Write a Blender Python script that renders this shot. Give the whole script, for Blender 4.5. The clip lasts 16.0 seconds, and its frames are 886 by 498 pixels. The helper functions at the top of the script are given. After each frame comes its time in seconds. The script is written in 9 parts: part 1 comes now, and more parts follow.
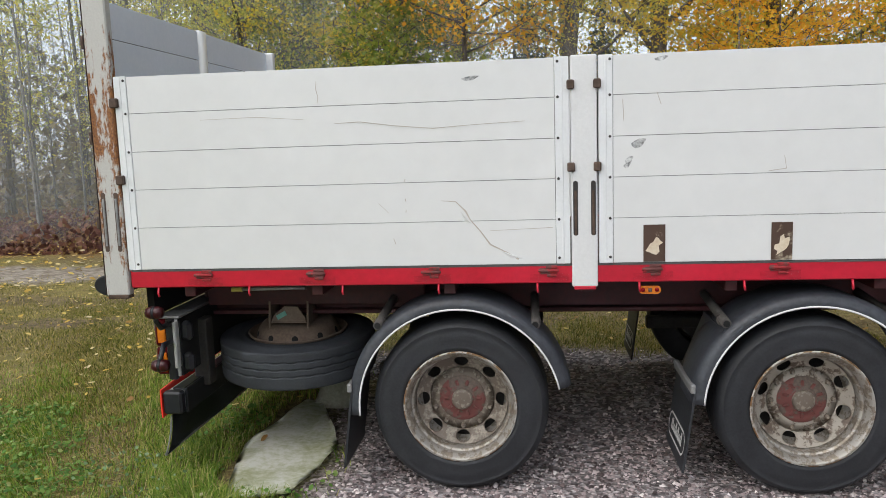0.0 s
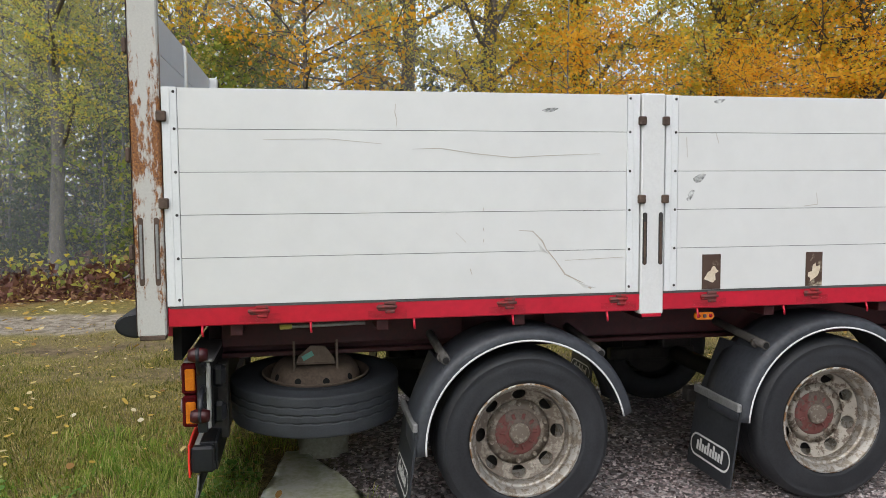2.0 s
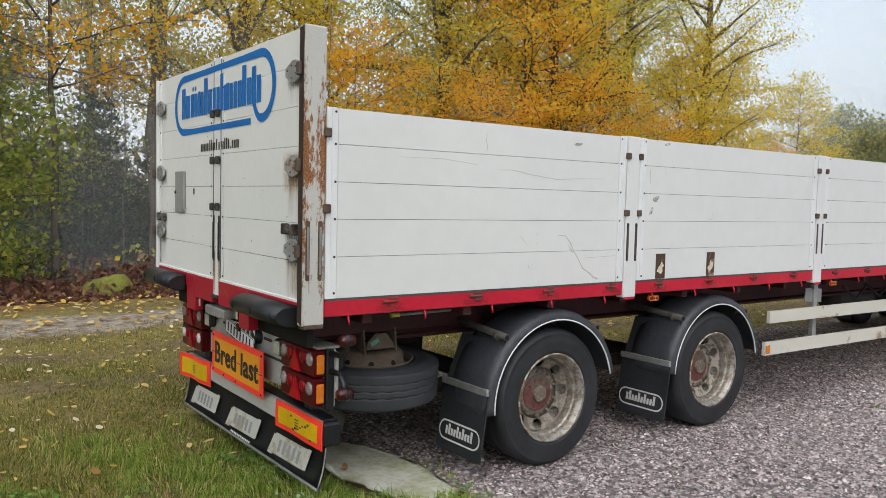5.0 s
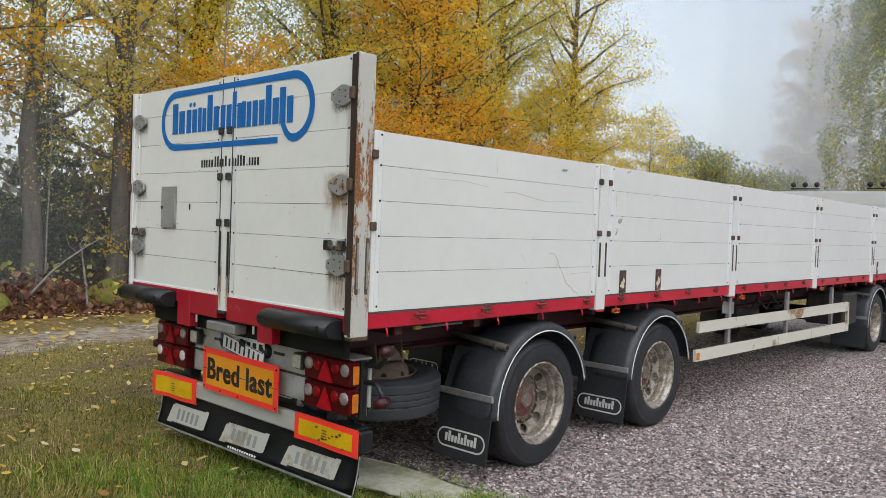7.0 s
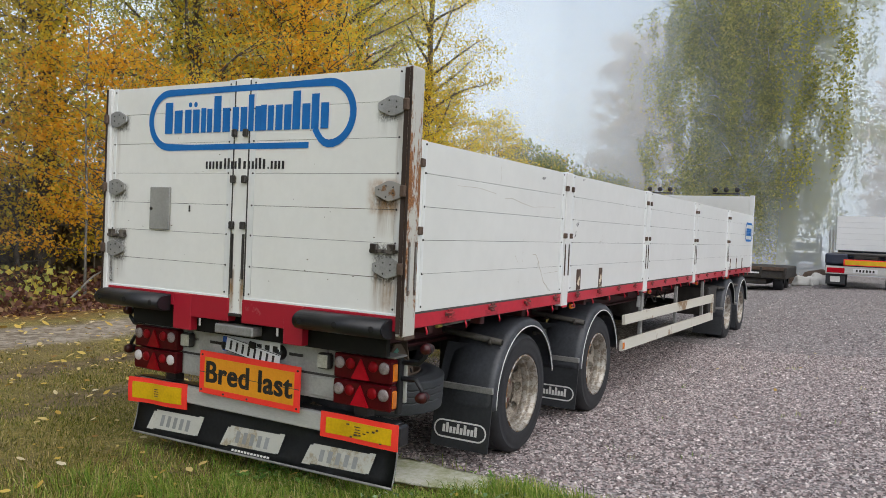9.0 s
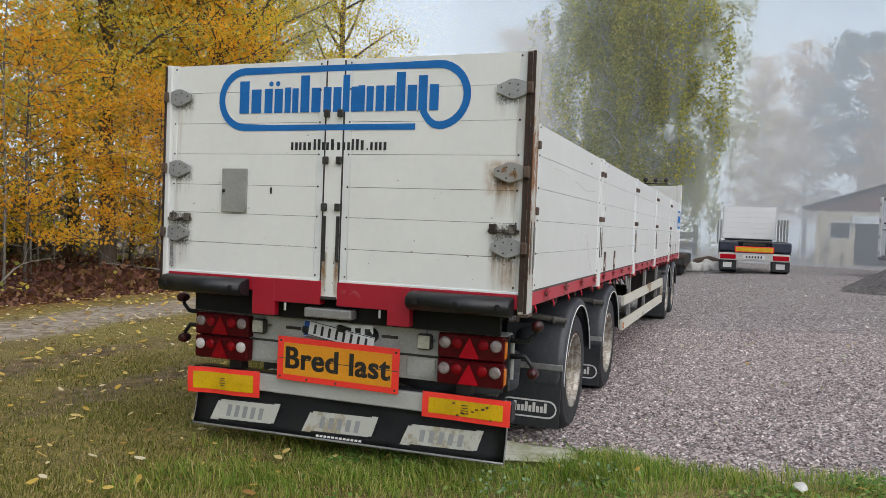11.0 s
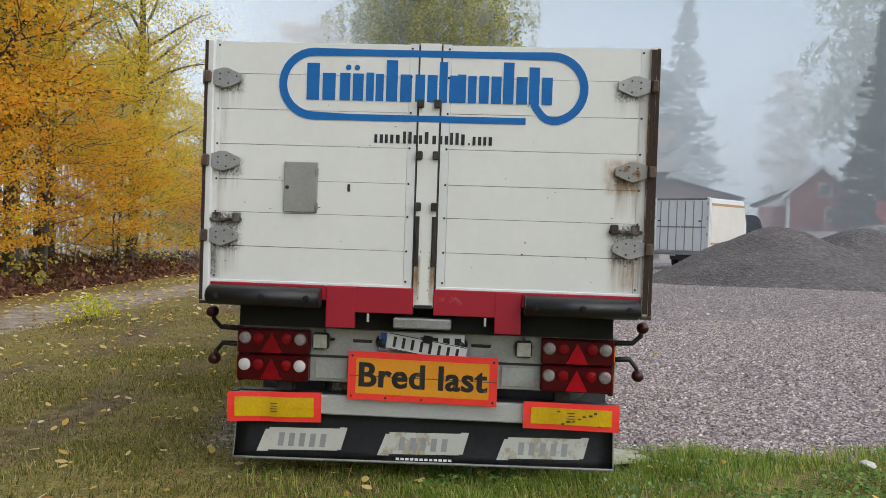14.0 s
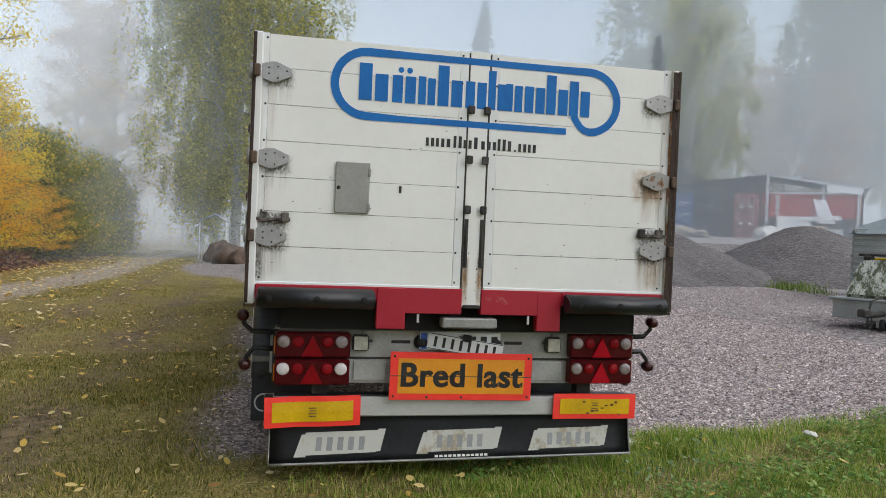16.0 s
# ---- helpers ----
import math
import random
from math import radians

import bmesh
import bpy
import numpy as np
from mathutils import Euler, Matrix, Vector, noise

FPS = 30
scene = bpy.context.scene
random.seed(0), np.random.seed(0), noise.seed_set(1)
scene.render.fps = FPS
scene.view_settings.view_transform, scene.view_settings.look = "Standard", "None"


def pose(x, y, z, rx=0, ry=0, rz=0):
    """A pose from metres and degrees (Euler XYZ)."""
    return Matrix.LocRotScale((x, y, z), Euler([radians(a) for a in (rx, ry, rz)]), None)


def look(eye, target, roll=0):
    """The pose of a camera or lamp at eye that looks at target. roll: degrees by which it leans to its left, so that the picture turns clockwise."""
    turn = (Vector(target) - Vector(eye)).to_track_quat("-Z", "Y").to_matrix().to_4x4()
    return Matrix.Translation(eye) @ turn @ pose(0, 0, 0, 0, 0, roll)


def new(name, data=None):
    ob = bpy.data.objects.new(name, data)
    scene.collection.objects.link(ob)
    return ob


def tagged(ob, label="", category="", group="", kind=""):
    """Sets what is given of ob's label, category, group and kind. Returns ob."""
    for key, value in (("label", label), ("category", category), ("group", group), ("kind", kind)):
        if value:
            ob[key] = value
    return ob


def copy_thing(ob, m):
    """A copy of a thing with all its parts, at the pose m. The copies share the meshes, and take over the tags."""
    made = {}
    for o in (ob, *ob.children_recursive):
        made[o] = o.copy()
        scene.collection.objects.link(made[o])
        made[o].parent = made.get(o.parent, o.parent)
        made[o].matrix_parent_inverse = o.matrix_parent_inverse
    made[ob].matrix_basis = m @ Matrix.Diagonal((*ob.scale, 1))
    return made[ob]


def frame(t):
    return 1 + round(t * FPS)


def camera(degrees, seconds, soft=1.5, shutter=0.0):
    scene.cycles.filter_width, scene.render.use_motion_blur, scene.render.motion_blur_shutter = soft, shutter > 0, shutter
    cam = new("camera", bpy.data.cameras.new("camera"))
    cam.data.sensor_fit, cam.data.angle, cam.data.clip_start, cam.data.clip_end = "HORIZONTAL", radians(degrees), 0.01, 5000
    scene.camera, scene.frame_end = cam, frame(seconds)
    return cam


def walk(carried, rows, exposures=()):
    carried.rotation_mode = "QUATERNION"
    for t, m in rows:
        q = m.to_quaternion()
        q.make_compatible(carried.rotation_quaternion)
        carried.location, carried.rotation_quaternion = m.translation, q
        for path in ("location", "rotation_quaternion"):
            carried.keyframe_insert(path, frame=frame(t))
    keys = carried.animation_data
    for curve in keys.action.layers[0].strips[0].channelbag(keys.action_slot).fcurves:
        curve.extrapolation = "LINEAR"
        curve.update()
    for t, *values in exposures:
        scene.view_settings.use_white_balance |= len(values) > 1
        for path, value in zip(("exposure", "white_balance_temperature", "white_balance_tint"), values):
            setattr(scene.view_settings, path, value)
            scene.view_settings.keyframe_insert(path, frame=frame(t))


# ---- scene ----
cam = camera(59.3, 16.0, soft=0.7)
PATH = [
    (0, (-0.061, 0.055, 1.864), (-0.295, 2.024, 1.598), -1.9),
    (0.5, (-0.437, 0.113, 1.828), (-0.559, 2.093, 1.578), -1.6),
    (1, (-0.789, 0.153, 1.832), (-0.765, 2.141, 1.611), -1.1),
    (1.5, (-1.198, 0.087, 1.788), (-1.009, 2.07, 1.606), -0.7),
    (2, (-1.583, 0.182, 1.78), (-1.227, 2.145, 1.633), -0.4),
    (2.5, (-1.981, 0.272, 1.826), (-1.453, 2.197, 1.703), -0.3),
    (3, (-2.431, 0.2, 1.809), (-1.751, 2.079, 1.705), -0.1),
    (3.5, (-2.782, 0.213, 1.794), (-1.987, 2.045, 1.681), 0.2),
    (4, (-3.178, 0.229, 1.801), (-2.261, 2.002, 1.685), 0.4),
    (4.2, (-3.394, 0.226, 1.797), (-2.413, 1.965, 1.67), 0.7),
    (6.3, (-4.741, 0.452, 1.768), (-3.384, 1.92, 1.703), 1.7),
    (6.5, (-4.829, 0.503, 1.755), (-3.442, 1.943, 1.692), 1.9),
    (7, (-5.059, 0.704, 1.754), (-3.597, 2.069, 1.693), 2.1),
    (7.5, (-5.32, 0.882, 1.744), (-3.783, 2.161, 1.682), 2.3),
    (8, (-5.632, 1.056, 1.769), (-4.024, 2.245, 1.709), 2.4),
    (8.5, (-5.849, 1.297, 1.76), (-4.174, 2.387, 1.703), 2.4),
    (8.7, (-5.932, 1.39, 1.761), (-4.232, 2.442, 1.706), 2.4),
    (10.8, (-6.661, 2.621, 1.625), (-4.801, 3.355, 1.567), 2.3),
    (11, (-6.747, 2.775, 1.628), (-4.877, 3.482, 1.568), 2.2),
    (11.5, (-6.859, 3.092, 1.619), (-4.962, 3.724, 1.561), 1.9),
    (12, (-6.863, 3.456, 1.614), (-4.94, 4.003, 1.555), 1.7),
    (12.5, (-6.904, 3.811, 1.584), (-4.957, 4.267, 1.526), 1.6),
    (13, (-6.954, 4.18, 1.588), (-4.985, 4.529, 1.535), 1.5),
    (13.5, (-6.886, 4.54, 1.583), (-4.9, 4.776, 1.534), 1.7),
    (14, (-6.864, 4.865, 1.576), (-4.867, 4.977, 1.532), 1.9),
    (14.5, (-6.922, 5.268, 1.578), (-4.923, 5.252, 1.536), 2.0),
    (15, (-6.891, 5.628, 1.554), (-4.897, 5.476, 1.516), 2.2),
    (15.5, (-6.837, 6.0, 1.552), (-4.859, 5.71, 1.515), 2.4),
    (16, (-6.875, 6.425, 1.543), (-4.922, 5.992, 1.514), 2.4),
]
walk(cam, [(t, look(eye, target, roll)) for t, eye, target, roll in PATH], [(0, 0.32), (3, 0.31), (4.2, 0.28), (6.3, 0.17), (12, 0.17), (16, 0.22)])

# ---- world and light ----
world = bpy.data.worlds.new("foggy_sky")
scene.world = world
world.use_nodes = True
wn, wl = world.node_tree.nodes, world.node_tree.links
wn.clear()
sky = wn.new("ShaderNodeTexSky")
sky.sky_type = "NISHITA"
sky.sun_disc = False
sky.sun_elevation, sky.sun_rotation = radians(49.5), radians(209.5)
sky.air_density, sky.dust_density, sky.ozone_density = 1.0, 2.0, 1.5
soft_sky = wn.new("ShaderNodeHueSaturation")
soft_sky.inputs["Saturation"].default_value = 0.62
soft_sky.inputs["Value"].default_value = 1.0
bg = wn.new("ShaderNodeBackground")
bg.inputs["Strength"].default_value = 0.12
wout = wn.new("ShaderNodeOutputWorld")
wl.new(sky.outputs[0], soft_sky.inputs["Color"])
wl.new(soft_sky.outputs[0], bg.inputs["Color"])
wl.new(bg.outputs[0], wout.inputs["Surface"])

sun_data = bpy.data.lights.new("sun", "SUN")
sun_data.energy, sun_data.angle, sun_data.color = 2.1, radians(100), (1.0, 0.98, 0.95)
sun = new("sun", sun_data)
sun.matrix_world = look((-13, -23, 31), (0, 0, 0))


# ---- mesh helpers ----
def part(name, bm, material, parent=None, label=""):
    me = bpy.data.meshes.new(name)
    bm.to_mesh(me)
    bm.free()
    return put_mesh(name, me, material, parent, label)


def put_mesh(name, me, material, parent=None, label=""):
    for m in (material if isinstance(material, (list, tuple)) else [material]):
        if len(me.materials) < 8:
            me.materials.append(m)
    ob = new(name, me)
    under(ob, parent)
    if label:
        tagged(ob, label)
    return ob


def under(ob, parent):
    """Hangs ob under parent without moving it."""
    ob.parent = parent
    if parent is not None and parent.parent is None:
        ob.matrix_parent_inverse = parent.matrix_basis.inverted()


def shared(name, me, parent, m, label=""):
    ob = new(name, me)
    under(ob, parent)
    ob.matrix_basis = m
    if label:
        tagged(ob, label)
    return ob


def thing(name, label, category, group="", kind="", at=(0, 0, 0)):
    ob = new(name)
    ob.empty_display_size = 0.1
    ob.location = at
    return tagged(ob, label, category, group, kind)


def box(bm, x0, x1, y0, y1, z0, z1, bevel=0.0, m=None):
    made = bmesh.ops.create_cube(bm, size=1.0)
    vs = made["verts"]
    for v in vs:
        v.co = Vector(((x0 + x1) / 2 + v.co.x * (x1 - x0), (y0 + y1) / 2 + v.co.y * (y1 - y0), (z0 + z1) / 2 + v.co.z * (z1 - z0)))
    if m is not None:
        for v in vs:
            v.co = m @ v.co
    if bevel > 0:
        es = list({e for v in vs for e in v.link_edges})
        bmesh.ops.bevel(bm, geom=es, offset=bevel, segments=1, affect="EDGES", clamp_overlap=True)
    return bm


def newbox(*a, **k):
    return box(bmesh.new(), *a, **k)


def tube(bm, pts, radii, seg=8, cap=True):
    pts = [Vector(p) for p in pts]
    if not isinstance(radii, (list, tuple)):
        radii = [radii] * len(pts)
    rings = []
    for i, p in enumerate(pts):
        d = (pts[min(i + 1, len(pts) - 1)] - pts[max(i - 1, 0)]).normalized()
        side = d.orthogonal().normalized() if i == 0 else (side - d * side.dot(d)).normalized()
        up = d.cross(side)
        rings.append([bm.verts.new(p + radii[i] * (math.cos(a) * side + math.sin(a) * up)) for a in [2 * math.pi * k / seg for k in range(seg)]])
    for a, b in zip(rings, rings[1:]):
        for k in range(seg):
            f = bm.faces.new((a[k], a[(k + 1) % seg], b[(k + 1) % seg], b[k]))
            f.smooth = True
    if cap:
        bm.faces.new(rings[0][::-1])
        bm.faces.new(rings[-1])
    return bm


def lathe(bm, profile, seg=48, a0=0.0, a1=2 * math.pi, m=None, smooth=True, close=False):
    """Turns a profile of (radius, along y) about the y axis."""
    full = abs(a1 - a0 - 2 * math.pi) < 1e-6
    n = seg if full else seg + 1
    rings = []
    for k in range(n):
        a = a0 + (a1 - a0) * k / seg
        ring = [Vector((r * math.cos(a), y, r * math.sin(a))) for r, y in profile]
        rings.append([bm.verts.new(m @ v if m is not None else v) for v in ring])
    for k in range(seg):
        a, b = rings[k], rings[(k + 1) % n]
        last = len(profile) if close else len(profile) - 1
        for j in range(last):
            f = bm.faces.new((a[j], a[(j + 1) % len(profile)], b[(j + 1) % len(profile)], b[j]))
            f.smooth = smooth
    if close and not full:
        bm.faces.new(rings[0][::-1])
        bm.faces.new(rings[-1])
    return bm


def ribbon(bm, pts, width, normal, depth=0.002):
    """A flat painted stroke along pts, lying on the plane with that normal."""
    n = Vector(normal).normalized()
    pts = [Vector(p) for p in pts]
    rows = []
    for i, p in enumerate(pts):
        d = (pts[min(i + 1, len(pts) - 1)] - pts[max(i - 1, 0)]).normalized()
        s = d.cross(n).normalized()
        w = width[i] if isinstance(width, (list, tuple)) else width
        rows.append((bm.verts.new(p + s * w / 2 + n * depth), bm.verts.new(p - s * w / 2 + n * depth)))
    for a, b in zip(rows, rows[1:]):
        bm.faces.new((a[0], a[1], b[1], b[0]))
    return bm


def prism(bm, outline, d):
    """An outline of points pushed by the vector d."""
    a = [bm.verts.new(Vector(p)) for p in outline]
    b = [bm.verts.new(Vector(p) + Vector(d)) for p in outline]
    bm.faces.new(a)
    bm.faces.new(b[::-1])
    for i in range(len(a)):
        j = (i + 1) % len(a)
        bm.faces.new((a[j], a[i], b[i], b[j]))
    bmesh.ops.recalc_face_normals(bm, faces=bm.faces)
    return bm


def arrays(name, verts, faces):
    """A mesh from numpy arrays: vertices (n, 3), and faces all of one size (m, k)."""
    me = bpy.data.meshes.new(name)
    verts, faces = np.asarray(verts, dtype=np.float32), np.asarray(faces, dtype=np.int32)
    me.vertices.add(len(verts))
    me.vertices.foreach_set("co", verts.ravel())
    me.loops.add(faces.size)
    me.loops.foreach_set("vertex_index", faces.ravel())
    me.polygons.add(len(faces))
    me.polygons.foreach_set("loop_start", np.arange(0, faces.size, faces.shape[1], dtype=np.int32))
    me.update(calc_edges=True)
    return me


# ---- materials ----
def nodes_of(name):
    m = bpy.data.materials.new(name)
    m.use_nodes = True
    nt = m.node_tree
    return m, nt.nodes, nt.links, nt.nodes["Principled BSDF"]


def noise_node(nn, ll, scale, detail=4.0, rough=0.55, vec=None):
    n = nn.new("ShaderNodeTexNoise")
    n.inputs["Scale"].default_value = scale
    n.inputs["Detail"].default_value = detail
    n.inputs["Roughness"].default_value = rough
    if vec is not None:
        ll.new(vec, n.inputs["Vector"])
    return n


def ramp_node(nn, ll, source, stops):
    r = nn.new("ShaderNodeValToRGB")
    while len(r.color_ramp.elements) < len(stops):
        r.color_ramp.elements.new(0.5)
    for e, (p, c) in zip(r.color_ramp.elements, stops):
        e.position, e.color = p, (*c, 1)
    ll.new(source, r.inputs[0])
    return r


def mix_node(nn, ll, fac, a, b, blend="MIX"):
    x = nn.new("ShaderNodeMix")
    x.data_type, x.blend_type = "RGBA", blend
    for sock, v in ((x.inputs[0], fac), (x.inputs[6], a), (x.inputs[7], b)):
        if isinstance(v, (int, float)):
            sock.default_value = v
        elif isinstance(v, tuple):
            sock.default_value = (*v, 1)
        else:
            ll.new(v, sock)
    return x.outputs[2]


def bump_node(nn, ll, bsdf, height, strength, distance):
    b = nn.new("ShaderNodeBump")
    b.inputs["Strength"].default_value, b.inputs["Distance"].default_value = strength, distance
    ll.new(height, b.inputs["Height"])
    ll.new(b.outputs[0], bsdf.inputs["Normal"])


def surface(name, a, b, rough=0.6, metal=0.0, coarse=1.5, fine=40.0, spread=(0.35, 0.65), bump=0.15, depth=0.002, coat=0.0, stretch=None):
    """A surface whose colour wanders between a and b at two scales, with fine relief."""
    m, nn, ll, p = nodes_of(name)
    tc = nn.new("ShaderNodeTexCoord")
    vec = tc.outputs["Object"]
    if stretch:
        mp = nn.new("ShaderNodeMapping")
        mp.inputs["Scale"].default_value = stretch
        ll.new(vec, mp.inputs["Vector"])
        vec = mp.outputs[0]
    n1, n2 = noise_node(nn, ll, coarse, 5, 0.6, vec), noise_node(nn, ll, fine, 4, 0.6, vec)
    add = nn.new("ShaderNodeMath")
    add.operation = "MULTIPLY_ADD"
    add.inputs[1].default_value, add.inputs[2].default_value = 0.4, 0.0
    ll.new(n2.outputs[0], add.inputs[0])
    add2 = nn.new("ShaderNodeMath")
    add2.operation = "MULTIPLY_ADD"
    add2.inputs[1].default_value = 0.6
    ll.new(n1.outputs[0], add2.inputs[0])
    ll.new(add.outputs[0], add2.inputs[2])
    r = ramp_node(nn, ll, add2.outputs[0], [(spread[0], a), (spread[1], b)])
    ll.new(r.outputs[0], p.inputs["Base Color"])
    p.inputs["Roughness"].default_value, p.inputs["Metallic"].default_value = rough, metal
    p.inputs["Coat Weight"].default_value = coat
    if bump:
        bump_node(nn, ll, p, n2.outputs[0], bump, depth)
    return m


def worn(name, paint, under, amount=0.5, rough=0.5, scale=6.0, dirt=None, metal=0.0):
    """Paint with patches worn through to what lies under it."""
    m, nn, ll, p = nodes_of(name)
    tc = nn.new("ShaderNodeTexCoord")
    n1 = noise_node(nn, ll, scale, 8, 0.68, tc.outputs["Object"])
    n2 = noise_node(nn, ll, scale * 0.35, 3, 0.5, tc.outputs["Object"])
    n3 = noise_node(nn, ll, 70, 4, 0.6, tc.outputs["Object"])
    add = nn.new("ShaderNodeMath")
    add.operation = "ADD"
    ll.new(n1.outputs[0], add.inputs[0])
    ll.new(n2.outputs[0], add.inputs[1])
    mask = ramp_node(nn, ll, add.outputs[0], [(max(0.0, 0.5 * (2 * amount) - 0.02), (0, 0, 0)), (0.5 * (2 * amount) + 0.03, (1, 1, 1))])
    halve = nn.new("ShaderNodeMath")
    halve.operation = "MULTIPLY"
    halve.inputs[1].default_value = 0.5
    ll.new(add.outputs[0], halve.inputs[0])
    ll.new(halve.outputs[0], mask.inputs[0])
    rust = ramp_node(nn, ll, n3.outputs[0], [(0.3, tuple(0.55 * c for c in under)), (0.7, under)])
    base = ramp_node(nn, ll, n3.outputs[0], [(0.3, tuple(0.93 * c for c in paint)), (0.7, paint)])
    ll.new(mix_node(nn, ll, mask.outputs[0], base.outputs[0], rust.outputs[0]), p.inputs["Base Color"])
    p.inputs["Roughness"].default_value = rough
    p.inputs["Metallic"].default_value = metal
    bump_node(nn, ll, p, add.outputs[0], 0.25, 0.004)
    return m


def clear_stain(name, colour, strength=0.7, scale=(30, 30, 3)):
    """A thin stain that lets the paint under it show through."""
    m, nn, ll, p = nodes_of(name)
    tc = nn.new("ShaderNodeTexCoord")
    mp = nn.new("ShaderNodeMapping")
    mp.inputs["Scale"].default_value = scale
    ll.new(tc.outputs["Object"], mp.inputs["Vector"])
    n = noise_node(nn, ll, 1.0, 5, 0.6, mp.outputs[0])
    r = ramp_node(nn, ll, n.outputs[0], [(0.36, (0, 0, 0)), (0.68, (strength,) * 3)])
    ll.new(r.outputs[0], p.inputs["Alpha"])
    p.inputs["Base Color"].default_value = (*colour, 1)
    p.inputs["Roughness"].default_value = 0.8
    return m


def stained_enamel(name, a, b, rough=0.42):
    """White door paint with runs of rust and grime where the mesh says that they lie."""
    m, nn, ll, p = nodes_of(name)
    tc = nn.new("ShaderNodeTexCoord")
    n1, n2 = noise_node(nn, ll, 1.1, 5, 0.6, tc.outputs["Object"]), noise_node(nn, ll, 18, 4, 0.6, tc.outputs["Object"])
    c = mix_node(nn, ll, 0.35, ramp_node(nn, ll, n1.outputs[0], [(0.35, a), (0.65, b)]).outputs[0], ramp_node(nn, ll, n2.outputs[0], [(0.35, a), (0.65, b)]).outputs[0])
    for key, colour, scale, cut in (("halo", (0.33, 0.155, 0.03), (16, 16, 12), (0.30, 0.62)), ("rust", (0.22, 0.12, 0.035), (26, 26, 2.0), (0.40, 0.60)),
                                    ("grime", (0.075, 0.055, 0.033), (46, 46, 2.4), (0.40, 0.64)), ("crust", (0.022, 0.016, 0.012), (75, 75, 55), (0.36, 0.56))):
        mp, at_key, mul = nn.new("ShaderNodeMapping"), nn.new("ShaderNodeAttribute"), nn.new("ShaderNodeMath")
        mp.inputs["Scale"].default_value = scale
        ll.new(tc.outputs["Object"], mp.inputs["Vector"])
        r = ramp_node(nn, ll, noise_node(nn, ll, 1.0, 6, 0.65, mp.outputs[0]).outputs[0], [(cut[0], (0, 0, 0)), (cut[1], (1, 1, 1))])
        at_key.attribute_name = key
        mul.operation = "MULTIPLY"
        ll.new(r.outputs[0], mul.inputs[0])
        ll.new(at_key.outputs["Fac"], mul.inputs[1])
        c = mix_node(nn, ll, mul.outputs[0], c, colour)
    ll.new(c, p.inputs["Base Color"])
    p.inputs["Roughness"].default_value = rough
    bump_node(nn, ll, p, n2.outputs[0], 0.05, 0.004)
    return m


def rusty_paint(name, paint, amount, scale=(16, 16, 5), toward=None):
    """White paint blistered by rust: ragged orange-brown patches with dark pits, in upright streaks."""
    m, nn, ll, p = nodes_of(name)
    tc = nn.new("ShaderNodeTexCoord")
    mp = nn.new("ShaderNodeMapping")
    mp.inputs["Scale"].default_value = scale
    ll.new(tc.outputs["Object"], mp.inputs["Vector"])
    a = noise_node(nn, ll, 1.0, 9, 0.72, mp.outputs[0])
    b = noise_node(nn, ll, 2.2, 2, 0.5, tc.outputs["Object"])
    c = noise_node(nn, ll, 110, 4, 0.7, tc.outputs["Object"])
    s = nn.new("ShaderNodeMath")
    s.operation = "MULTIPLY_ADD"
    s.inputs[1].default_value = 0.55
    ll.new(b.outputs[0], s.inputs[0])
    ll.new(a.outputs[0], s.inputs[2])
    if toward:
        # heavier at both edges and about mid-height
        sep = nn.new("ShaderNodeSeparateXYZ")
        ll.new(tc.outputs["Object"], sep.inputs[0])
        for axis_, centre_, reach, low, high in ((0, toward[0], toward[1], -0.085, 0.08), (2, 1.90, 0.75, 0.035, -0.06)):
            off, size_, near, total = nn.new("ShaderNodeMath"), nn.new("ShaderNodeMath"), nn.new("ShaderNodeMapRange"), nn.new("ShaderNodeMath")
            off.operation, size_.operation = "SUBTRACT", "ABSOLUTE"
            off.inputs[1].default_value = centre_
            ll.new(sep.outputs[axis_], off.inputs[0])
            ll.new(off.outputs[0], size_.inputs[0])
            near.inputs["From Max"].default_value = reach
            near.inputs["To Min"].default_value, near.inputs["To Max"].default_value = low, high
            ll.new(size_.outputs[0], near.inputs[0])
            ll.new(s.outputs[0], total.inputs[0])
            ll.new(near.outputs[0], total.inputs[1])
            s = total
    k = ramp_node(nn, ll, s.outputs[0], [(amount - 0.05, (0, 0, 0)), (amount, (0.35,) * 3), (amount + 0.05, (1, 1, 1))])
    rust = ramp_node(nn, ll, c.outputs[0], [(0.3, (0.06, 0.024, 0.012)), (0.5, (0.22, 0.085, 0.025)), (0.72, (0.45, 0.20, 0.055))])
    base = ramp_node(nn, ll, c.outputs[0], [(0.3, tuple(0.86 * v for v in paint)), (0.7, paint)])
    ll.new(mix_node(nn, ll, k.outputs[0], base.outputs[0], rust.outputs[0]), p.inputs["Base Color"])
    p.inputs["Roughness"].default_value = 0.65
    bump_node(nn, ll, p, s.outputs[0], 0.4, 0.006)
    return m


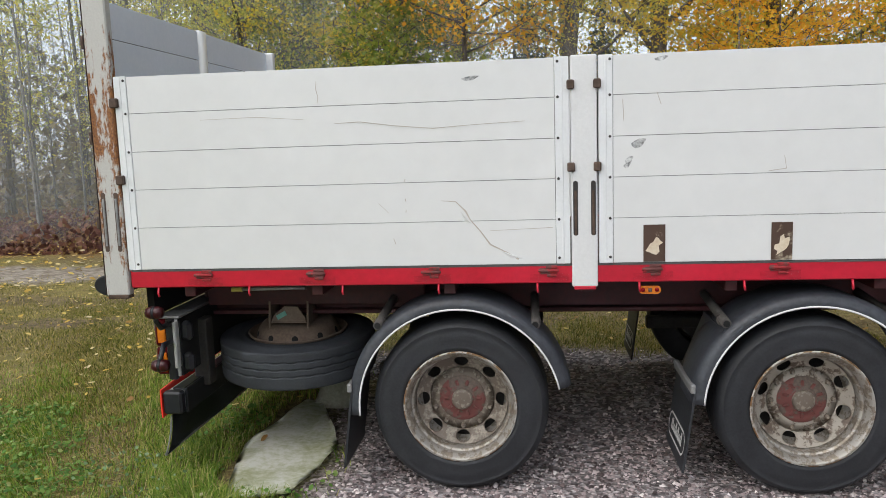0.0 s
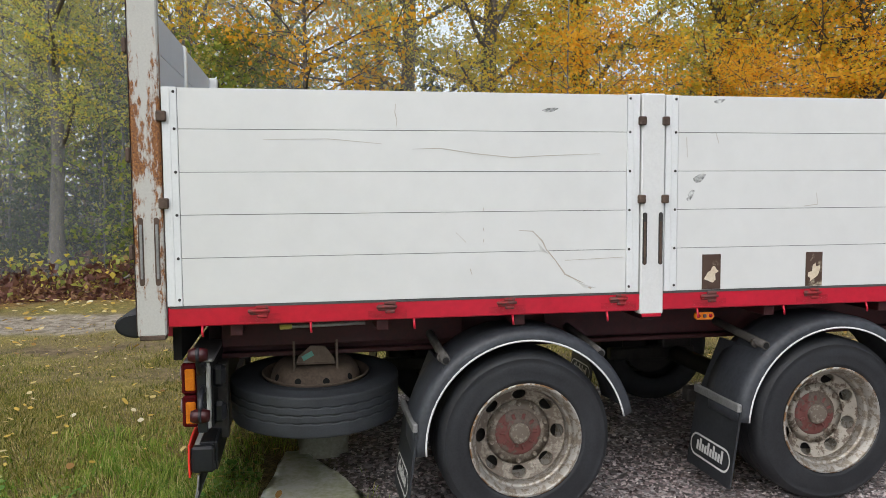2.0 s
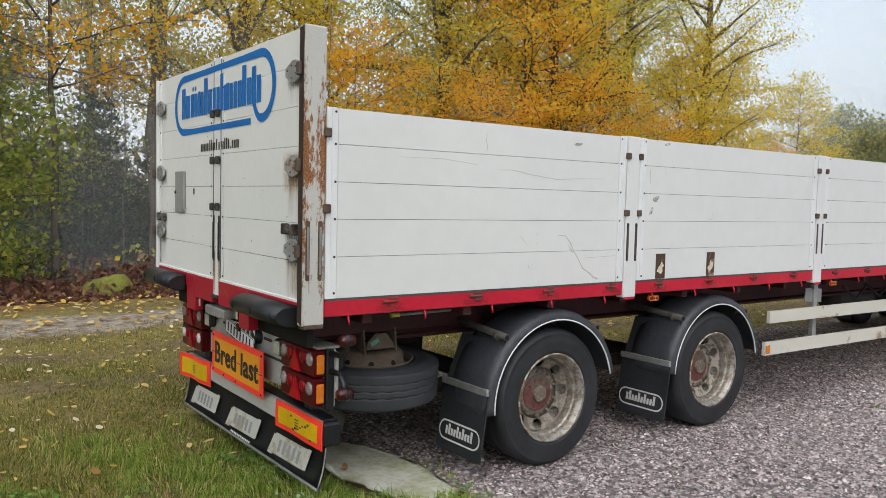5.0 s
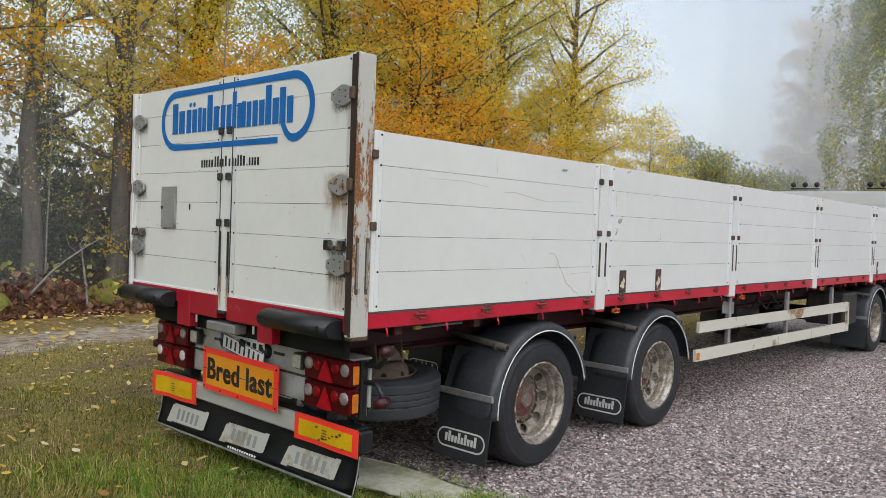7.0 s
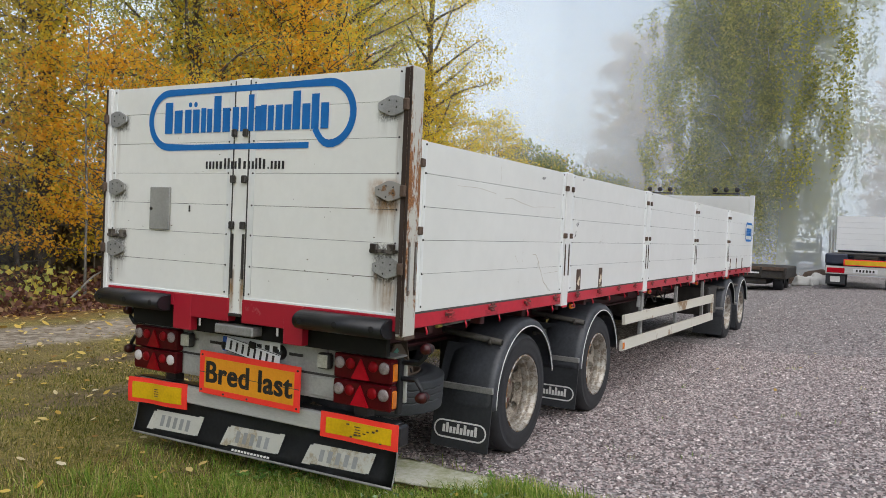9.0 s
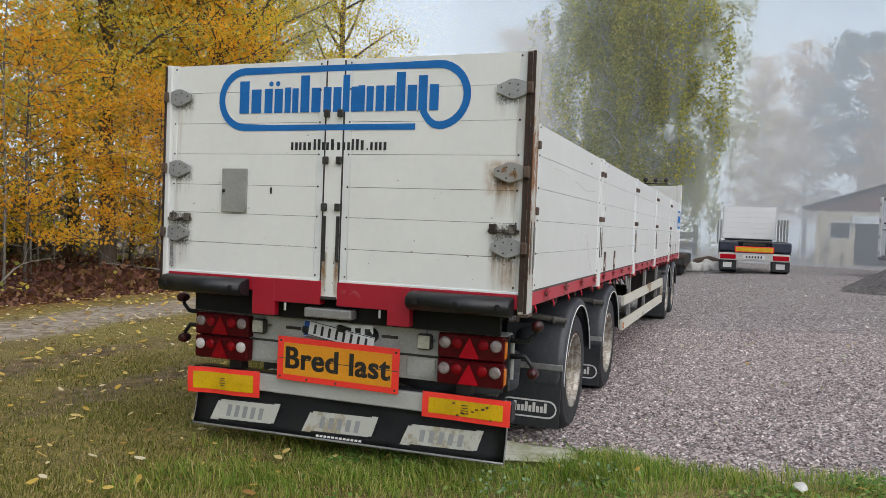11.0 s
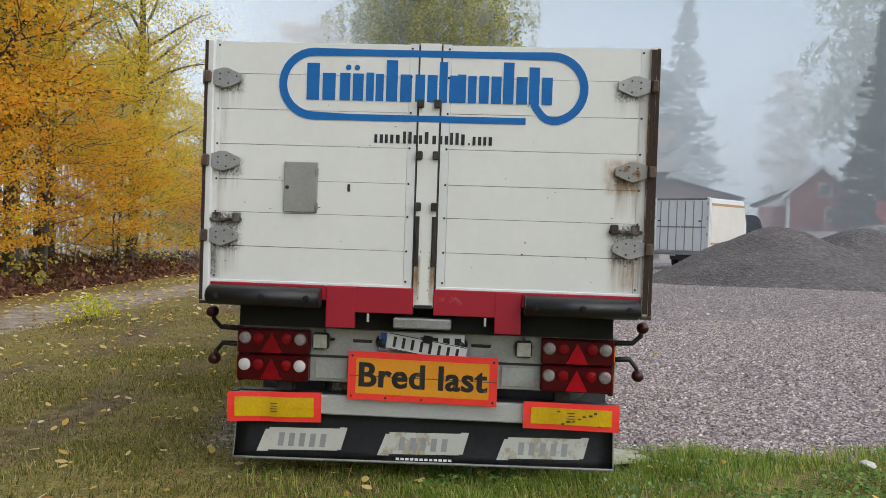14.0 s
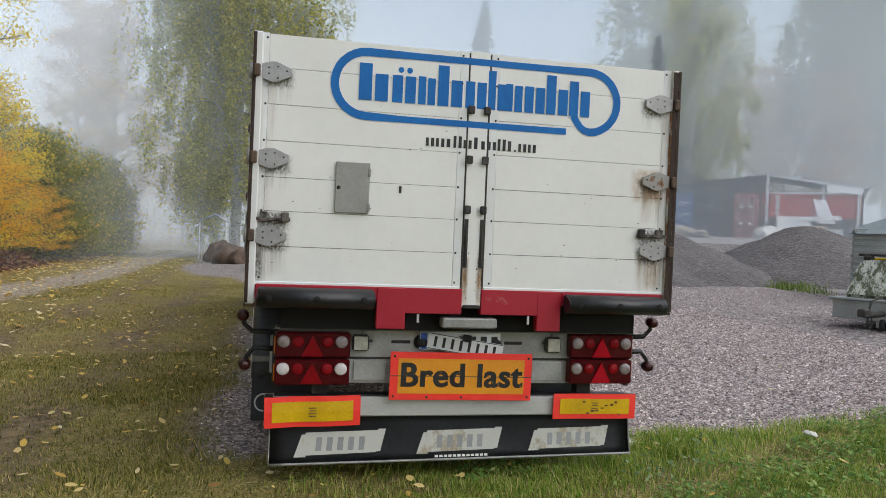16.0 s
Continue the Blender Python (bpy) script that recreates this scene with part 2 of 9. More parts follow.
def leaf_material(name, stops, through_light=0.5):
    m, nn, ll, p = nodes_of(name)
    geo = nn.new("ShaderNodeNewGeometry")
    r = ramp_node(nn, ll, geo.outputs["Random Per Island"], stops)
    tl = nn.new("ShaderNodeBsdfTranslucent")
    mx = nn.new("ShaderNodeMixShader")
    mx.inputs[0].default_value = through_light
    ll.new(r.outputs[0], p.inputs["Base Color"])
    ll.new(r.outputs[0], tl.inputs["Color"])
    p.inputs["Roughness"].default_value = 0.55
    p.inputs["Specular IOR Level"].default_value = 0.25
    ll.new(p.outputs[0], mx.inputs[1])
    ll.new(tl.outputs[0], mx.inputs[2])
    ll.new(mx.outputs[0], nn["Material Output"].inputs["Surface"])
    return m


WHITE = surface("white_enamel", (0.662, 0.668, 0.648), (0.715, 0.72, 0.70), rough=0.36, coarse=0.9, fine=9, bump=0.12, depth=0.005)
WHITE2 = stained_enamel("white_enamel_rear", (0.72, 0.725, 0.69), (0.78, 0.785, 0.75))
STRIP2 = stained_enamel("stained_aluminium_profile", (0.66, 0.675, 0.66), (0.75, 0.765, 0.75))
STRIP = surface("pale_aluminium_profile", (0.68, 0.695, 0.69), (0.77, 0.785, 0.78), rough=0.4, coarse=3, fine=60, bump=0.08)
GROOVE = surface("dark_joint", (0.05, 0.05, 0.05), (0.10, 0.10, 0.095), rough=0.8)
RUSTY = rusty_paint("rusty_white_post", (0.53, 0.52, 0.48), 0.825, (42, 42, 13), (-2.268, 0.065))
RUSTEDGE = worn("rust_brown_edge", (0.04, 0.024, 0.017), (0.10, 0.05, 0.027), amount=0.6, scale=14, rough=0.85)
RIMLIP = worn("rusty_rim_lip", (0.46, 0.44, 0.40), (0.22, 0.12, 0.05), amount=0.49, scale=26, rough=0.7)
POSTW = worn("scuffed_white_post", (0.71, 0.715, 0.70), (0.20, 0.11, 0.05), amount=0.66, scale=9)
RED = surface("red_enamel", (0.44, 0.005, 0.022), (0.60, 0.009, 0.034), rough=0.32, coarse=2, fine=30, bump=0.06, coat=0.3)
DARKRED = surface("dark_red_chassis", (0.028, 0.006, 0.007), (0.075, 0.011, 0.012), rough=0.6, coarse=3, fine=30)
BLACK = surface("black_plastic", (0.005, 0.006, 0.008), (0.014, 0.015, 0.019), rough=0.42, coarse=4, fine=60, bump=0.2)
FENDER = surface("dusty_black_fender", (0.020, 0.022, 0.027), (0.060, 0.066, 0.077), rough=0.46, coarse=3, fine=40, bump=0.15)
# near-black whose colour stands for the shade in holes, gaps and recesses
VOID = surface("shade_black", (0.004, 0.004, 0.004), (0.009, 0.009, 0.009), rough=0.9, bump=0)
FLAP = surface("black_flap_rubber", (0.014, 0.0155, 0.018), (0.034, 0.037, 0.042), rough=0.5, coarse=3, fine=40)
RUBBER = surface("tyre_rubber", (0.009, 0.010, 0.012), (0.026, 0.028, 0.032), rough=0.6, coarse=5, fine=90, bump=0.3)
# lighter, greyer copy of the tyre rubber for the spare wheel
SPARERUBBER = surface("greyer_spare_rubber", (0.022, 0.025, 0.030), (0.046, 0.051, 0.058), rough=0.7, coarse=5, fine=90, bump=0.3)
RIM = worn("dusty_silver_rim", (0.40, 0.375, 0.335), (0.30, 0.255, 0.20), amount=0.50, scale=60, rough=0.46, metal=0.5)
DISC = worn("brown_wheel_disc", (0.15, 0.12, 0.093), (0.33, 0.29, 0.235), amount=0.52, scale=48, rough=0.6)
DISCPALE = worn("chipped_pale_wheel_disc", (0.34, 0.305, 0.255), (0.15, 0.11, 0.08), amount=0.53, scale=42, rough=0.6)
HUBRED = worn("red_brown_hub", (0.16, 0.05, 0.043), (0.15, 0.115, 0.09), amount=0.485, scale=30, rough=0.7)
STEEL = surface("grey_steel", (0.20, 0.20, 0.195), (0.36, 0.36, 0.35), rough=0.5, metal=0.4, coarse=6, fine=70)
ZINC = surface("zinc_hinge", (0.27, 0.27, 0.265), (0.42, 0.42, 0.41), rough=0.5, metal=0.5, coarse=12, fine=90)
PANELGREY = surface("grey_lamp_panel", (0.30, 0.30, 0.28), (0.46, 0.46, 0.43), rough=0.6, coarse=5, fine=50)
SIDEHINGE = worn("red_flecked_hinge_iron", (0.15, 0.05, 0.045), (0.40, 0.025, 0.03), amount=0.495, scale=26, rough=0.75)
DRUM = surface("dusty_brown_drum", (0.10, 0.07, 0.05), (0.20, 0.145, 0.105), rough=0.85, coarse=8, fine=70, bump=0.3)
BROWNIRON = surface("brown_iron", (0.05, 0.032, 0.024), (0.13, 0.085, 0.06), rough=0.8, coarse=10, fine=90, bump=0.4)
TUBEIRON = surface("dusty_dark_tube", (0.045, 0.04, 0.036), (0.11, 0.10, 0.09), rough=0.7, coarse=8, fine=80)
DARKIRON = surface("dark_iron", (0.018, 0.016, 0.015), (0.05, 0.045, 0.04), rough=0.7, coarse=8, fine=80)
ALU = surface("brushed_aluminium", (0.48, 0.48, 0.47), (0.64, 0.64, 0.62), rough=0.42, metal=0.3, coarse=2, fine=30, stretch=(0.3, 1, 4))
GUARD = worn("cream_guard_rail", (0.62, 0.60, 0.52), (0.34, 0.21, 0.10), amount=0.575, scale=5, rough=0.5)
BLUE = surface("blue_film", (0.0003, 0.118, 0.39), (0.0006, 0.15, 0.47), rough=0.75, coarse=4, fine=40, bump=0.03)
INK = surface("black_film", (0.012, 0.012, 0.013), (0.022, 0.022, 0.023), rough=0.5, bump=0)
ORANGE = surface("orange_sign_foil", (0.72, 0.27, 0.012), (0.85, 0.36, 0.02), rough=0.4, coarse=4, fine=60, bump=0.05)
YELLOW = surface("yellow_reflector_foil", (0.54, 0.33, 0.004), (0.76, 0.47, 0.006), rough=0.35, coarse=6, fine=60, bump=0.05)
FLUO = surface("fluorescent_red_border", (0.90, 0.036, 0.024), (0.99, 0.06, 0.042), rough=0.4, coarse=6, fine=60, bump=0.03)
LENSRED = surface("red_lens", (0.05, 0.002, 0.004), (0.085, 0.003, 0.006), rough=0.3, coarse=20, fine=120, bump=0.15, coat=0.1)
DARKLENS = surface("dark_marker_lens", (0.028, 0.003, 0.004), (0.055, 0.004, 0.006), rough=0.35, coarse=20, fine=120, bump=0.15)
REDWORN = worn("worn_red_sill", (0.36, 0.006, 0.022), (0.50, 0.13, 0.13), amount=0.63, scale=9, rough=0.45)
LENSBRIGHT = surface("bright_red_reflector", (0.36, 0.004, 0.012), (0.48, 0.008, 0.02), rough=0.2, coarse=20, fine=200, bump=0.3)
LENSMID = surface("mid_red_lens", (0.19, 0.002, 0.006), (0.28, 0.004, 0.009), rough=0.3, coarse=20, fine=200, bump=0.15, coat=0.1)
LENSCLEAR = surface("milky_lens", (0.17, 0.13, 0.13), (0.36, 0.31, 0.31), rough=0.15, coarse=30, fine=150, bump=0.3, coat=0.6)
# near-white copy of the milky lens, with a bright reflection painted in
LENSWHITE = surface("bright_reflection_lens", (0.55, 0.50, 0.50), (0.80, 0.77, 0.77), rough=0.12, coarse=30, fine=150, bump=0.3, coat=0.6)
LENSWORK = surface("yellowed_work_lamp_glass", (0.34, 0.33, 0.27), (0.58, 0.57, 0.50), rough=0.2, coarse=30, fine=150, bump=0.3, coat=0.5)
AMBER = surface("amber_lens", (0.55, 0.13, 0.01), (0.72, 0.22, 0.015), rough=0.2, coarse=20, fine=120, bump=0.3, coat=0.5)
for m_ in (LENSRED, LENSMID, LENSBRIGHT):
    m_.node_tree.nodes["Principled BSDF"].inputs["Specular IOR Level"].default_value = 0.15
PLATE = surface("white_plate", (0.66, 0.67, 0.68), (0.75, 0.76, 0.77), rough=0.35, bump=0)
PLATEBLUE = surface("blue_plate_band", (0.01, 0.06, 0.30), (0.015, 0.08, 0.36), rough=0.35, bump=0)
TAPE = worn("yellowed_tape", (0.50, 0.50, 0.45), (0.46, 0.40, 0.29), amount=0.56, scale=9, rough=0.5)
GREYINK = surface("grey_faded_film", (0.22, 0.23, 0.23), (0.30, 0.31, 0.31), rough=0.6, bump=0)
WHITEINK = surface("white_film", (0.60, 0.60, 0.58), (0.72, 0.72, 0.70), rough=0.5, bump=0)
TORN = surface("torn_cream_backing", (0.58, 0.47, 0.33), (0.74, 0.66, 0.52), rough=0.85, coarse=14, fine=80)
PATCH = worn("brown_glue_patch", (0.075, 0.042, 0.028), (0.52, 0.44, 0.32), amount=0.575, scale=12, rough=0.8)
INNER = surface("blue_grey_inner_skin", (0.70, 0.76, 0.82), (0.78, 0.83, 0.88), rough=0.5, coarse=1.5)
HATCH = surface("grey_hatch_paint", (0.24, 0.24, 0.225), (0.32, 0.32, 0.30), rough=0.5, coarse=6, fine=60)
SMEAR = clear_stain("dark_smear", (0.06, 0.035, 0.03), 0.3, (12, 12, 30))
SCRATCH = surface("scratch_brown", (0.36, 0.31, 0.25), (0.55, 0.51, 0.44), rough=0.8, bump=0)
SMUDGE = clear_stain("grey_smudge", (0.20, 0.21, 0.205), 0.85, (40, 40, 40))
TARP = surface("dirty_pale_canvas", (0.56, 0.58, 0.34), (0.90, 0.90, 0.82), spread=(0.38, 0.60), rough=0.7, coarse=5, fine=30, bump=0.25, depth=0.004)


# ---- ground ----
def smooth(a, b, v):
    t = np.clip((v - a) / (b - a), 0, 1)
    return t * t * (3 - 2 * t)


def wave(x, y):
    return 0.5 * np.sin(1.3 * x + 0.7 * y + 1.0) + 0.3 * np.sin(2.9 * x - 1.7 * y) + 0.2 * np.sin(5.3 * x + 4.1 * y + 2.0)


def ground_height(x, y):
    x, y = np.asarray(x, dtype=float), np.asarray(y, dtype=float)
    h = 0.03 + 0.066 * np.clip(2.9 - y, 0, 5.5) * smooth(30, 12, x) + (0.22 * smooth(4, 24, x) + 0.18 * smooth(24, 45, x)) * smooth(9, 3, y)
    h = h + 1.95 * smooth(30, 48, np.hypot(x + 6.9, y - 6.4)) * smooth(-7, -14, y)
    h = h - 0.07 * smooth(6.6, 9.5, y)
    h = h + 0.12 * np.exp(-((x - 24) / 5.0) ** 2 - ((y - 1.9) / 2.0) ** 2)
    h = h + 0.05 * smooth(-0.9, -1.7, x) * smooth(-4.5, -2.5, x) * smooth(4.2, 3.2, y)
    rough = smooth(6.9, 7.4, y) + smooth(-1.0, -1.8, x)
    return h + 0.012 * wave(1.7 * x, 1.9 * y) * np.clip(rough, 0, 1)


def gravel_edge(y):
    return -1.35 - 0.25 * smooth(4.4, 5.6, y) + 0.22 * np.clip(2.6 - y, 0, 6)


def gravel_mask(x, y):
    w = 0.12 * wave(2 * x, 2 * y)
    m = smooth(-0.22, 0.22, x - gravel_edge(y) + w)
    far = 6.75 + 0.25 * wave(0.9 * x, 1.3) + 3.0 * smooth(14, 24, x)
    return m * smooth(0.25, -0.25, y - far + w)


def path_mask(x, y):
    c = 12.1 + 0.25 * np.sin(0.25 * x) - 0.02 * np.clip(x - 10, 0, 60)
    return smooth(1.0, 0.55, np.abs(y - c) + 0.2 * wave(1.5 * x, 1.7 * y))


def rut_mask(x, y):
    """Two worn wheel ruts in the lawn beside the track."""
    w = 0.22 * wave(1.1 * x, 0.4) + 0.12 * wave(3 * x, 3 * y)
    a = smooth(0.5, 0.12, np.abs(y - 8.15 - w)) * (0.55 + 0.45 * wave(0.9 * x + 1, 0.3))
    b = smooth(0.4, 0.1, np.abs(y - 9.75 - w)) * (0.6 + 0.4 * wave(1.2 * x, 0.8))
    return np.clip(np.maximum(a, b), 0, 1) * smooth(-14, -9, x) * smooth(30, 16, x)


def litter_mask(x, y):
    return smooth(13.3, 14.6, y + 0.4 * wave(x, y))


def axis(fine0, fine1, step, far0, far1):
    a = list(np.arange(fine0, fine1, step))
    d, v = step, fine1
    while v < far1:
        a.append(v)
        d *= 1.12
        v += d
    a.append(far1)
    d, v = step, fine0
    while v > far0:
        d *= 1.12
        v -= d
        a.append(max(v, far0))
    return np.array(sorted(set(np.round(a, 4))))


gx, gy = axis(-9, 9, 0.14, -700, 900), axis(-3, 14, 0.14, -700, 700)
X, Y = np.meshgrid(gx, gy, indexing="ij")
Z = ground_height(X, Y)
nx, ny = len(gx), len(gy)
idx = np.arange(nx * ny).reshape(nx, ny)
quads = np.stack([idx[:-1, :-1], idx[1:, :-1], idx[1:, 1:], idx[:-1, 1:]], -1).reshape(-1, 4)
ground_me = arrays("ground", np.stack([X, Y, Z], -1).reshape(-1, 3), quads)
for key, f in (("gravel", gravel_mask), ("track", path_mask), ("litter", litter_mask), ("rut", rut_mask)):
    at_ = ground_me.attributes.new(key, "FLOAT", "POINT")
    at_.data.foreach_set("value", f(X, Y).ravel().astype(np.float32))
ground_me.polygons.foreach_set("use_smooth", np.ones(len(quads), dtype=bool))


def ground_material():
    m, nn, ll, p = nodes_of("ground_cover")
    tc = nn.new("ShaderNodeTexCoord")
    o = tc.outputs["Object"]

    def attr(key):
        a = nn.new("ShaderNodeAttribute")
        a.attribute_name = key
        return a.outputs["Fac"]

    # gravel: two sizes of stone, each stone with its own grey
    v1 = nn.new("ShaderNodeTexVoronoi")
    v1.inputs["Scale"].default_value = 34
    v2 = nn.new("ShaderNodeTexVoronoi")
    v2.inputs["Scale"].default_value = 15
    for v in (v1, v2):
        v.inputs["Randomness"].default_value = 1.0
        ll.new(o, v.inputs["Vector"])
    # low end darkened to paint the shade in gaps between the loose stones
    g1 = ramp_node(nn, ll, v1.outputs["Color"], [(0.15, (0.02, 0.017, 0.018)), (0.5, (0.15, 0.128, 0.128)), (0.9, (0.62, 0.58, 0.57))])
    g2 = ramp_node(nn, ll, v2.outputs["Color"], [(0.1, (0.18, 0.155, 0.16)), (0.6, (0.33, 0.30, 0.30)), (0.95, (0.50, 0.47, 0.46))])
    patch = noise_node(nn, ll, 0.8, 4, 0.6, o)
    gravel = mix_node(nn, ll, 0.22, g1.outputs[0], g2.outputs[0])
    gravel = mix_node(nn, ll, 0.18, gravel, ramp_node(nn, ll, patch.outputs[0], [(0.35, (0.22, 0.19, 0.19)), (0.7, (0.40, 0.37, 0.36))]).outputs[0])
    # lawn: autumn grass with bare brown spots
    n1, n2, n3 = noise_node(nn, ll, 0.7, 4, 0.6, o), noise_node(nn, ll, 7, 5, 0.65, o), noise_node(nn, ll, 60, 4, 0.7, o)
    mottle = ramp_node(nn, ll, n2.outputs[0], [(0.4, (0, 0, 0)), (0.6, (1, 1, 1))]).outputs[0]
    lawn = mix_node(nn, ll, mottle, (0.125, 0.12, 0.032), (0.31, 0.235, 0.08))
    lawn = mix_node(nn, ll, ramp_node(nn, ll, n1.outputs[0], [(0.44, (0, 0, 0)), (0.58, (1, 1, 1))]).outputs[0], lawn, (0.16, 0.11, 0.065))
    lawn = mix_node(nn, ll, 0.5, lawn, ramp_node(nn, ll, n3.outputs[0], [(0.38, (0.03, 0.03, 0.010)), (0.5, (0.20, 0.175, 0.05)), (0.64, (0.52, 0.45, 0.18))]).outputs[0])
    track = mix_node(nn, ll, mottle, (0.20, 0.165, 0.125), (0.40, 0.355, 0.30))
    litter = mix_node(nn, ll, mottle, (0.07, 0.038, 0.022), (0.26, 0.145, 0.05))
    litter = mix_node(nn, ll, ramp_node(nn, ll, v1.outputs["Color"], [(0.55, (0, 0, 0)), (0.75, (0.7, 0.7, 0.7))]).outputs[0], litter, (0.36, 0.21, 0.06))
    soil = mix_node(nn, ll, mottle, (0.085, 0.06, 0.042), (0.21, 0.155, 0.105))
    lawn = mix_node(nn, ll, attr("rut"), lawn, soil)
    c = mix_node(nn, ll, attr("litter"), lawn, litter)
    c = mix_node(nn, ll, attr("track"), c, track)
    c = mix_node(nn, ll, attr("gravel"), c, gravel)
    ll.new(c, p.inputs["Base Color"])
    p.inputs["Roughness"].default_value = 0.85
    p.inputs["Specular IOR Level"].default_value = 0.3
    hsum = nn.new("ShaderNodeMath")
    hsum.operation = "ADD"
    ll.new(v1.outputs["Distance"], hsum.inputs[0])
    ll.new(v2.outputs["Distance"], hsum.inputs[1])
    bump_node(nn, ll, p, hsum.outputs[0], 0.9, 0.02)
    return m


GROUND = ground_material()
tagged(put_mesh("ground", ground_me, GROUND), "gravel yard, autumn lawn and dirt track strewn with leaves", "ground", kind="structure")

rng_np = np.random.default_rng(7)


def scatter(n, x0, x1, y0, y1, keep):
    x, y = rng_np.uniform(x0, x1, n), rng_np.uniform(y0, y1, n)
    k = rng_np.uniform(0, 1, n) < keep(x, y)
    return x[k], y[k]


# loose stones of the gravel
STONE, sn, sl, sp = nodes_of("gravel_stone")
geo_ = sn.new("ShaderNodeNewGeometry")
sr = ramp_node(sn, sl, geo_.outputs["Random Per Island"], [(0.0, (0.045, 0.032, 0.032)), (0.25, (0.18, 0.137, 0.134)), (0.62, (0.42, 0.345, 0.337)), (0.93, (0.62, 0.545, 0.53)), (1.0, (0.86, 0.81, 0.78))])
sl.new(sr.outputs[0], sp.inputs["Base Color"])
sp.inputs["Roughness"].default_value = 0.75


def stones(name, x, y, lo, hi, sides=4):
    n = len(x)
    if sides == 3:
        base, tri = np.array([(1, 0, 0), (-0.5, 0.87, 0), (-0.5, -0.87, 0), (0.1, 0.1, 1)], dtype=float), np.array([(0, 1, 3), (1, 2, 3), (2, 0, 3)])
    else:
        base, tri = np.array([(1, 0, 0), (0, 1, 0), (-1, 0, 0), (0, -1, 0), (0.15, 0.1, 1)], dtype=float), np.array([(0, 1, 4), (1, 2, 4), (2, 3, 4), (3, 0, 4)])
    size = lo * (hi / lo) ** (rng_np.uniform(0, 1, n) ** 2.2)
    v = base[None] * rng_np.uniform(0.6, 1.15, (n, sides + 1, 1)) + rng_np.normal(0, 0.22, (n, sides + 1, 3))
    v *= size[:, None, None] * np.array([1, 1, 0.75])
    a = rng_np.uniform(0, 6.28, n)
    c, s = np.cos(a)[:, None], np.sin(a)[:, None]
    vx, vy = v[..., 0] * c - v[..., 1] * s, v[..., 0] * s + v[..., 1] * c
    z = ground_height(x, y)[:, None] + v[..., 2] + 0.06 * size[:, None]
    verts = np.stack([vx + x[:, None], vy + y[:, None], z], -1).reshape(-1, 3)
    faces = (tri[None] + (sides + 1) * np.arange(n)[:, None, None]).reshape(-1, 3)
    me = arrays(name, verts, faces)
    me.polygons.foreach_set("use_smooth", np.ones(len(faces), dtype=bool))
    return tagged(put_mesh(name, me, STONE), "loose grey crushed stone on the yard", "gravel", kind="stuff")


sx, sy = scatter(150000, -2.2, 7.0, -1.6, 6.9, lambda x, y: gravel_mask(x, y) * (0.35 + 0.65 * smooth(5.5, 4.2, y)))
stones("gravel_stones", sx, sy, 0.008, 0.022)
sx, sy = scatter(120000, 3.0, 24.0, -9.0, 4.2, lambda x, y: gravel_mask(x, y) * np.clip(1.25 - x / 20, 0.1, 1) * np.maximum(smooth(6.4, 7.4, x), smooth(-1.2, -2.0, y)))
stones("gravel_stones", sx, sy, 0.009, 0.025, 3)

# grass
GRASS = leaf_material("grass_blades", [(0.0, (0.08, 0.16, 0.022)), (0.35, (0.205, 0.345, 0.048)), (0.7, (0.37, 0.455, 0.085)), (0.9, (0.54, 0.50, 0.165)), (1.0, (0.72, 0.62, 0.33))], 0.5)
DRYGRASS = leaf_material("dry_grass_blades", [(0.0, (0.06, 0.07, 0.015)), (0.3, (0.17, 0.18, 0.035)), (0.65, (0.33, 0.285, 0.075)), (0.9, (0.48, 0.385, 0.15)), (1.0, (0.66, 0.53, 0.27))], 0.45)


def grass(name, x, y, tall, material, label, width=0.0027, lean=1.15, single=False):
    n = len(x)
    hgt = tall * rng_np.uniform(0.45, 1.25, n)
    a = rng_np.uniform(0, 6.28, n)
    b = 4 * wave(2.6 * x, 2.3 * y + 1.0) + rng_np.normal(0, 0.9, n)
    bend = lean * hgt * rng_np.uniform(0.1, 1.0, n)
    z = ground_height(x, y)
    wx, wy = width * np.cos(a), width * np.sin(a)
    bx, by = bend * np.cos(b), bend * np.sin(b)
    p0 = np.stack([x - wx, y - wy, z - 0.005], -1)
    p1 = np.stack([x + wx, y + wy, z - 0.005], -1)
    p2 = np.stack([x + 0.75 * wx + 0.35 * bx, y + 0.75 * wy + 0.35 * by, z + 0.6 * hgt], -1)
    p3 = np.stack([x - 0.75 * wx + 0.35 * bx, y - 0.75 * wy + 0.35 * by, z + 0.6 * hgt], -1)
    p4 = np.stack([x + bx, y + by, z + hgt * 0.95 - 0.35 * bend], -1)
    if single:
        verts, faces = np.stack([p0, p1, p4], 1).reshape(-1, 3), np.arange(3 * n).reshape(n, 3)
        return tagged(put_mesh(name, arrays(name, verts, faces), material), label, "grass", kind="stuff")
    verts = np.stack([p0, p1, p2, p3, p4], 1).reshape(-1, 3)
    k = 5 * np.arange(n)[:, None]
    faces = np.concatenate([k + np.array([0, 1, 2]), k + np.array([0, 2, 3]), k + np.array([3, 2, 4])], 0)
    return tagged(put_mesh(name, arrays(name, verts, faces), material), label, "grass", kind="stuff")


def not_bare(x, y):
    return (1 - gravel_mask(x, y)) * (1 - 0.82 * path_mask(x, y)) * (1 - 0.9 * rut_mask(x, y)) * (1 - 0.8 * litter_mask(x, y))


def on_canvas(x, y):
    return ((x > -1.86) & (x < -1.25) & (y > 3.88) & (y < 5.4)).astype(float)


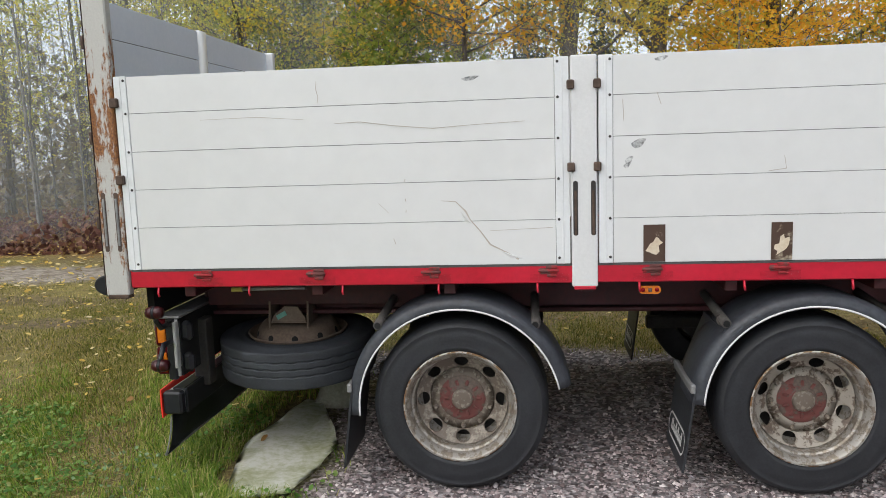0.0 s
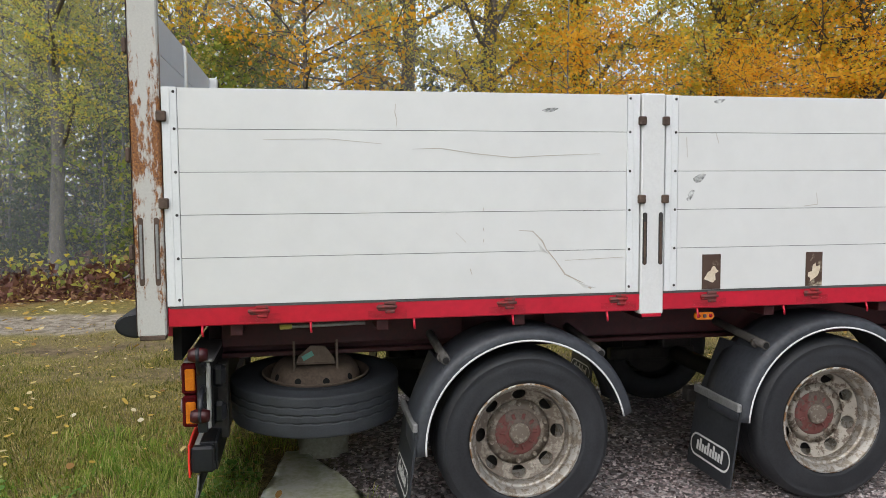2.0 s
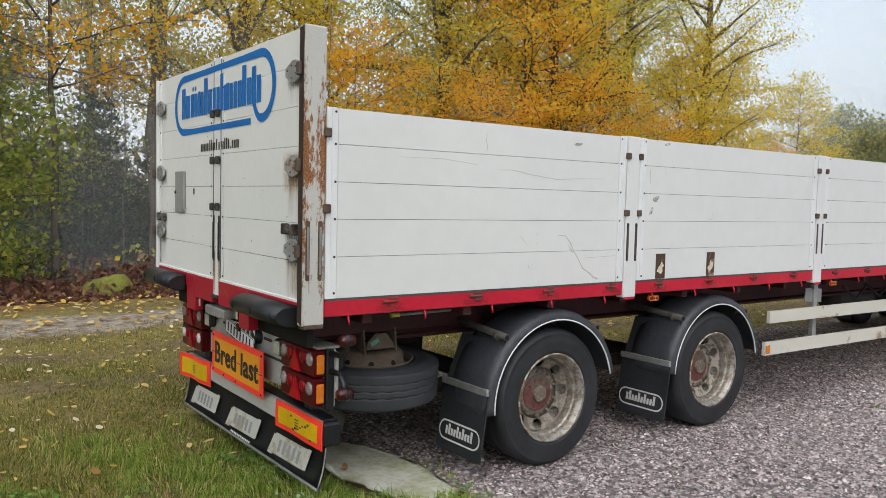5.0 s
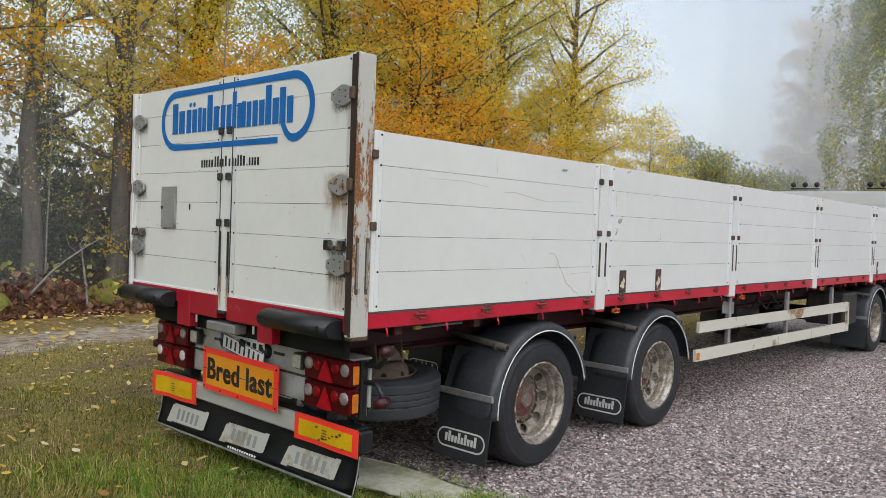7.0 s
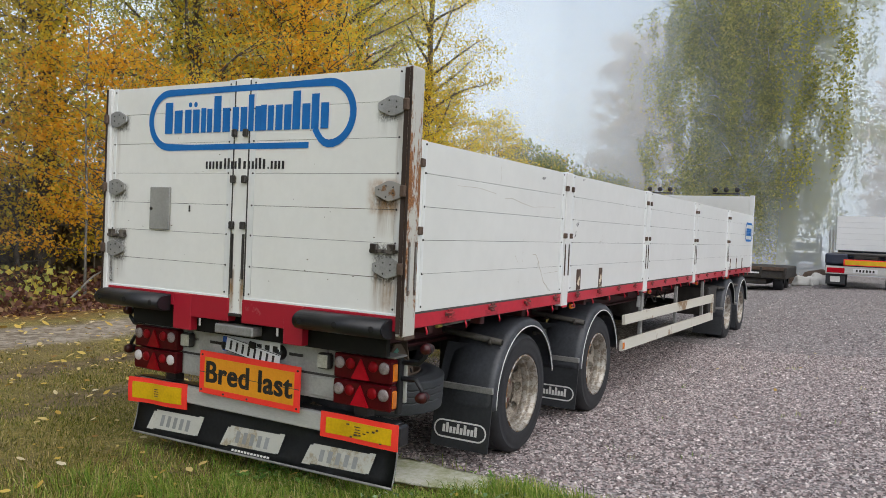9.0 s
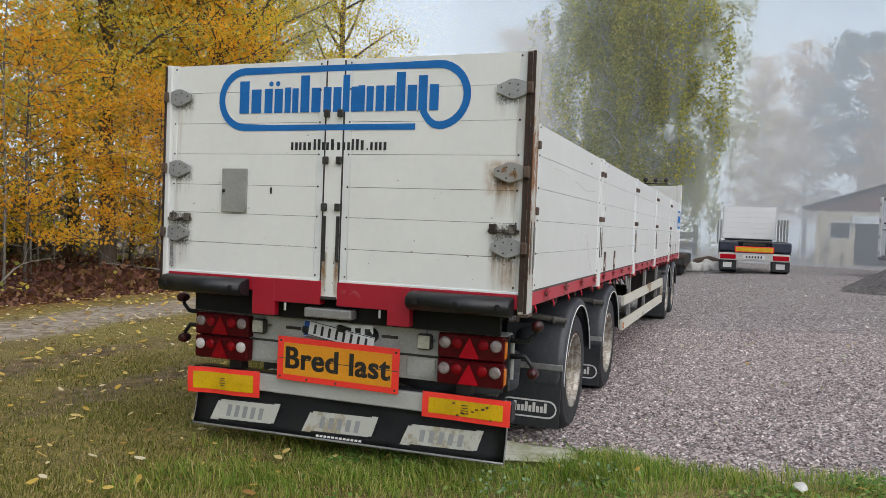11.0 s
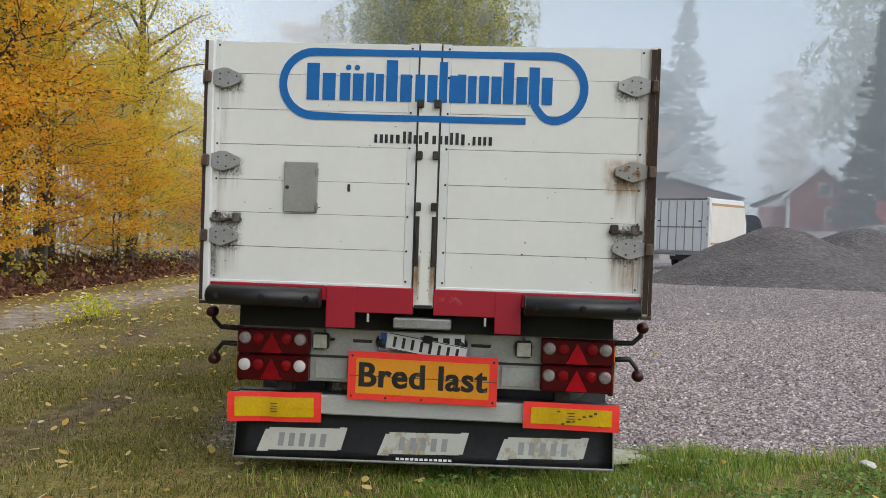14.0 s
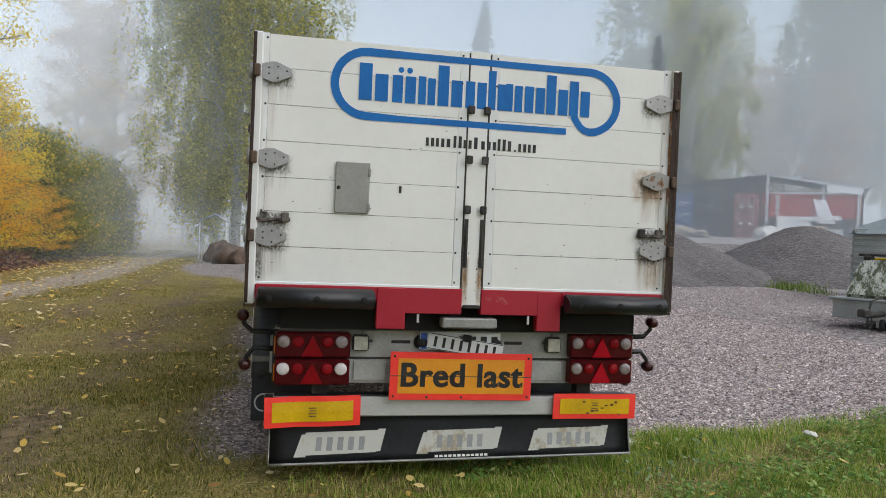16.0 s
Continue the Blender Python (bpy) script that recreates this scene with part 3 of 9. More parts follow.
gx_, gy_ = scatter(270000, -6.5, 0.8, -1.5, 6.7, lambda x, y: not_bare(x, y) * smooth(6.6, 4.9, y) * smooth(-6.5, -3.6, x) * (0.35 + 0.65 * smooth(-0.5, 0.3, wave(3.3 * x, 3.1 * y))) * (1 - on_canvas(x, y)))
grass("verge_grass", gx_, gy_, (0.10 + 0.10 * np.exp(-((gx_ + 1.75) / 0.42) ** 2 - ((gy_ - 3.5) / 0.35) ** 2)) * np.clip(0.75 + 0.4 * wave(1.4 * gx_, 1.2 * gy_) + 0.55 * wave(5.1 * gx_ + 1, 4.7 * gy_), 0.25, 1.8), GRASS, "long damp green grass along the gravel edge")
gx_, gy_ = scatter(80000, -9.0, 1.5, 3.8, 8.6, lambda x, y: not_bare(x, y) * smooth(3.8, 5.0, y) * smooth(8.6, 5.6, y) * smooth(-9, -5.5, x) * smooth(-0.3, 0.35, wave(0.8 * x, 0.9 * y)) * (1 - on_canvas(x, y)))
grass("lawn_grass", gx_, gy_, 0.055, DRYGRASS, "short autumn lawn behind the trailer")
gx_, gy_ = scatter(100000, -13, 15, 5.6, 11.8, lambda x, y: not_bare(x, y) * smooth(5.6, 7.2, y) * (0.25 + 0.75 * smooth(-0.3, 0.3, wave(0.7 * x, 1.1 * y))))
grass("lawn_grass", gx_, gy_, 0.04, DRYGRASS, "thin yellowing lawn beside the track", width=0.0035, lean=1.1)
gx_, gy_ = scatter(12000, 10, 34, 6.8, 11.6, lambda x, y: not_bare(x, y))
grass("lawn_grass", gx_, gy_, 0.035, DRYGRASS, "thin yellowing lawn beside the track", width=0.007, lean=1.2)
gx_, gy_ = scatter(260, -0.6, 7.0, 0.3, 3.9, lambda x, y: 1.0 * (wave(3 * x, 3 * y) > 0.55))
grass("weed_tuft", np.repeat(gx_, 4) + rng_np.normal(0, 0.03, 4 * len(gx_)), np.repeat(gy_, 4) + rng_np.normal(0, 0.03, 4 * len(gx_)), 0.06, GRASS, "small green weeds in the gravel")

# fine turf and low clover among the blades
gx_, gy_ = scatter(190000, -7.5, 3.0, 4.6, 10.2, lambda x, y: not_bare(x, y) * smooth(4.6, 5.6, y) * smooth(10.2, 8.6, y) * (0.2 + 0.8 * smooth(-0.45, 0.35, wave(1.9 * x, 2.1 * y))) * (1 - on_canvas(x, y)))
turf_tall = 0.05 * np.clip(0.8 + 0.5 * wave(2.1 * gx_, 2.4 * gy_), 0.3, 1.5)
TURF = leaf_material("turf_blades", [(0.0, (0.05, 0.07, 0.012)), (0.3, (0.15, 0.185, 0.028)), (0.6, (0.28, 0.28, 0.06)), (0.85, (0.44, 0.36, 0.13)), (1.0, (0.66, 0.54, 0.28))], 0.4)
grass("lawn_grass", gx_, gy_, turf_tall, TURF, "patchy olive turf behind the trailer", width=0.004, lean=1.0, single=True)


def clover(x, y, material, label):
    """Small round leaflets lying level a little above the ground."""
    n = len(x)
    a, r = rng_np.uniform(0, 6.28, n), rng_np.uniform(0.007, 0.017, n)
    z = ground_height(x, y) + rng_np.uniform(0.015, 0.075, n)
    tip = rng_np.normal(0, 0.35, (n, 2))
    ring = [np.stack([x + r * np.cos(a + k), y + r * np.sin(a + k), z + r * (tip[:, 0] * np.cos(a + k) + tip[:, 1] * np.sin(a + k))], -1) for k in (0.0, 1.25, 2.5, 3.77, 5.03)]
    verts = np.stack(ring, 1).reshape(-1, 3)
    return tagged(put_mesh("clover", arrays("clover", verts, np.arange(5 * n).reshape(n, 5)), material), label, "clover", kind="stuff")


CLOVER = leaf_material("clover_leaves", [(0.0, (0.06, 0.15, 0.03)), (0.5, (0.15, 0.29, 0.055)), (0.9, (0.28, 0.40, 0.11)), (1.0, (0.42, 0.44, 0.17))], 0.4)
gx_, gy_ = scatter(60000, -5.6, 0.3, -1.4, 5.2, lambda x, y: not_bare(x, y) * smooth(-5.6, -3.8, x) * smooth(-0.15, 0.35, wave(2.7 * x + 2, 2.9 * y + 1)) * (1 - on_canvas(x, y)))
clover(gx_, gy_, CLOVER, "low green clover and weeds in the verge")

# fallen leaves
FALLEN = leaf_material("fallen_leaves", [(0.0, (0.28, 0.15, 0.05)), (0.25, (0.60, 0.40, 0.08)), (0.55, (0.64, 0.48, 0.13)), (0.86, (0.64, 0.53, 0.28)), (1.0, (0.74, 0.68, 0.52))], 0.2)


def flat_leaves(name, x, y, lo, hi, lift=0.03):
    n = len(x)
    a = rng_np.uniform(0, 6.28, n)
    s = rng_np.uniform(lo, hi, n)
    ux, uy = np.cos(a) * s, np.sin(a) * s
    z = ground_height(x, y) + lift
    tilt, curl = rng_np.normal(0, 0.22, (n, 2)), rng_np.uniform(-0.1, 0.45, n)
    pts = [(-1.0, 0.0), (-0.55, -0.48), (0.15, -0.6), (0.75, -0.3), (1.0, 0.05), (0.7, 0.35), (0.1, 0.6), (-0.6, 0.45)]
    t = np.stack([s * (tilt[:, 0] * u + tilt[:, 1] * w + curl * (w * w + 0.3 * u * u) + rng_np.normal(0, 0.05, n)) for u, w in pts], 1)
    pts = [(u, w) for u, w in pts]
    verts = np.stack([np.stack([x + u * ux - w * uy, y + u * uy + w * ux, z + t[:, i]], -1) for i, (u, w) in enumerate(pts)], 1).reshape(-1, 3)
    k = 8 * np.arange(n)[:, None]
    faces = np.concatenate([k + np.array(q) for q in ([0, 1, 2, 7], [7, 2, 3, 6], [6, 3, 4, 5])], 0)
    return tagged(put_mesh(name, arrays(name, verts, faces), FALLEN), "fallen yellow and pale leaves lying on the grass", "leaves", kind="stuff")


lx, ly = scatter(1700, -8, 8, 5.2, 11.5, lambda x, y: (1 - gravel_mask(x, y)))
flat_leaves("fallen_leaves", lx, ly, 0.012, 0.042, 0.045)
lx, ly = scatter(60, -5.5, 0.5, 0.5, 5.2, lambda x, y: (1 - gravel_mask(x, y)))
flat_leaves("fallen_leaves", lx, ly, 0.018, 0.036, 0.07)
lx, ly = scatter(7000, -14, 32, 9.5, 16.5, lambda x, y: 0.25 + 0.75 * smooth(11, 13.5, y))
flat_leaves("fallen_leaves", lx, ly, 0.03, 0.07, 0.04)
lx, ly = scatter(14, 0, 7.0, 0.3, 3.6, lambda x, y: gravel_mask(x, y))
flat_leaves("fallen_leaves", lx, ly, 0.02, 0.035, 0.03)


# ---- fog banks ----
# upright see-through shells; their pale bluish colour paints the haze over distance
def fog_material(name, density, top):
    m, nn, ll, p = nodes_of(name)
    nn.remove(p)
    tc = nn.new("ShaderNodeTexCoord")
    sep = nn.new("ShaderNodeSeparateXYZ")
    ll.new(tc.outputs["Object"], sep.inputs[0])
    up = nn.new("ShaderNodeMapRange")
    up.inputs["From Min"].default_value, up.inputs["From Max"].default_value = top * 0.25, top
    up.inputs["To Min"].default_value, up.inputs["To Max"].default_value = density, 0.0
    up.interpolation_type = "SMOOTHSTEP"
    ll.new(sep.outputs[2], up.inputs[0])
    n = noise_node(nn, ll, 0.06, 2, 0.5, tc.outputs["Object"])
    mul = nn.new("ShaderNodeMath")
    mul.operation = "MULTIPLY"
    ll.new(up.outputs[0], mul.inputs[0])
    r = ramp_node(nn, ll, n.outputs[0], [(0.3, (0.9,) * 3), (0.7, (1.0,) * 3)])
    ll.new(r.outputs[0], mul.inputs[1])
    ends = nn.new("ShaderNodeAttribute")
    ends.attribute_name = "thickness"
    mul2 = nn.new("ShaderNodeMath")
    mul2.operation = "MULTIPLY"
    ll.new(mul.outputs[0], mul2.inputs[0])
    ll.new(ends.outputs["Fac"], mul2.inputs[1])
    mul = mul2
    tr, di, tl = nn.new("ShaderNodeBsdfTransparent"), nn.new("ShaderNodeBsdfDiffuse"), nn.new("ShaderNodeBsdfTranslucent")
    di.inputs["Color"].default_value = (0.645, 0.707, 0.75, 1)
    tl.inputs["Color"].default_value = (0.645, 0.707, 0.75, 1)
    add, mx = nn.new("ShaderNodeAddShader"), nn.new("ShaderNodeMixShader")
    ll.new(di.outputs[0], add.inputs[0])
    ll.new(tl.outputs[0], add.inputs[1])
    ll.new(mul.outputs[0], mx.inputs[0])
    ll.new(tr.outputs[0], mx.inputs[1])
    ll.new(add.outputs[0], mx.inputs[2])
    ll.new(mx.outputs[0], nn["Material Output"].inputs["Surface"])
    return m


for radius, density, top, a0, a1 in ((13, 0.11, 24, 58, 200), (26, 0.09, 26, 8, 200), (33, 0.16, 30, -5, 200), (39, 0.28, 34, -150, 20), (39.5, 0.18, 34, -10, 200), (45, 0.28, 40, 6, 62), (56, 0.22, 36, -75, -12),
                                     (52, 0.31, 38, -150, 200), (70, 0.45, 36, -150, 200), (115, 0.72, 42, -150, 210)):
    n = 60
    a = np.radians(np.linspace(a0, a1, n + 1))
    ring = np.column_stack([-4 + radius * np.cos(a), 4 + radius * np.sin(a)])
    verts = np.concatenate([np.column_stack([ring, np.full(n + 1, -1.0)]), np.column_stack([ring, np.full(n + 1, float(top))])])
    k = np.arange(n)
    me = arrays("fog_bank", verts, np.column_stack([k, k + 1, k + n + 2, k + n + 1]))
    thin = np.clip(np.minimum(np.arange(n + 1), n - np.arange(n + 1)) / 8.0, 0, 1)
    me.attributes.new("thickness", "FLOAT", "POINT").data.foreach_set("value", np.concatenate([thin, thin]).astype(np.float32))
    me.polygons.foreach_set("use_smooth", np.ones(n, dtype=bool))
    tagged(put_mesh("fog_bank", me, fog_material("fog", density, top)), "thin pale see-through shell standing in for morning fog", "fog", kind="structure")

# ---- the trailer ----
SIDE, REAR, MID = 3.92, -2.31, 5.235
trailer = thing("flatbed_trailer", "long white drop-side truck trailer with red rails and rusty posts", "trailer", at=(4.1, MID, 0.03))
POST_X = [0.185, 2.68, 5.18, 7.68]
SEAMS = [1.258, 1.480, 1.680, 1.877, 2.074, 2.262]
spans = [(-2.2, 0.115), (0.255, 2.61), (2.75, 5.11), (5.25, 7.61), (7.75, 10.27)]
screw_bm = bmesh.new()
bmesh.ops.create_uvsphere(screw_bm, u_segments=8, v_segments=4, radius=0.007)
screw_me = bpy.data.meshes.new("screw")
screw_bm.to_mesh(screw_me)
screw_bm.free()
screw_me.materials.append(DARKIRON)


def drop_side(x0, x1, y_out, inward, first):
    """One hinged side of five aluminium planks between two end profiles."""
    y_in = y_out + inward * 0.03
    lo, hi = min(y_out, y_in), max(y_out, y_in)
    back = y_out + inward * 0.008
    body = part("drop_side", newbox(x0 + 0.005, x1 - 0.005, min(back, y_in), max(back, y_in) - 0.002, SEAMS[0] + 0.004, SEAMS[-1] - 0.004), GROOVE, trailer)
    for z0, z1 in zip(SEAMS, SEAMS[1:]):
        part("plank", newbox(x0 + 0.07, x1 - 0.07, lo, hi, z0 + 0.0012, z1 - 0.0012, bevel=0.0008), WHITE, body)
    for a, b in ((x0, x0 + 0.068), (x1 - 0.068, x1)):
        bm = newbox(a, b, lo - 0.004, hi + 0.004, SEAMS[0], SEAMS[-1] + 0.002, bevel=0.003)
        box(bm, (a + b) / 2 - 0.004, (a + b) / 2 + 0.004, lo - 0.007, lo - 0.0035, SEAMS[0], SEAMS[-1], bevel=0.001)
        strip = part("end_profile", bm, STRIP, body)
        if inward > 0:
            xs = b - 0.014 if a == x0 else a + 0.014
            for z in SEAMS[1:-1] + [SEAMS[0] + 0.03, SEAMS[-1] - 0.02]:
                shared("screw", screw_me, body, Matrix.Translation((xs, lo - 0.004, z)))
    return body


for x0, x1 in spans:
    drop_side(x0, x1, SIDE, 1, x0 < 0)
    drop_side(x0, x1, 2 * MID - SIDE, -1, x0 < 0)


def stake_post(x, y_out, s, parent):
    """A post between two sides, with two pairs of hook blocks and slots for the latches."""
    w = 0.063
    bm = newbox(x - w, x + w, min(y_out - s * 0.012, y_out + s * 0.06), max(y_out - s * 0.012, y_out + s * 0.06), 1.142, 2.268, bevel=0.006)
    post = part("stake_post", bm, POSTW, parent)
    for e in (-1, 1):
        for z in (2.13, 1.735):
            part("hook_block", newbox(x + e * w - 0.018, x + e * w + 0.018, y_out - s * 0.03 if s > 0 else y_out - 0.01, y_out + 0.01 if s > 0 else y_out + 0.03, z - 0.022, z + 0.022, bevel=0.005), BROWNIRON, post)
        bm = bmesh.new()
        xs = x + e * 0.043
        ring = [(xs + 0.012 * math.cos(a), y_out - s * 0.0135, (1.655 if math.sin(a) > 0 else 1.41) + 0.012 * math.sin(a)) for a in np.linspace(0.1, 2 * math.pi + 0.1, 16, endpoint=False)]
        prism(bm, ring, (0, s * 0.004, 0))
        part("latch_slot", bm, DARKIRON, post)
        part("latch_bar", newbox(xs - 0.006, xs + 0.006, y_out - s * 0.018 if s > 0 else y_out + 0.006, y_out - 0.006 if s > 0 else y_out + 0.018, 1.40, 1.62, bevel=0.002), BROWNIRON, post)
    part("foot_cap", newbox(x - w + 0.01, x + w - 0.01, min(y_out - s * 0.014, y_out), max(y_out - s * 0.014, y_out), 1.128, 1.145, bevel=0.003), RED, post)
    return post


for x in POST_X:
    stake_post(x, SIDE, 1, trailer)
    stake_post(x, 2 * MID - SIDE, -1, trailer)

# rear corner posts
for y, s in ((SIDE, 1), (2 * MID - SIDE, -1)):
    lo, hi = (y - 0.012, y + 0.045) if s > 0 else (y - 0.045, y + 0.012)
    bm = newbox(-2.335, -2.206, lo, hi, 1.122, 2.668, bevel=0.007)
    corner = part("corner_post", bm, RUSTY if s > 0 else POSTW, trailer, "white corner post with heavy brown rust" if s > 0 else "scuffed white corner post")
    for z in (2.13, 1.735):
        part("hook_block", newbox(-2.222, -2.178, lo - 0.014 if s > 0 else lo, hi if s > 0 else hi + 0.014, z - 0.024, z + 0.024, bevel=0.005), BROWNIRON, corner)
    for xs in (-2.305, -2.235):
        bm = bmesh.new()
        yy = y - s * 0.0135
        ring = [(xs + 0.012 * math.cos(a), yy, (1.66 if math.sin(a) > 0 else 1.37) + 0.012 * math.sin(a)) for a in np.linspace(0.1, 2 * math.pi + 0.1, 16, endpoint=False)]
        prism(bm, ring, (0, s * 0.004, 0))
        part("latch_slot", bm, BROWNIRON, corner)
        part("latch_bar", newbox(xs - 0.005, xs + 0.007, min(yy, yy - s * 0.006), max(yy, yy - s * 0.006), 1.39, 1.64, bevel=0.002), STEEL, corner)
    part("post_foot", newbox(-2.325, -2.21, lo - 0.004, hi + 0.004, 1.105, 1.128, bevel=0.004), BROWNIRON, corner)

# front corner posts and headboard
for y, s in ((SIDE, 1), (2 * MID - SIDE, -1)):
    part("front_post", newbox(10.28, 10.38, min(y, y + s * 0.08), max(y, y + s * 0.08), 1.13, 2.66, bevel=0.006), POSTW, trailer)
head = part("headboard", newbox(10.29, 10.33, SIDE + 0.08, 2 * MID - SIDE - 0.08, 1.25, 2.64, bevel=0.004), WHITE, trailer)
for k in range(6):
    part("plank", newbox(10.282, 10.29, SIDE + 0.085, 2 * MID - SIDE - 0.085, 1.262 + 0.228 * k, 1.262 + 0.228 * (k + 1) - 0.006, bevel=0.002), WHITE, head)
for yc in (4.46, 5.78):
    rack = part("lamp_rack", tube(bmesh.new(), [(10.31, yc - 0.26, 2.69), (10.31, yc + 0.26, 2.69)], 0.014, 6), DARKIRON, trailer, "black rack with small lamps on the headboard")
    for k in (-1, 0, 1):
        bm = bmesh.new()
        lathe(bm, [(0.0, -0.03), (0.035, -0.025), (0.05, 0.01), (0.045, 0.03), (0.0, 0.035)], 14, m=Matrix.Translation((10.31, yc + 0.21 * k, 2.765)) @ Matrix.Rotation(radians(90), 4, "Z"))
        part("rack_lamp", bm, DARKIRON, rack)
        part("lamp_stem", newbox(10.305, 10.315, yc + 0.21 * k - 0.006, yc + 0.21 * k + 0.006, 2.69, 2.73), DARKIRON, rack)
# blue mark on the side near the front
blue_mark = bmesh.new()
pill = []
for cx, a0 in ((10.08, -90), (9.55, 90)):
    pill += [(cx + 0.13 * math.cos(radians(a0 + k * 18)), SIDE - 0.0015, 1.93 + 0.16 * math.sin(radians(a0 + k * 18))) for k in range(11)]
ribbon(blue_mark, pill + pill[:1], 0.04, (0, -1, 0))
for k in range(7):
    box(blue_mark, 9.53 + 0.083 * k, 9.59 + 0.083 * k, SIDE - 0.004, SIDE - 0.002, 1.86, 2.0)
part("painted_mark", blue_mark, BLUE, trailer)

# red outer rails, hinges and rope hooks
hinges = [-1.79, -1.185, -0.585, 0.005, 0.51, 1.11, 1.71, 2.3, 3.0, 3.6, 4.2, 4.8, 5.5, 6.1, 6.7, 7.3, 8.0, 8.6, 9.2, 9.8]
for y, s in ((SIDE, 1), (2 * MID - SIDE, -1)):
    lo, hi = (y + 0.004, y + 0.06) if s > 0 else (y - 0.06, y - 0.004)
    rail = part("side_rail", newbox(-2.2, 10.35, lo, hi, 1.16, 1.252, bevel=0.006), RED, trailer, "red painted side rail")
    if s > 0:
        for x in hinges:
            bm = newbox(x - 0.044, x + 0.044, lo - 0.006, lo + 0.004, 1.206, 1.236, bevel=0.003)
            tube(bm, [(x - 0.05, lo - 0.011, 1.225), (x + 0.05, lo - 0.011, 1.225)], 0.007, 8)
            box(bm, x - 0.012, x + 0.044, lo - 0.010, lo - 0.004, 1.236, 1.25, bevel=0.002)
            box(bm, x - 0.008, x + 0.04, lo - 0.012, lo - 0.003, 1.193, 1.207, bevel=0.004)
            part("side_hinge", bm, SIDEHINGE, rail)
        # dark strip added as the shadow line between the boards and the rail
        part("dark_gap_strip", newbox(-2.19, 10.33, y + 0.0015, y + 0.012, 1.2465, 1.2575), GROOVE, rail)
        for k in range(25):
            x = -2.05 + 0.5 * k
            tube_bm = tube(bmesh.new(), [(x, lo + 0.01, 1.165), (x, lo - 0.004, 1.13), (x + 0.003, lo, 1.112)], 0.006, 6)
            part("rope_hook", tube_bm, RED, rail)

# floor and chassis
part("deck", newbox(-2.26, 10.29, SIDE + 0.035, 2 * MID - SIDE - 0.035, 1.185, 1.245, bevel=0.004), BROWNIRON, trailer)
for y in (4.62, 5.85):
    bm = newbox(-2.1, 10.3, y - 0.07, y + 0.07, 1.115, 1.16, bevel=0.004)
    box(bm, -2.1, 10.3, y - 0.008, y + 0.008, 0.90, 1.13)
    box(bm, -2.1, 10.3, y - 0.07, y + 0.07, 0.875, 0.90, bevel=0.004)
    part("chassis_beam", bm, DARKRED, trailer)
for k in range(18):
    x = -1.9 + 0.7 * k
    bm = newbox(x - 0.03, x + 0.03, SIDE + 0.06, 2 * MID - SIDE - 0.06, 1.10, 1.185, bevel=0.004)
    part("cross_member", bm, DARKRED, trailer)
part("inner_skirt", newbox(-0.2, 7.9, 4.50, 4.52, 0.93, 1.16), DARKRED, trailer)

# ---- wheels ----
R = 0.465
prof = [(0.29, 0.012), (0.299, -0.004), (0.31, -0.012), (0.322, -0.0145), (0.326, -0.0135), (0.36, -0.018), (0.40, -0.0165), (0.425, -0.009), (0.4265, -0.0105), (0.4305, -0.0085), (0.445, 0.004), (0.456, 0.018), (0.4625, 0.034), (0.4645, 0.05)]
for g in (0.08, 0.152, 0.224):
    prof += [(0.465, g - 0.008), (0.465, g - 0.0036), (0.4612, g - 0.003), (0.4605, g), (0.4612, g + 0.003), (0.465, g + 0.0036), (0.465, g + 0.008)]
prof += [(0.4645, 0.26), (0.461, 0.285), (0.45, 0.305), (0.40, 0.325), (0.30, 0.315), (0.285, 0.29)]
tyre_bm = lathe(bmesh.new(), prof, 72)
tyre_me = bpy.data.meshes.new("tyre")
tyre_bm.to_mesh(tyre_me)
tyre_bm.free()
tyre_me.materials.append(RUBBER)
rim_bm = lathe(bmesh.new(), [(0.283, 0.02), (0.296, 0.0), (0.299, -0.008), (0.293, -0.013), (0.284, -0.008), (0.279, 0.006), (0.272, 0.014), (0.2665, 0.03), (0.2655, 0.046), (0.2625, 0.05), (0.2565, 0.053), (0.2535, 0.058), (0.2515, 0.09), (0.246, 0.16), (0.236, 0.184), (0.225, 0.192)], 64)
rim_me = bpy.data.meshes.new("wheel")
rim_bm.to_mesh(rim_me)
rim_bm.free()
rim_me.materials.append(RIM)


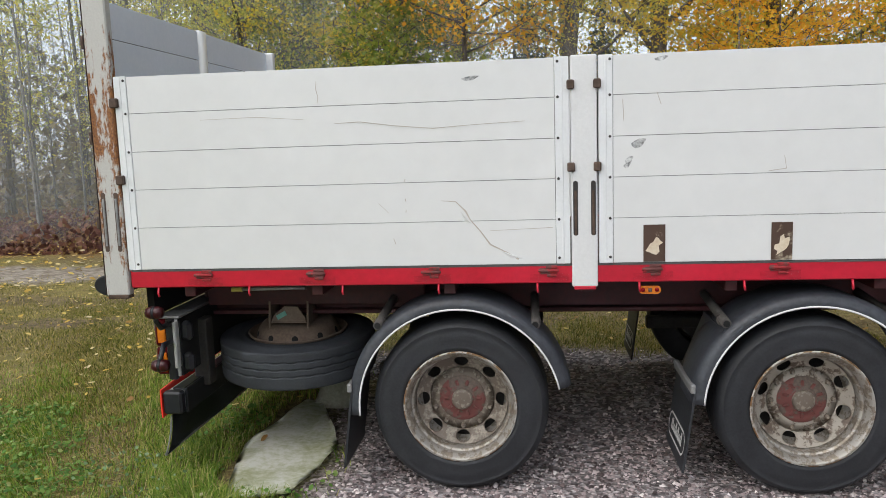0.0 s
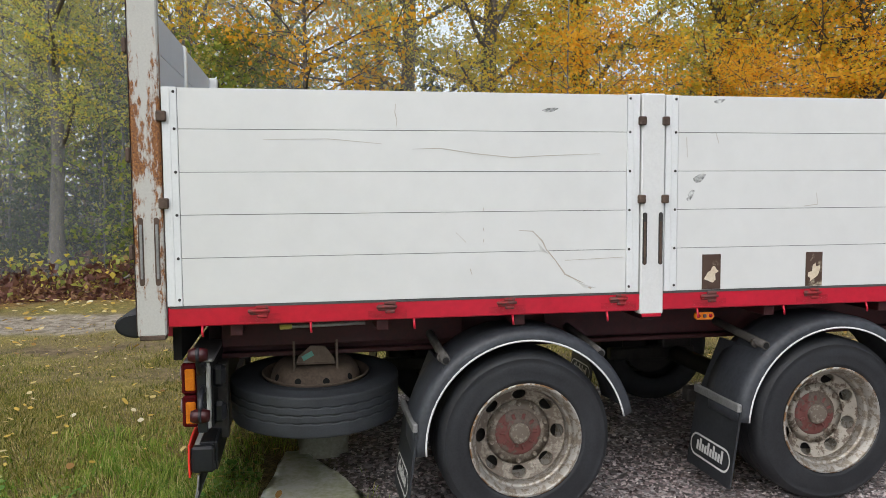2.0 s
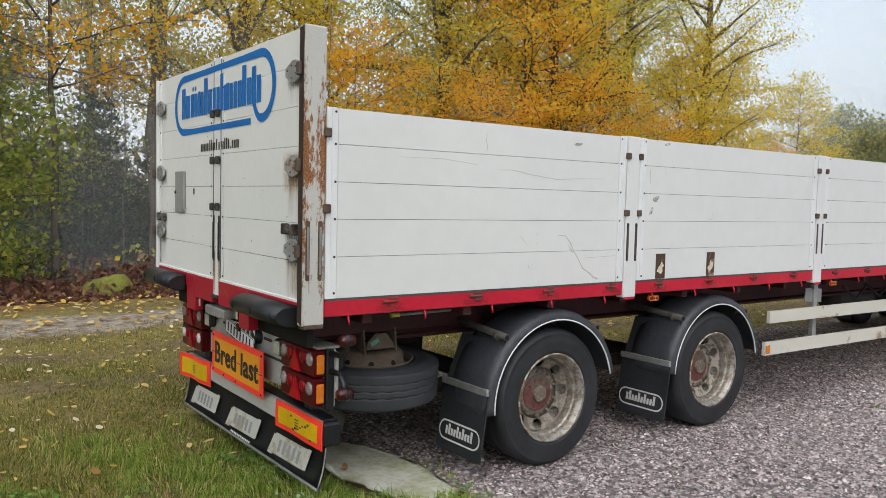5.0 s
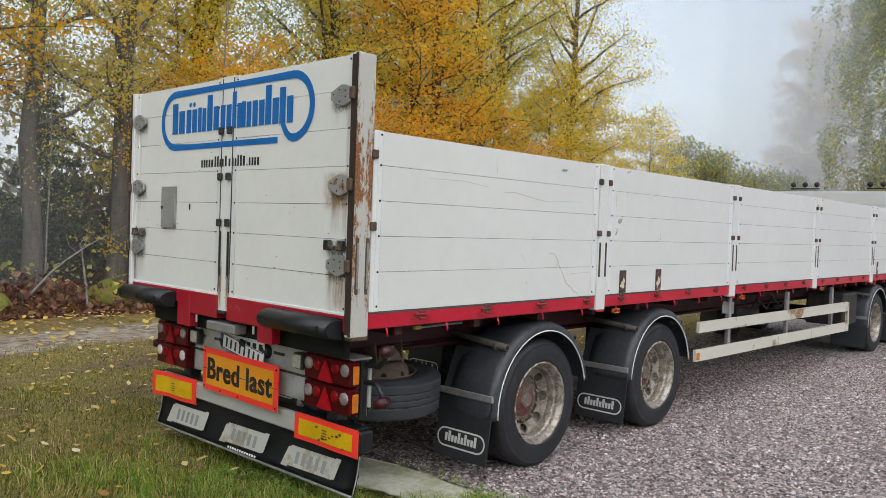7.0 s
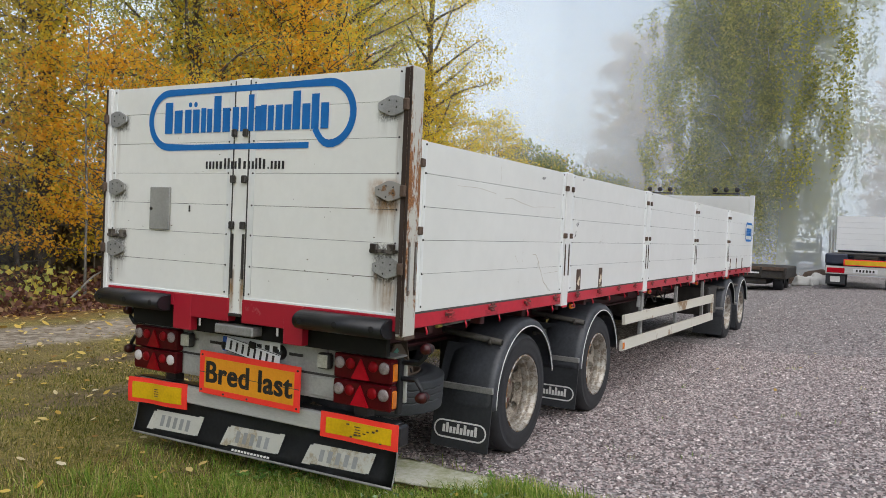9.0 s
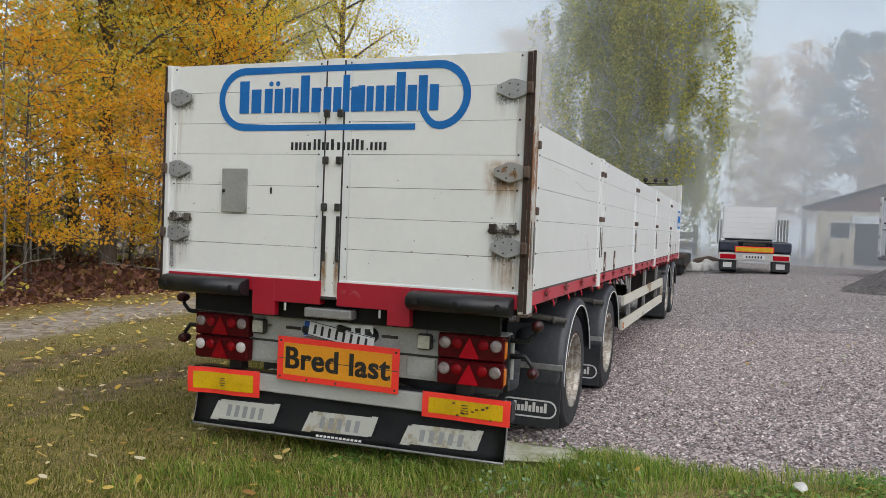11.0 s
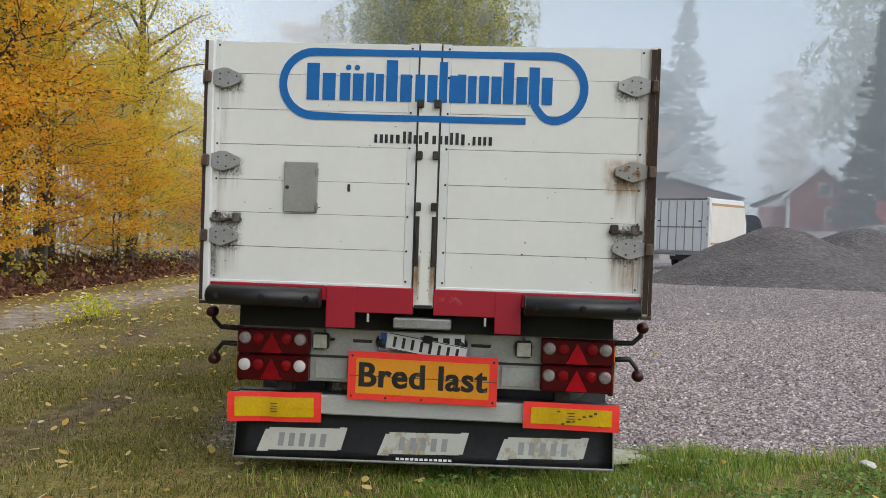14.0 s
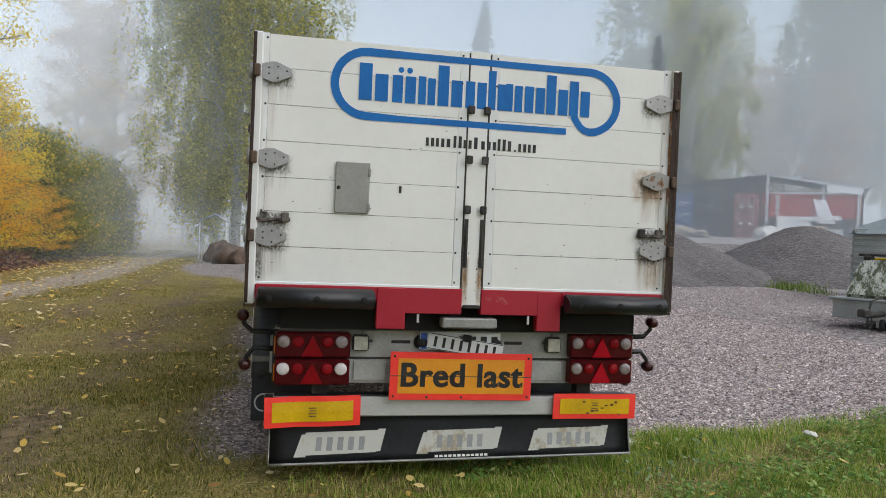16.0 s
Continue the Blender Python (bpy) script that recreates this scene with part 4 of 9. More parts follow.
def disc_mesh(material):
    """The dished wheel disc with eight oval hand holes that have depth."""
    bm = bmesh.new()
    r0, r1, rm = 0.168, 0.238, 0.203
    half = math.pi / 8
    dish = lambda r: float(np.interp(r, [0.06, 0.168, 0.186, 0.205, 0.224, 0.238], [0.166, 0.163, 0.155, 0.143, 0.130, 0.121]))
    rim_path = [(-half + 2 * half * k / 12, r0) for k in range(12)] + [(half, r0 + (r1 - r0) * k / 6) for k in range(6)]
    rim_path += [(half - 2 * half * k / 12, r1) for k in range(12)] + [(-half, r1 - (r1 - r0) * k / 6) for k in range(6)]
    for sector in range(8):
        a_c = 2 * half * sector
        loops = []
        for f, back in ((0.0, 0), (0.55, 0), (0.86, 0), (1.0, 0.0025), (1.0, 0.014)):
            row = []
            for a, r in rim_path:
                u, v = a * rm, r - rm
                k = math.atan2(v / 0.0295, u / 0.036)
                a2, r2 = 0.036 * math.cos(k) / rm, rm + 0.0295 * math.sin(k)
                aa, rr = a + f * (a2 - a), r + f * (r2 - r)
                row.append(bm.verts.new((rr * math.cos(aa + a_c), dish(rr) + back, rr * math.sin(aa + a_c))))
            loops.append(row)
        for p, q in zip(loops, loops[1:]):
            for k in range(len(p)):
                bm.faces.new((p[k], p[(k + 1) % len(p)], q[(k + 1) % len(p)], q[k])).smooth = True
    rings = [[bm.verts.new((r * math.cos(2 * math.pi * k / 96 + half), dish(r), r * math.sin(2 * math.pi * k / 96 + half))) for k in range(96)] for r in (0.168, 0.12, 0.06)]
    for p, q in zip(rings, rings[1:]):
        for k in range(96):
            bm.faces.new((p[k], p[(k + 1) % 96], q[(k + 1) % 96], q[k])).smooth = True
    bmesh.ops.remove_doubles(bm, verts=bm.verts, dist=1e-5)
    me = bpy.data.meshes.new("disc")
    bm.to_mesh(me)
    bm.free()
    me.materials.append(material)
    return me


disc_me, pale_disc_me = disc_mesh(DISC), disc_mesh(DISCPALE)
hub_bm = lathe(bmesh.new(), [(0.128, 0.168), (0.124, 0.160), (0.105, 0.157), (0.075, 0.155), (0.070, 0.149), (0.064, 0.147), (0.0, 0.146)], 32)
hub_me = bpy.data.meshes.new("hub")
hub_bm.to_mesh(hub_me)
hub_bm.free()
hub_me.materials.append(HUBRED)
lug_bm = newbox(0.066, 0.104, 0.151, 0.160, -0.009, 0.009, bevel=0.004)
lug_me = bpy.data.meshes.new("hub_lug")
lug_bm.to_mesh(lug_me)
lug_bm.free()
lug_me.materials.append(HUBRED)
cap_bm = lathe(bmesh.new(), [(0.056, 0.148), (0.056, 0.131), (0.052, 0.125), (0.040, 0.122), (0.0, 0.121)], 28)
cap_me = bpy.data.meshes.new("hub_cap")
cap_bm.to_mesh(cap_me)
cap_bm.free()
cap_me.materials.append(DISC)
nut_bm = lathe(bmesh.new(), [(0.015, 0.168), (0.015, 0.156), (0.0125, 0.152), (0.009, 0.143), (0.0, 0.141)], 6, smooth=False)
nut_me = bpy.data.meshes.new("wheel_nut")
nut_bm.to_mesh(nut_me)
nut_bm.free()
nut_me.materials.append(DISC)
back_bm = lathe(bmesh.new(), [(0.25, 0.215), (0.2, 0.23), (0.0, 0.24)], 32)
back_me = bpy.data.meshes.new("brake_drum")
back_bm.to_mesh(back_me)
back_bm.free()
back_me.materials.append(DARKIRON)


lip_bm = lathe(bmesh.new(), [(0.2985, -0.004), (0.3005, -0.009), (0.2965, -0.0145), (0.2935, -0.0142)], 64)
lip_me = bpy.data.meshes.new("rim_lip")
lip_bm.to_mesh(lip_me)
lip_bm.free()
lip_me.materials.append(RIMLIP)


DISH = 0.018  # how far the disc stands out from the deep of the rim


def wheel(m, parent, nuts=True, disc=None):
    w = shared("wheel", rim_me, parent, m)
    shared("rim_lip", lip_me, w, Matrix.Identity(4))
    for name, me in (("tyre", tyre_me), ("disc", disc or disc_me), ("hub", hub_me), ("hub_cap", cap_me), ("brake_drum", back_me)):
        c = new(name, me)
        c.parent = w
        if name != "tyre" and name != "brake_drum":
            c.location.y = -DISH
        if name == "disc":
            c.scale = (1.035, 1, 1.035)
    if nuts:
        for k in range(10):
            c = new("wheel_nut", nut_me)
            c.parent = w
            a = 2 * math.pi * (k + 0.5) / 10
            c.location = (0.155 * math.cos(a), -DISH, 0.155 * math.sin(a))
            c = new("hub_lug", lug_me)
            c.parent = w
            c.rotation_euler = (0, 2 * math.pi * k / 10, 0)
            c.location.y = -DISH
    return w


AXLES = [-0.465, 1.30, 8.28, 9.62]
WHEEL_Y = 3.985
for i, x in enumerate(AXLES):
    zc = 0.03 + R
    wheel(pose(x, WHEEL_Y, zc, 0, 17 * i, 0), trailer, disc=pale_disc_me if i == 1 else None)
    wheel(pose(x, 2 * MID - WHEEL_Y, zc, 0, 40 * i, 180), trailer)
    part("axle", tube(bmesh.new(), [(x, 4.25, zc), (x, 2 * MID - 4.25, zc)], 0.065, 12), DARKIRON, trailer)
    for y in (4.62, 5.85):
        bm = newbox(x - 0.12, x + 0.12, y - 0.05, y + 0.05, zc + 0.05, 0.88, bevel=0.01)
        part("air_spring", bm, DARKIRON, trailer)
        box_bm = newbox(x - 0.55, x + 0.15, y - 0.04, y + 0.04, zc - 0.03, zc + 0.06, bevel=0.01)
        part("trailing_arm", box_bm, DARKIRON, trailer)

# ---- fenders and mud flaps ----
TRIM = surface("white_fender_trim", (0.68, 0.68, 0.66), (0.78, 0.78, 0.76), rough=0.4, bump=0)


def fender(x, zc, y_out, s, parent, a0, a1):
    """A quarter-round plastic fender with a rolled edge and a white edge trim."""
    y = lambda d: y_out + s * d
    prof = [(0.575, y(0.40)), (0.592, y(0.30)), (0.595, y(0.06)), (0.587, y(0.025)), (0.567, y(0.006)), (0.534, y(0.0)), (0.527, y(0.003)),
            (0.530, y(0.012)), (0.56, y(0.02)), (0.58, y(0.06)), (0.577, y(0.30)), (0.565, y(0.40))]
    bm = lathe(bmesh.new(), prof, 40, a0, a1, m=Matrix.Translation((x, 0, zc)), close=True)
    bmesh.ops.recalc_face_normals(bm, faces=bm.faces)
    f = part("fender", bm, FENDER, parent)
    bm = lathe(bmesh.new(), [(0.534, y(-0.002)), (0.529, y(-0.004)), (0.524, y(-0.002)), (0.526, y(0.006)), (0.532, y(0.006))], 40, a0, a1, m=Matrix.Translation((x, 0, zc)), close=True)
    bmesh.ops.recalc_face_normals(bm, faces=bm.faces)
    part("edge_trim", bm, TRIM, f)
    return f


def mud_flap(x, y0, y1, parent, s, marked=True):
    """A hanging rubber flap with a metal clamp strip and a faded white mark."""
    lean = 0.06
    zt, zb = 0.60, 0.16
    bm = prism(bmesh.new(), [(x, y0, zt), (x, y1, zt), (x - lean, y1 - s * 0.0, zb), (x - lean, y0, zb)], (0.012, 0, 0))
    flap = part("mud_flap", bm, FLAP, parent)
    part("clamp_strip", newbox(x - 0.02, x + 0.006, min(y0, y1) - 0.005, max(y0, y1) + 0.005, zt - 0.02, zt + 0.025, bevel=0.005), STEEL, flap)
    if not marked:
        return flap
    at = lambda u, v: (x - lean * (zt - (zb + v)) / (zt - zb) - 0.002, y0 + u * (y1 - y0), zb + v)
    bm = bmesh.new()
    pill = []
    L, H, vc = abs(y1 - y0), 0.06, 0.13
    for uc, d in ((0.82, 1), (0.18, -1)):
        for k in range(9):
            a = radians(-90 + 22.5 * k) if d > 0 else radians(90 + 22.5 * k)
            pill.append(at(uc + H / L * math.cos(a), vc + H * math.sin(a)))
    ribbon(bm, pill + pill[:1], 0.012, (-1, 0, 0.13))
    heights = [0.07, 0.045, 0.045, 0.07, 0.045, 0.07, 0.045, 0.045, 0.07, 0.055]
    for k, hgt in enumerate(heights):
        u0 = 0.2 + 0.062 * k
        q = [at(u0, vc - 0.026), at(u0 + 0.047, vc - 0.026), at(u0 + 0.047, vc - 0.026 + hgt), at(u0, vc - 0.026 + hgt)]
        vs = [bm.verts.new(Vector(p) + Vector((-0.002, 0, 0))) for p in q]
        bm.faces.new(vs)
    part("flap_mark", bm, WHITEINK, flap)
    return flap


for i, x in enumerate(AXLES):
    zc = 0.03 + R
    lo, hi = (radians(12), radians(184)) if i != 1 else (radians(10), radians(177))
    fender(x, zc, SIDE + 0.02, 1, trailer, lo, hi)
    fender(x, zc, 2 * MID - SIDE - 0.02, -1, trailer, lo, hi)
    for bx, bz in ((-0.42, 0.44), (0.40, 0.44)):
        bm = tube(bmesh.new(), [(x + bx, SIDE + 0.05, zc + bz), (x + bx, 4.6, zc + bz + 0.06)], 0.024, 10)
        part("tube_bore", tube(bmesh.new(), [(x + bx, SIDE + 0.047, zc + bz), (x + bx, SIDE + 0.051, zc + bz)], 0.017, 10), VOID, trailer)
        tube(bm, [(x + bx, SIDE + 0.13, zc + bz), (x + bx, SIDE + 0.155, zc + bz)], 0.031, 10)
        part("fender_tube", bm, TUBEIRON, trailer)
    xf = x - 0.575
    mud_flap(xf, SIDE + 0.03, SIDE + 0.50, trailer, 1, x < 4)
    mud_flap(xf, 2 * MID - SIDE - 0.50, 2 * MID - SIDE - 0.03, trailer, 1, x < 4)
    part("fender_back", prism(bmesh.new(), [(xf + 0.01, SIDE + 0.05, 0.58), (xf + 0.01, SIDE + 0.5, 0.58), (xf + 0.14, SIDE + 0.5, 0.90), (xf + 0.14, SIDE + 0.05, 0.90)], (0.012, 0, 0)), FENDER, trailer)

# ---- spare wheel in its cradle ----
def worn_tyre():
    """A flat-lying tyre with sharp shoulders and three wavy grooves."""
    rows = [(0.285, 0.03, 0), (0.302, 0.006, 0), (0.32, 0.0, 0), (0.324, 0.004, 0), (0.36, -0.006, 0), (0.40, -0.004, 0), (0.404, 0.0, 0), (0.43, 0.004, 0), (0.433, 0.006, 0), (0.454, 0.007, 0), (0.4625, 0.010, 0), (0.4655, 0.017, 0), (0.466, 0.028, 0)]
    for g in (0.066, 0.108, 0.150):
        rows += [(0.466, g - 0.010, 0), (0.466, g - 0.004, 1), (0.4612, g - 0.003, 1), (0.4612, g + 0.003, 1), (0.466, g + 0.004, 1), (0.466, g + 0.010, 0)]
    rows += [(0.466, 0.212, 0), (0.462, 0.226, 0), (0.44, 0.236, 0), (0.36, 0.24, 0), (0.29, 0.22, 0)]
    bm = bmesh.new()
    n = 180
    rings = [[bm.verts.new((r * math.cos(2 * math.pi * k / n), y + 0.0028 * w * (1 if k % 6 < 3 else -1), r * math.sin(2 * math.pi * k / n))) for k in range(n)] for r, y, w in rows]
    for a, b in zip(rings, rings[1:]):
        for k in range(n):
            bm.faces.new((a[k], b[k], b[(k + 1) % n], a[(k + 1) % n])).smooth = True
    bmesh.ops.recalc_face_normals(bm, faces=bm.faces)
    return bm


SPARE_AT = pose(-1.52, 4.625, 0.765, -87, 0, 3)
spare_rim = rim_me.copy()
spare_rim.materials[0] = DRUM
spare = shared("spare_wheel", spare_rim, trailer, SPARE_AT @ Matrix.Diagonal((1.01, 0.78, 1.01, 1)), "spare wheel with a worn grooved tyre, lying under the deck")
bm = worn_tyre()
bm.transform(Matrix.Diagonal((1.0, 1 / 0.78, 1.0, 1)))
part("tyre", bm, SPARERUBBER, spare)
bm = bmesh.new()
for dx in (-0.125, 0.108):
    prism(bm, [(-1.52 + dx, 4.47, 0.97), (-1.52 + dx, 4.66, 0.97), (-1.52 + dx, 4.66, 0.80), (-1.52 + dx, 4.44, 0.80)], (0.012, 0, 0))
prism(bm, [(-1.63, 4.452, 0.845), (-1.415, 4.452, 0.845), (-1.425, 4.458, 0.875), (-1.47, 4.47, 0.935), (-1.55, 4.47, 0.94), (-1.615, 4.458, 0.885)], (0, 0.012, 0))
box(bm, -1.63, -1.415, 4.445, 4.66, 0.842, 0.85, bevel=0.002)
part("spare_cradle", bm, DRUM, trailer)
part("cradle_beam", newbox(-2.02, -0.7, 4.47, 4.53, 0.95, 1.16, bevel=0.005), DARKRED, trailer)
part("cradle_label", newbox(-0.032, 0.032, -0.004, 0.0, -0.014, 0.014, m=Matrix.Translation((-1.565, 4.455, 0.888)) @ Matrix.Rotation(radians(-28), 4, "Y") @ Matrix.Rotation(radians(-7), 4, "X")), surface("green_label", (0.10, 0.30, 0.24), (0.2, 0.45, 0.36)), trailer)
part("dust_hub", lathe(bmesh.new(), [(0.252, 0.03), (0.248, 0.0), (0.236, -0.03), (0.212, -0.058), (0.19, -0.066), (0.11, -0.068), (0.10, -0.055), (0.0, -0.055)], 48, m=SPARE_AT), DRUM, trailer, "dusty brown wheel disc with round holes")
for k in range(10):
    a = radians(36 * k + 9)
    part("hand_hole", lathe(bmesh.new(), [(0.019, 0.0), (0.0, -0.001)], 14, m=SPARE_AT @ Matrix.Rotation(a, 4, "Y") @ Matrix.Translation((0.2465, -0.006, 0)) @ Matrix.Rotation(radians(70), 4, "Z")), VOID, trailer)
bm = tube(bmesh.new(), [(-1.66, 4.06, 1.12), (-1.28, 4.04, 1.13)], 0.009, 8)
lever = part("winch_lever", bm, STEEL, trailer)
part("lever_grip", tube(bmesh.new(), [(-1.70, 4.06, 1.12), (-1.64, 4.06, 1.12)], 0.0125, 8), surface("yellow_grip", (0.5, 0.42, 0.08), (0.62, 0.55, 0.14)), lever)

# ---- side guard ----
bm = prism(bmesh.new(), [(1.97, 3.915, 0.825), (6.64, 3.915, 0.775), (6.64, 3.915, 0.90), (1.97, 3.915, 0.925)], (0, 0.03, 0))
part("guard_rail", bm, GUARD, trailer, "cream painted side guard rail with rust spots")
bm = prism(bmesh.new(), [(1.92, 3.915, 0.555), (6.66, 3.915, 0.50), (6.66, 3.915, 0.62), (1.92, 3.915, 0.665)], (0, 0.03, 0))
part("guard_rail", bm, GUARD, trailer, "cream painted side guard rail with rust spots")
for x, z0, z1 in ((2.75, 0.60, 1.12), (4.4, 0.55, 1.12), (6.05, 0.55, 1.12)):
    part("guard_post", newbox(x - 0.03, x + 0.03, 3.95, 3.99, z0, z1, bevel=0.004), STEEL, trailer)
part("guard_end", newbox(6.62, 6.67, 3.912, 3.95, 0.50, 0.90, bevel=0.004), GUARD, trailer)
lamp = part("side_marker", newbox(1.93, 1.985, 3.905, 3.916, 0.57, 0.64, bevel=0.006), AMBER, trailer)
for x in (0.505, 3.05, 5.6, 8.05):
    bm = bmesh.new()
    ring = [(x + (0.036 if math.cos(a) > 0 else -0.036) + 0.017 * math.cos(a), SIDE + 0.03, 1.115 + 0.02 * math.sin(a)) for a in np.linspace(0.1, 2 * math.pi + 0.1, 20, endpoint=False)]
    prism(bm, ring, (0, 0.02, 0))
    m = part("marker_lamp", bm, AMBER, trailer, "amber oval marker lamp")
    for e in (-1, 1):
        part("marker_lens", lathe(bmesh.new(), [(0.011, 0.0), (0.008, -0.006), (0.0, -0.008)], 10, m=Matrix.Translation((x + e * 0.034, SIDE + 0.03, 1.115))), LENSMID, m)
    part("marker_chip", newbox(x - 0.009, x + 0.009, SIDE + 0.024, SIDE + 0.031, 1.106, 1.124, bevel=0.002), BROWNIRON, m)
bm = prism(bmesh.new(), [(2.60, 3.97, 0.97), (2.88, 3.97, 0.95), (2.88, 3.97, 1.07), (2.62, 3.97, 1.09)], (0, 0.01, 0))
part("perforated_plate", bm, STEEL, trailer)
# tank and boxes under the deck
part("air_tank", lathe(bmesh.new(), [(0.0, -0.42), (0.12, -0.40), (0.15, -0.34), (0.15, 0.34), (0.12, 0.40), (0.0, 0.42)], 24, m=Matrix.Translation((4.9, 4.75, 0.78)) @ Matrix.Rotation(radians(90), 4, "Z")), DARKIRON, trailer)
part("tool_box", newbox(6.7, 7.35, 4.0, 4.5, 0.55, 1.0, bevel=0.02), DARKIRON, trailer)
part("air_tank", lathe(bmesh.new(), [(0.0, -0.42), (0.12, -0.40), (0.15, -0.34), (0.15, 0.34), (0.12, 0.40), (0.0, 0.42)], 24, m=Matrix.Translation((3.4, 5.5, 0.75)) @ Matrix.Rotation(radians(90), 4, "Z")), DARKIRON, trailer)
part("turntable", lathe(bmesh.new(), [(0.0, -0.05), (0.55, -0.05), (0.55, 0.05), (0.0, 0.05)], 32, m=Matrix.Translation((8.95, MID, 0.98)) @ Matrix.Rotation(radians(90), 4, "X")), DARKIRON, trailer)
for k in range(3):
    pts = [(4.1 + 0.5 * k, 4.4, 1.0), (4.3 + 0.5 * k, 4.35, 0.86), (4.6 + 0.5 * k, 4.4, 0.98)]
    part("air_hose", tube(bmesh.new(), pts, 0.012, 6), DARKIRON, trailer)

# ---- rear doors ----
def run_field(y, z):
    """How strongly rust, grime and crust lie on the doors: (kind, side from, side to, top, foot) for each run."""
    runs = []
    for ye, in_ in ((6.52, -1), (3.965, 1)):
        for z_, L in ((2.42, 0.17), (1.93, 0.17), (1.60, 0.09), (1.485, 0.22)):
            runs.append(("grime", ye, ye + in_ * 0.20, z_ + 0.02, z_ - L, 0.6))
            runs.append(("crust", ye, ye + in_ * 0.215, z_ + 0.06, z_ - 0.075, 0.8))
        runs.append(("crust", ye, ye + in_ * 0.22, 1.655, 1.58, 0.55))
    runs += [("halo", 3.95, 4.23, 2.04, 1.80, 1.0), ("rust", 3.97, 4.17, 1.93, 1.66, 0.7), ("rust", 3.965, 4.18, 1.52, 1.22, 1.0), ("halo", 3.965, 4.10, 1.50, 1.24, 0.5), ("grime", 3.955, 4.04, 1.50, 1.22, 1.0),
             ("grime", 6.43, 6.53, 1.50, 1.22, 0.9), ("crust", 6.46, 6.53, 1.44, 1.24, 0.7), ("rust", 6.38, 6.53, 1.48, 1.25, 0.5), ("rust", 6.41, 6.53, 2.45, 1.25, 0.35),
             ("rust", 3.95, 4.03, 2.45, 1.25, 0.35)]
    for y_ in (5.178, 5.276):
        runs += [("halo", y_ - 0.024, y_ + 0.024, 1.44, 1.12, 0.9), ("rust", y_ - 0.03, y_ + 0.03, 1.44, 1.12, 0.9), ("grime", y_ - 0.022, y_ + 0.022, 1.44, 1.14, 1.0)]
    out = {k: np.zeros_like(y) for k in ("halo", "rust", "grime", "crust")}
    for kind, s0, s1, top, foot, amount in runs:
        u, v = (y - min(s0, s1)) / abs(s1 - s0), (z - foot) / (top - foot)
        across = smooth(0.0, 0.3, u) * smooth(1.0, 0.7, u)
        up = smooth(0.0, 0.25, v) * smooth(1.0, 0.8, v) if kind in ("halo", "crust") else (0.15 + 0.85 * np.clip(v, 0, 1)) * smooth(0.0, 0.2, v) * smooth(1.0, 0.93, v)
        out[kind] = np.maximum(out[kind], amount * across * up)
    return out


def stained_plank(name, x_front, x_back, y0, y1, z0, z1, material, parent):
    """A plank with a finely divided outer face that carries the stains."""
    cols, rows = max(2, int((y1 - y0) / 0.008)), max(2, int((z1 - z0) / 0.008))
    gy_, gz_ = np.meshgrid(np.linspace(y0, y1, cols + 1), np.linspace(z0, z1, rows + 1), indexing="ij")
    k = np.arange(gy_.size).reshape(gy_.shape)
    quads = np.stack([k[:-1, :-1], k[:-1, 1:], k[1:, 1:], k[1:, :-1]], -1).reshape(-1, 4)
    verts = np.column_stack([np.full(gy_.size, x_front), gy_.ravel(), gz_.ravel()])
    edge = 0.0008
    ring = [(x_front, y0, z0), (x_front, y1, z0), (x_front, y1, z1), (x_front, y0, z1)]
    ring += [(x_front + edge, y0 - edge, z0 - edge), (x_front + edge, y1 + edge, z0 - edge), (x_front + edge, y1 + edge, z1 + edge), (x_front + edge, y0 - edge, z1 + edge)]
    ring += [(x_back, y, z) for _, y, z in ring[4:8]]
    n = len(verts)
    sides = [(n + r + i, n + r + (i + 1) % 4, n + r + 4 + (i + 1) % 4, n + r + 4 + i) for r in (0, 4) for i in range(4)] + [(n + 8, n + 9, n + 10, n + 11)]
    verts = np.concatenate([verts, np.array(ring)])
    me = arrays(name, verts, np.concatenate([quads, np.array(sides)]))
    for key, value in run_field(verts[:, 1], verts[:, 2]).items():
        me.attributes.new(key, "FLOAT", "POINT").data.foreach_set("value", value.astype(np.float32))
    return put_mesh(name, me, material, parent)


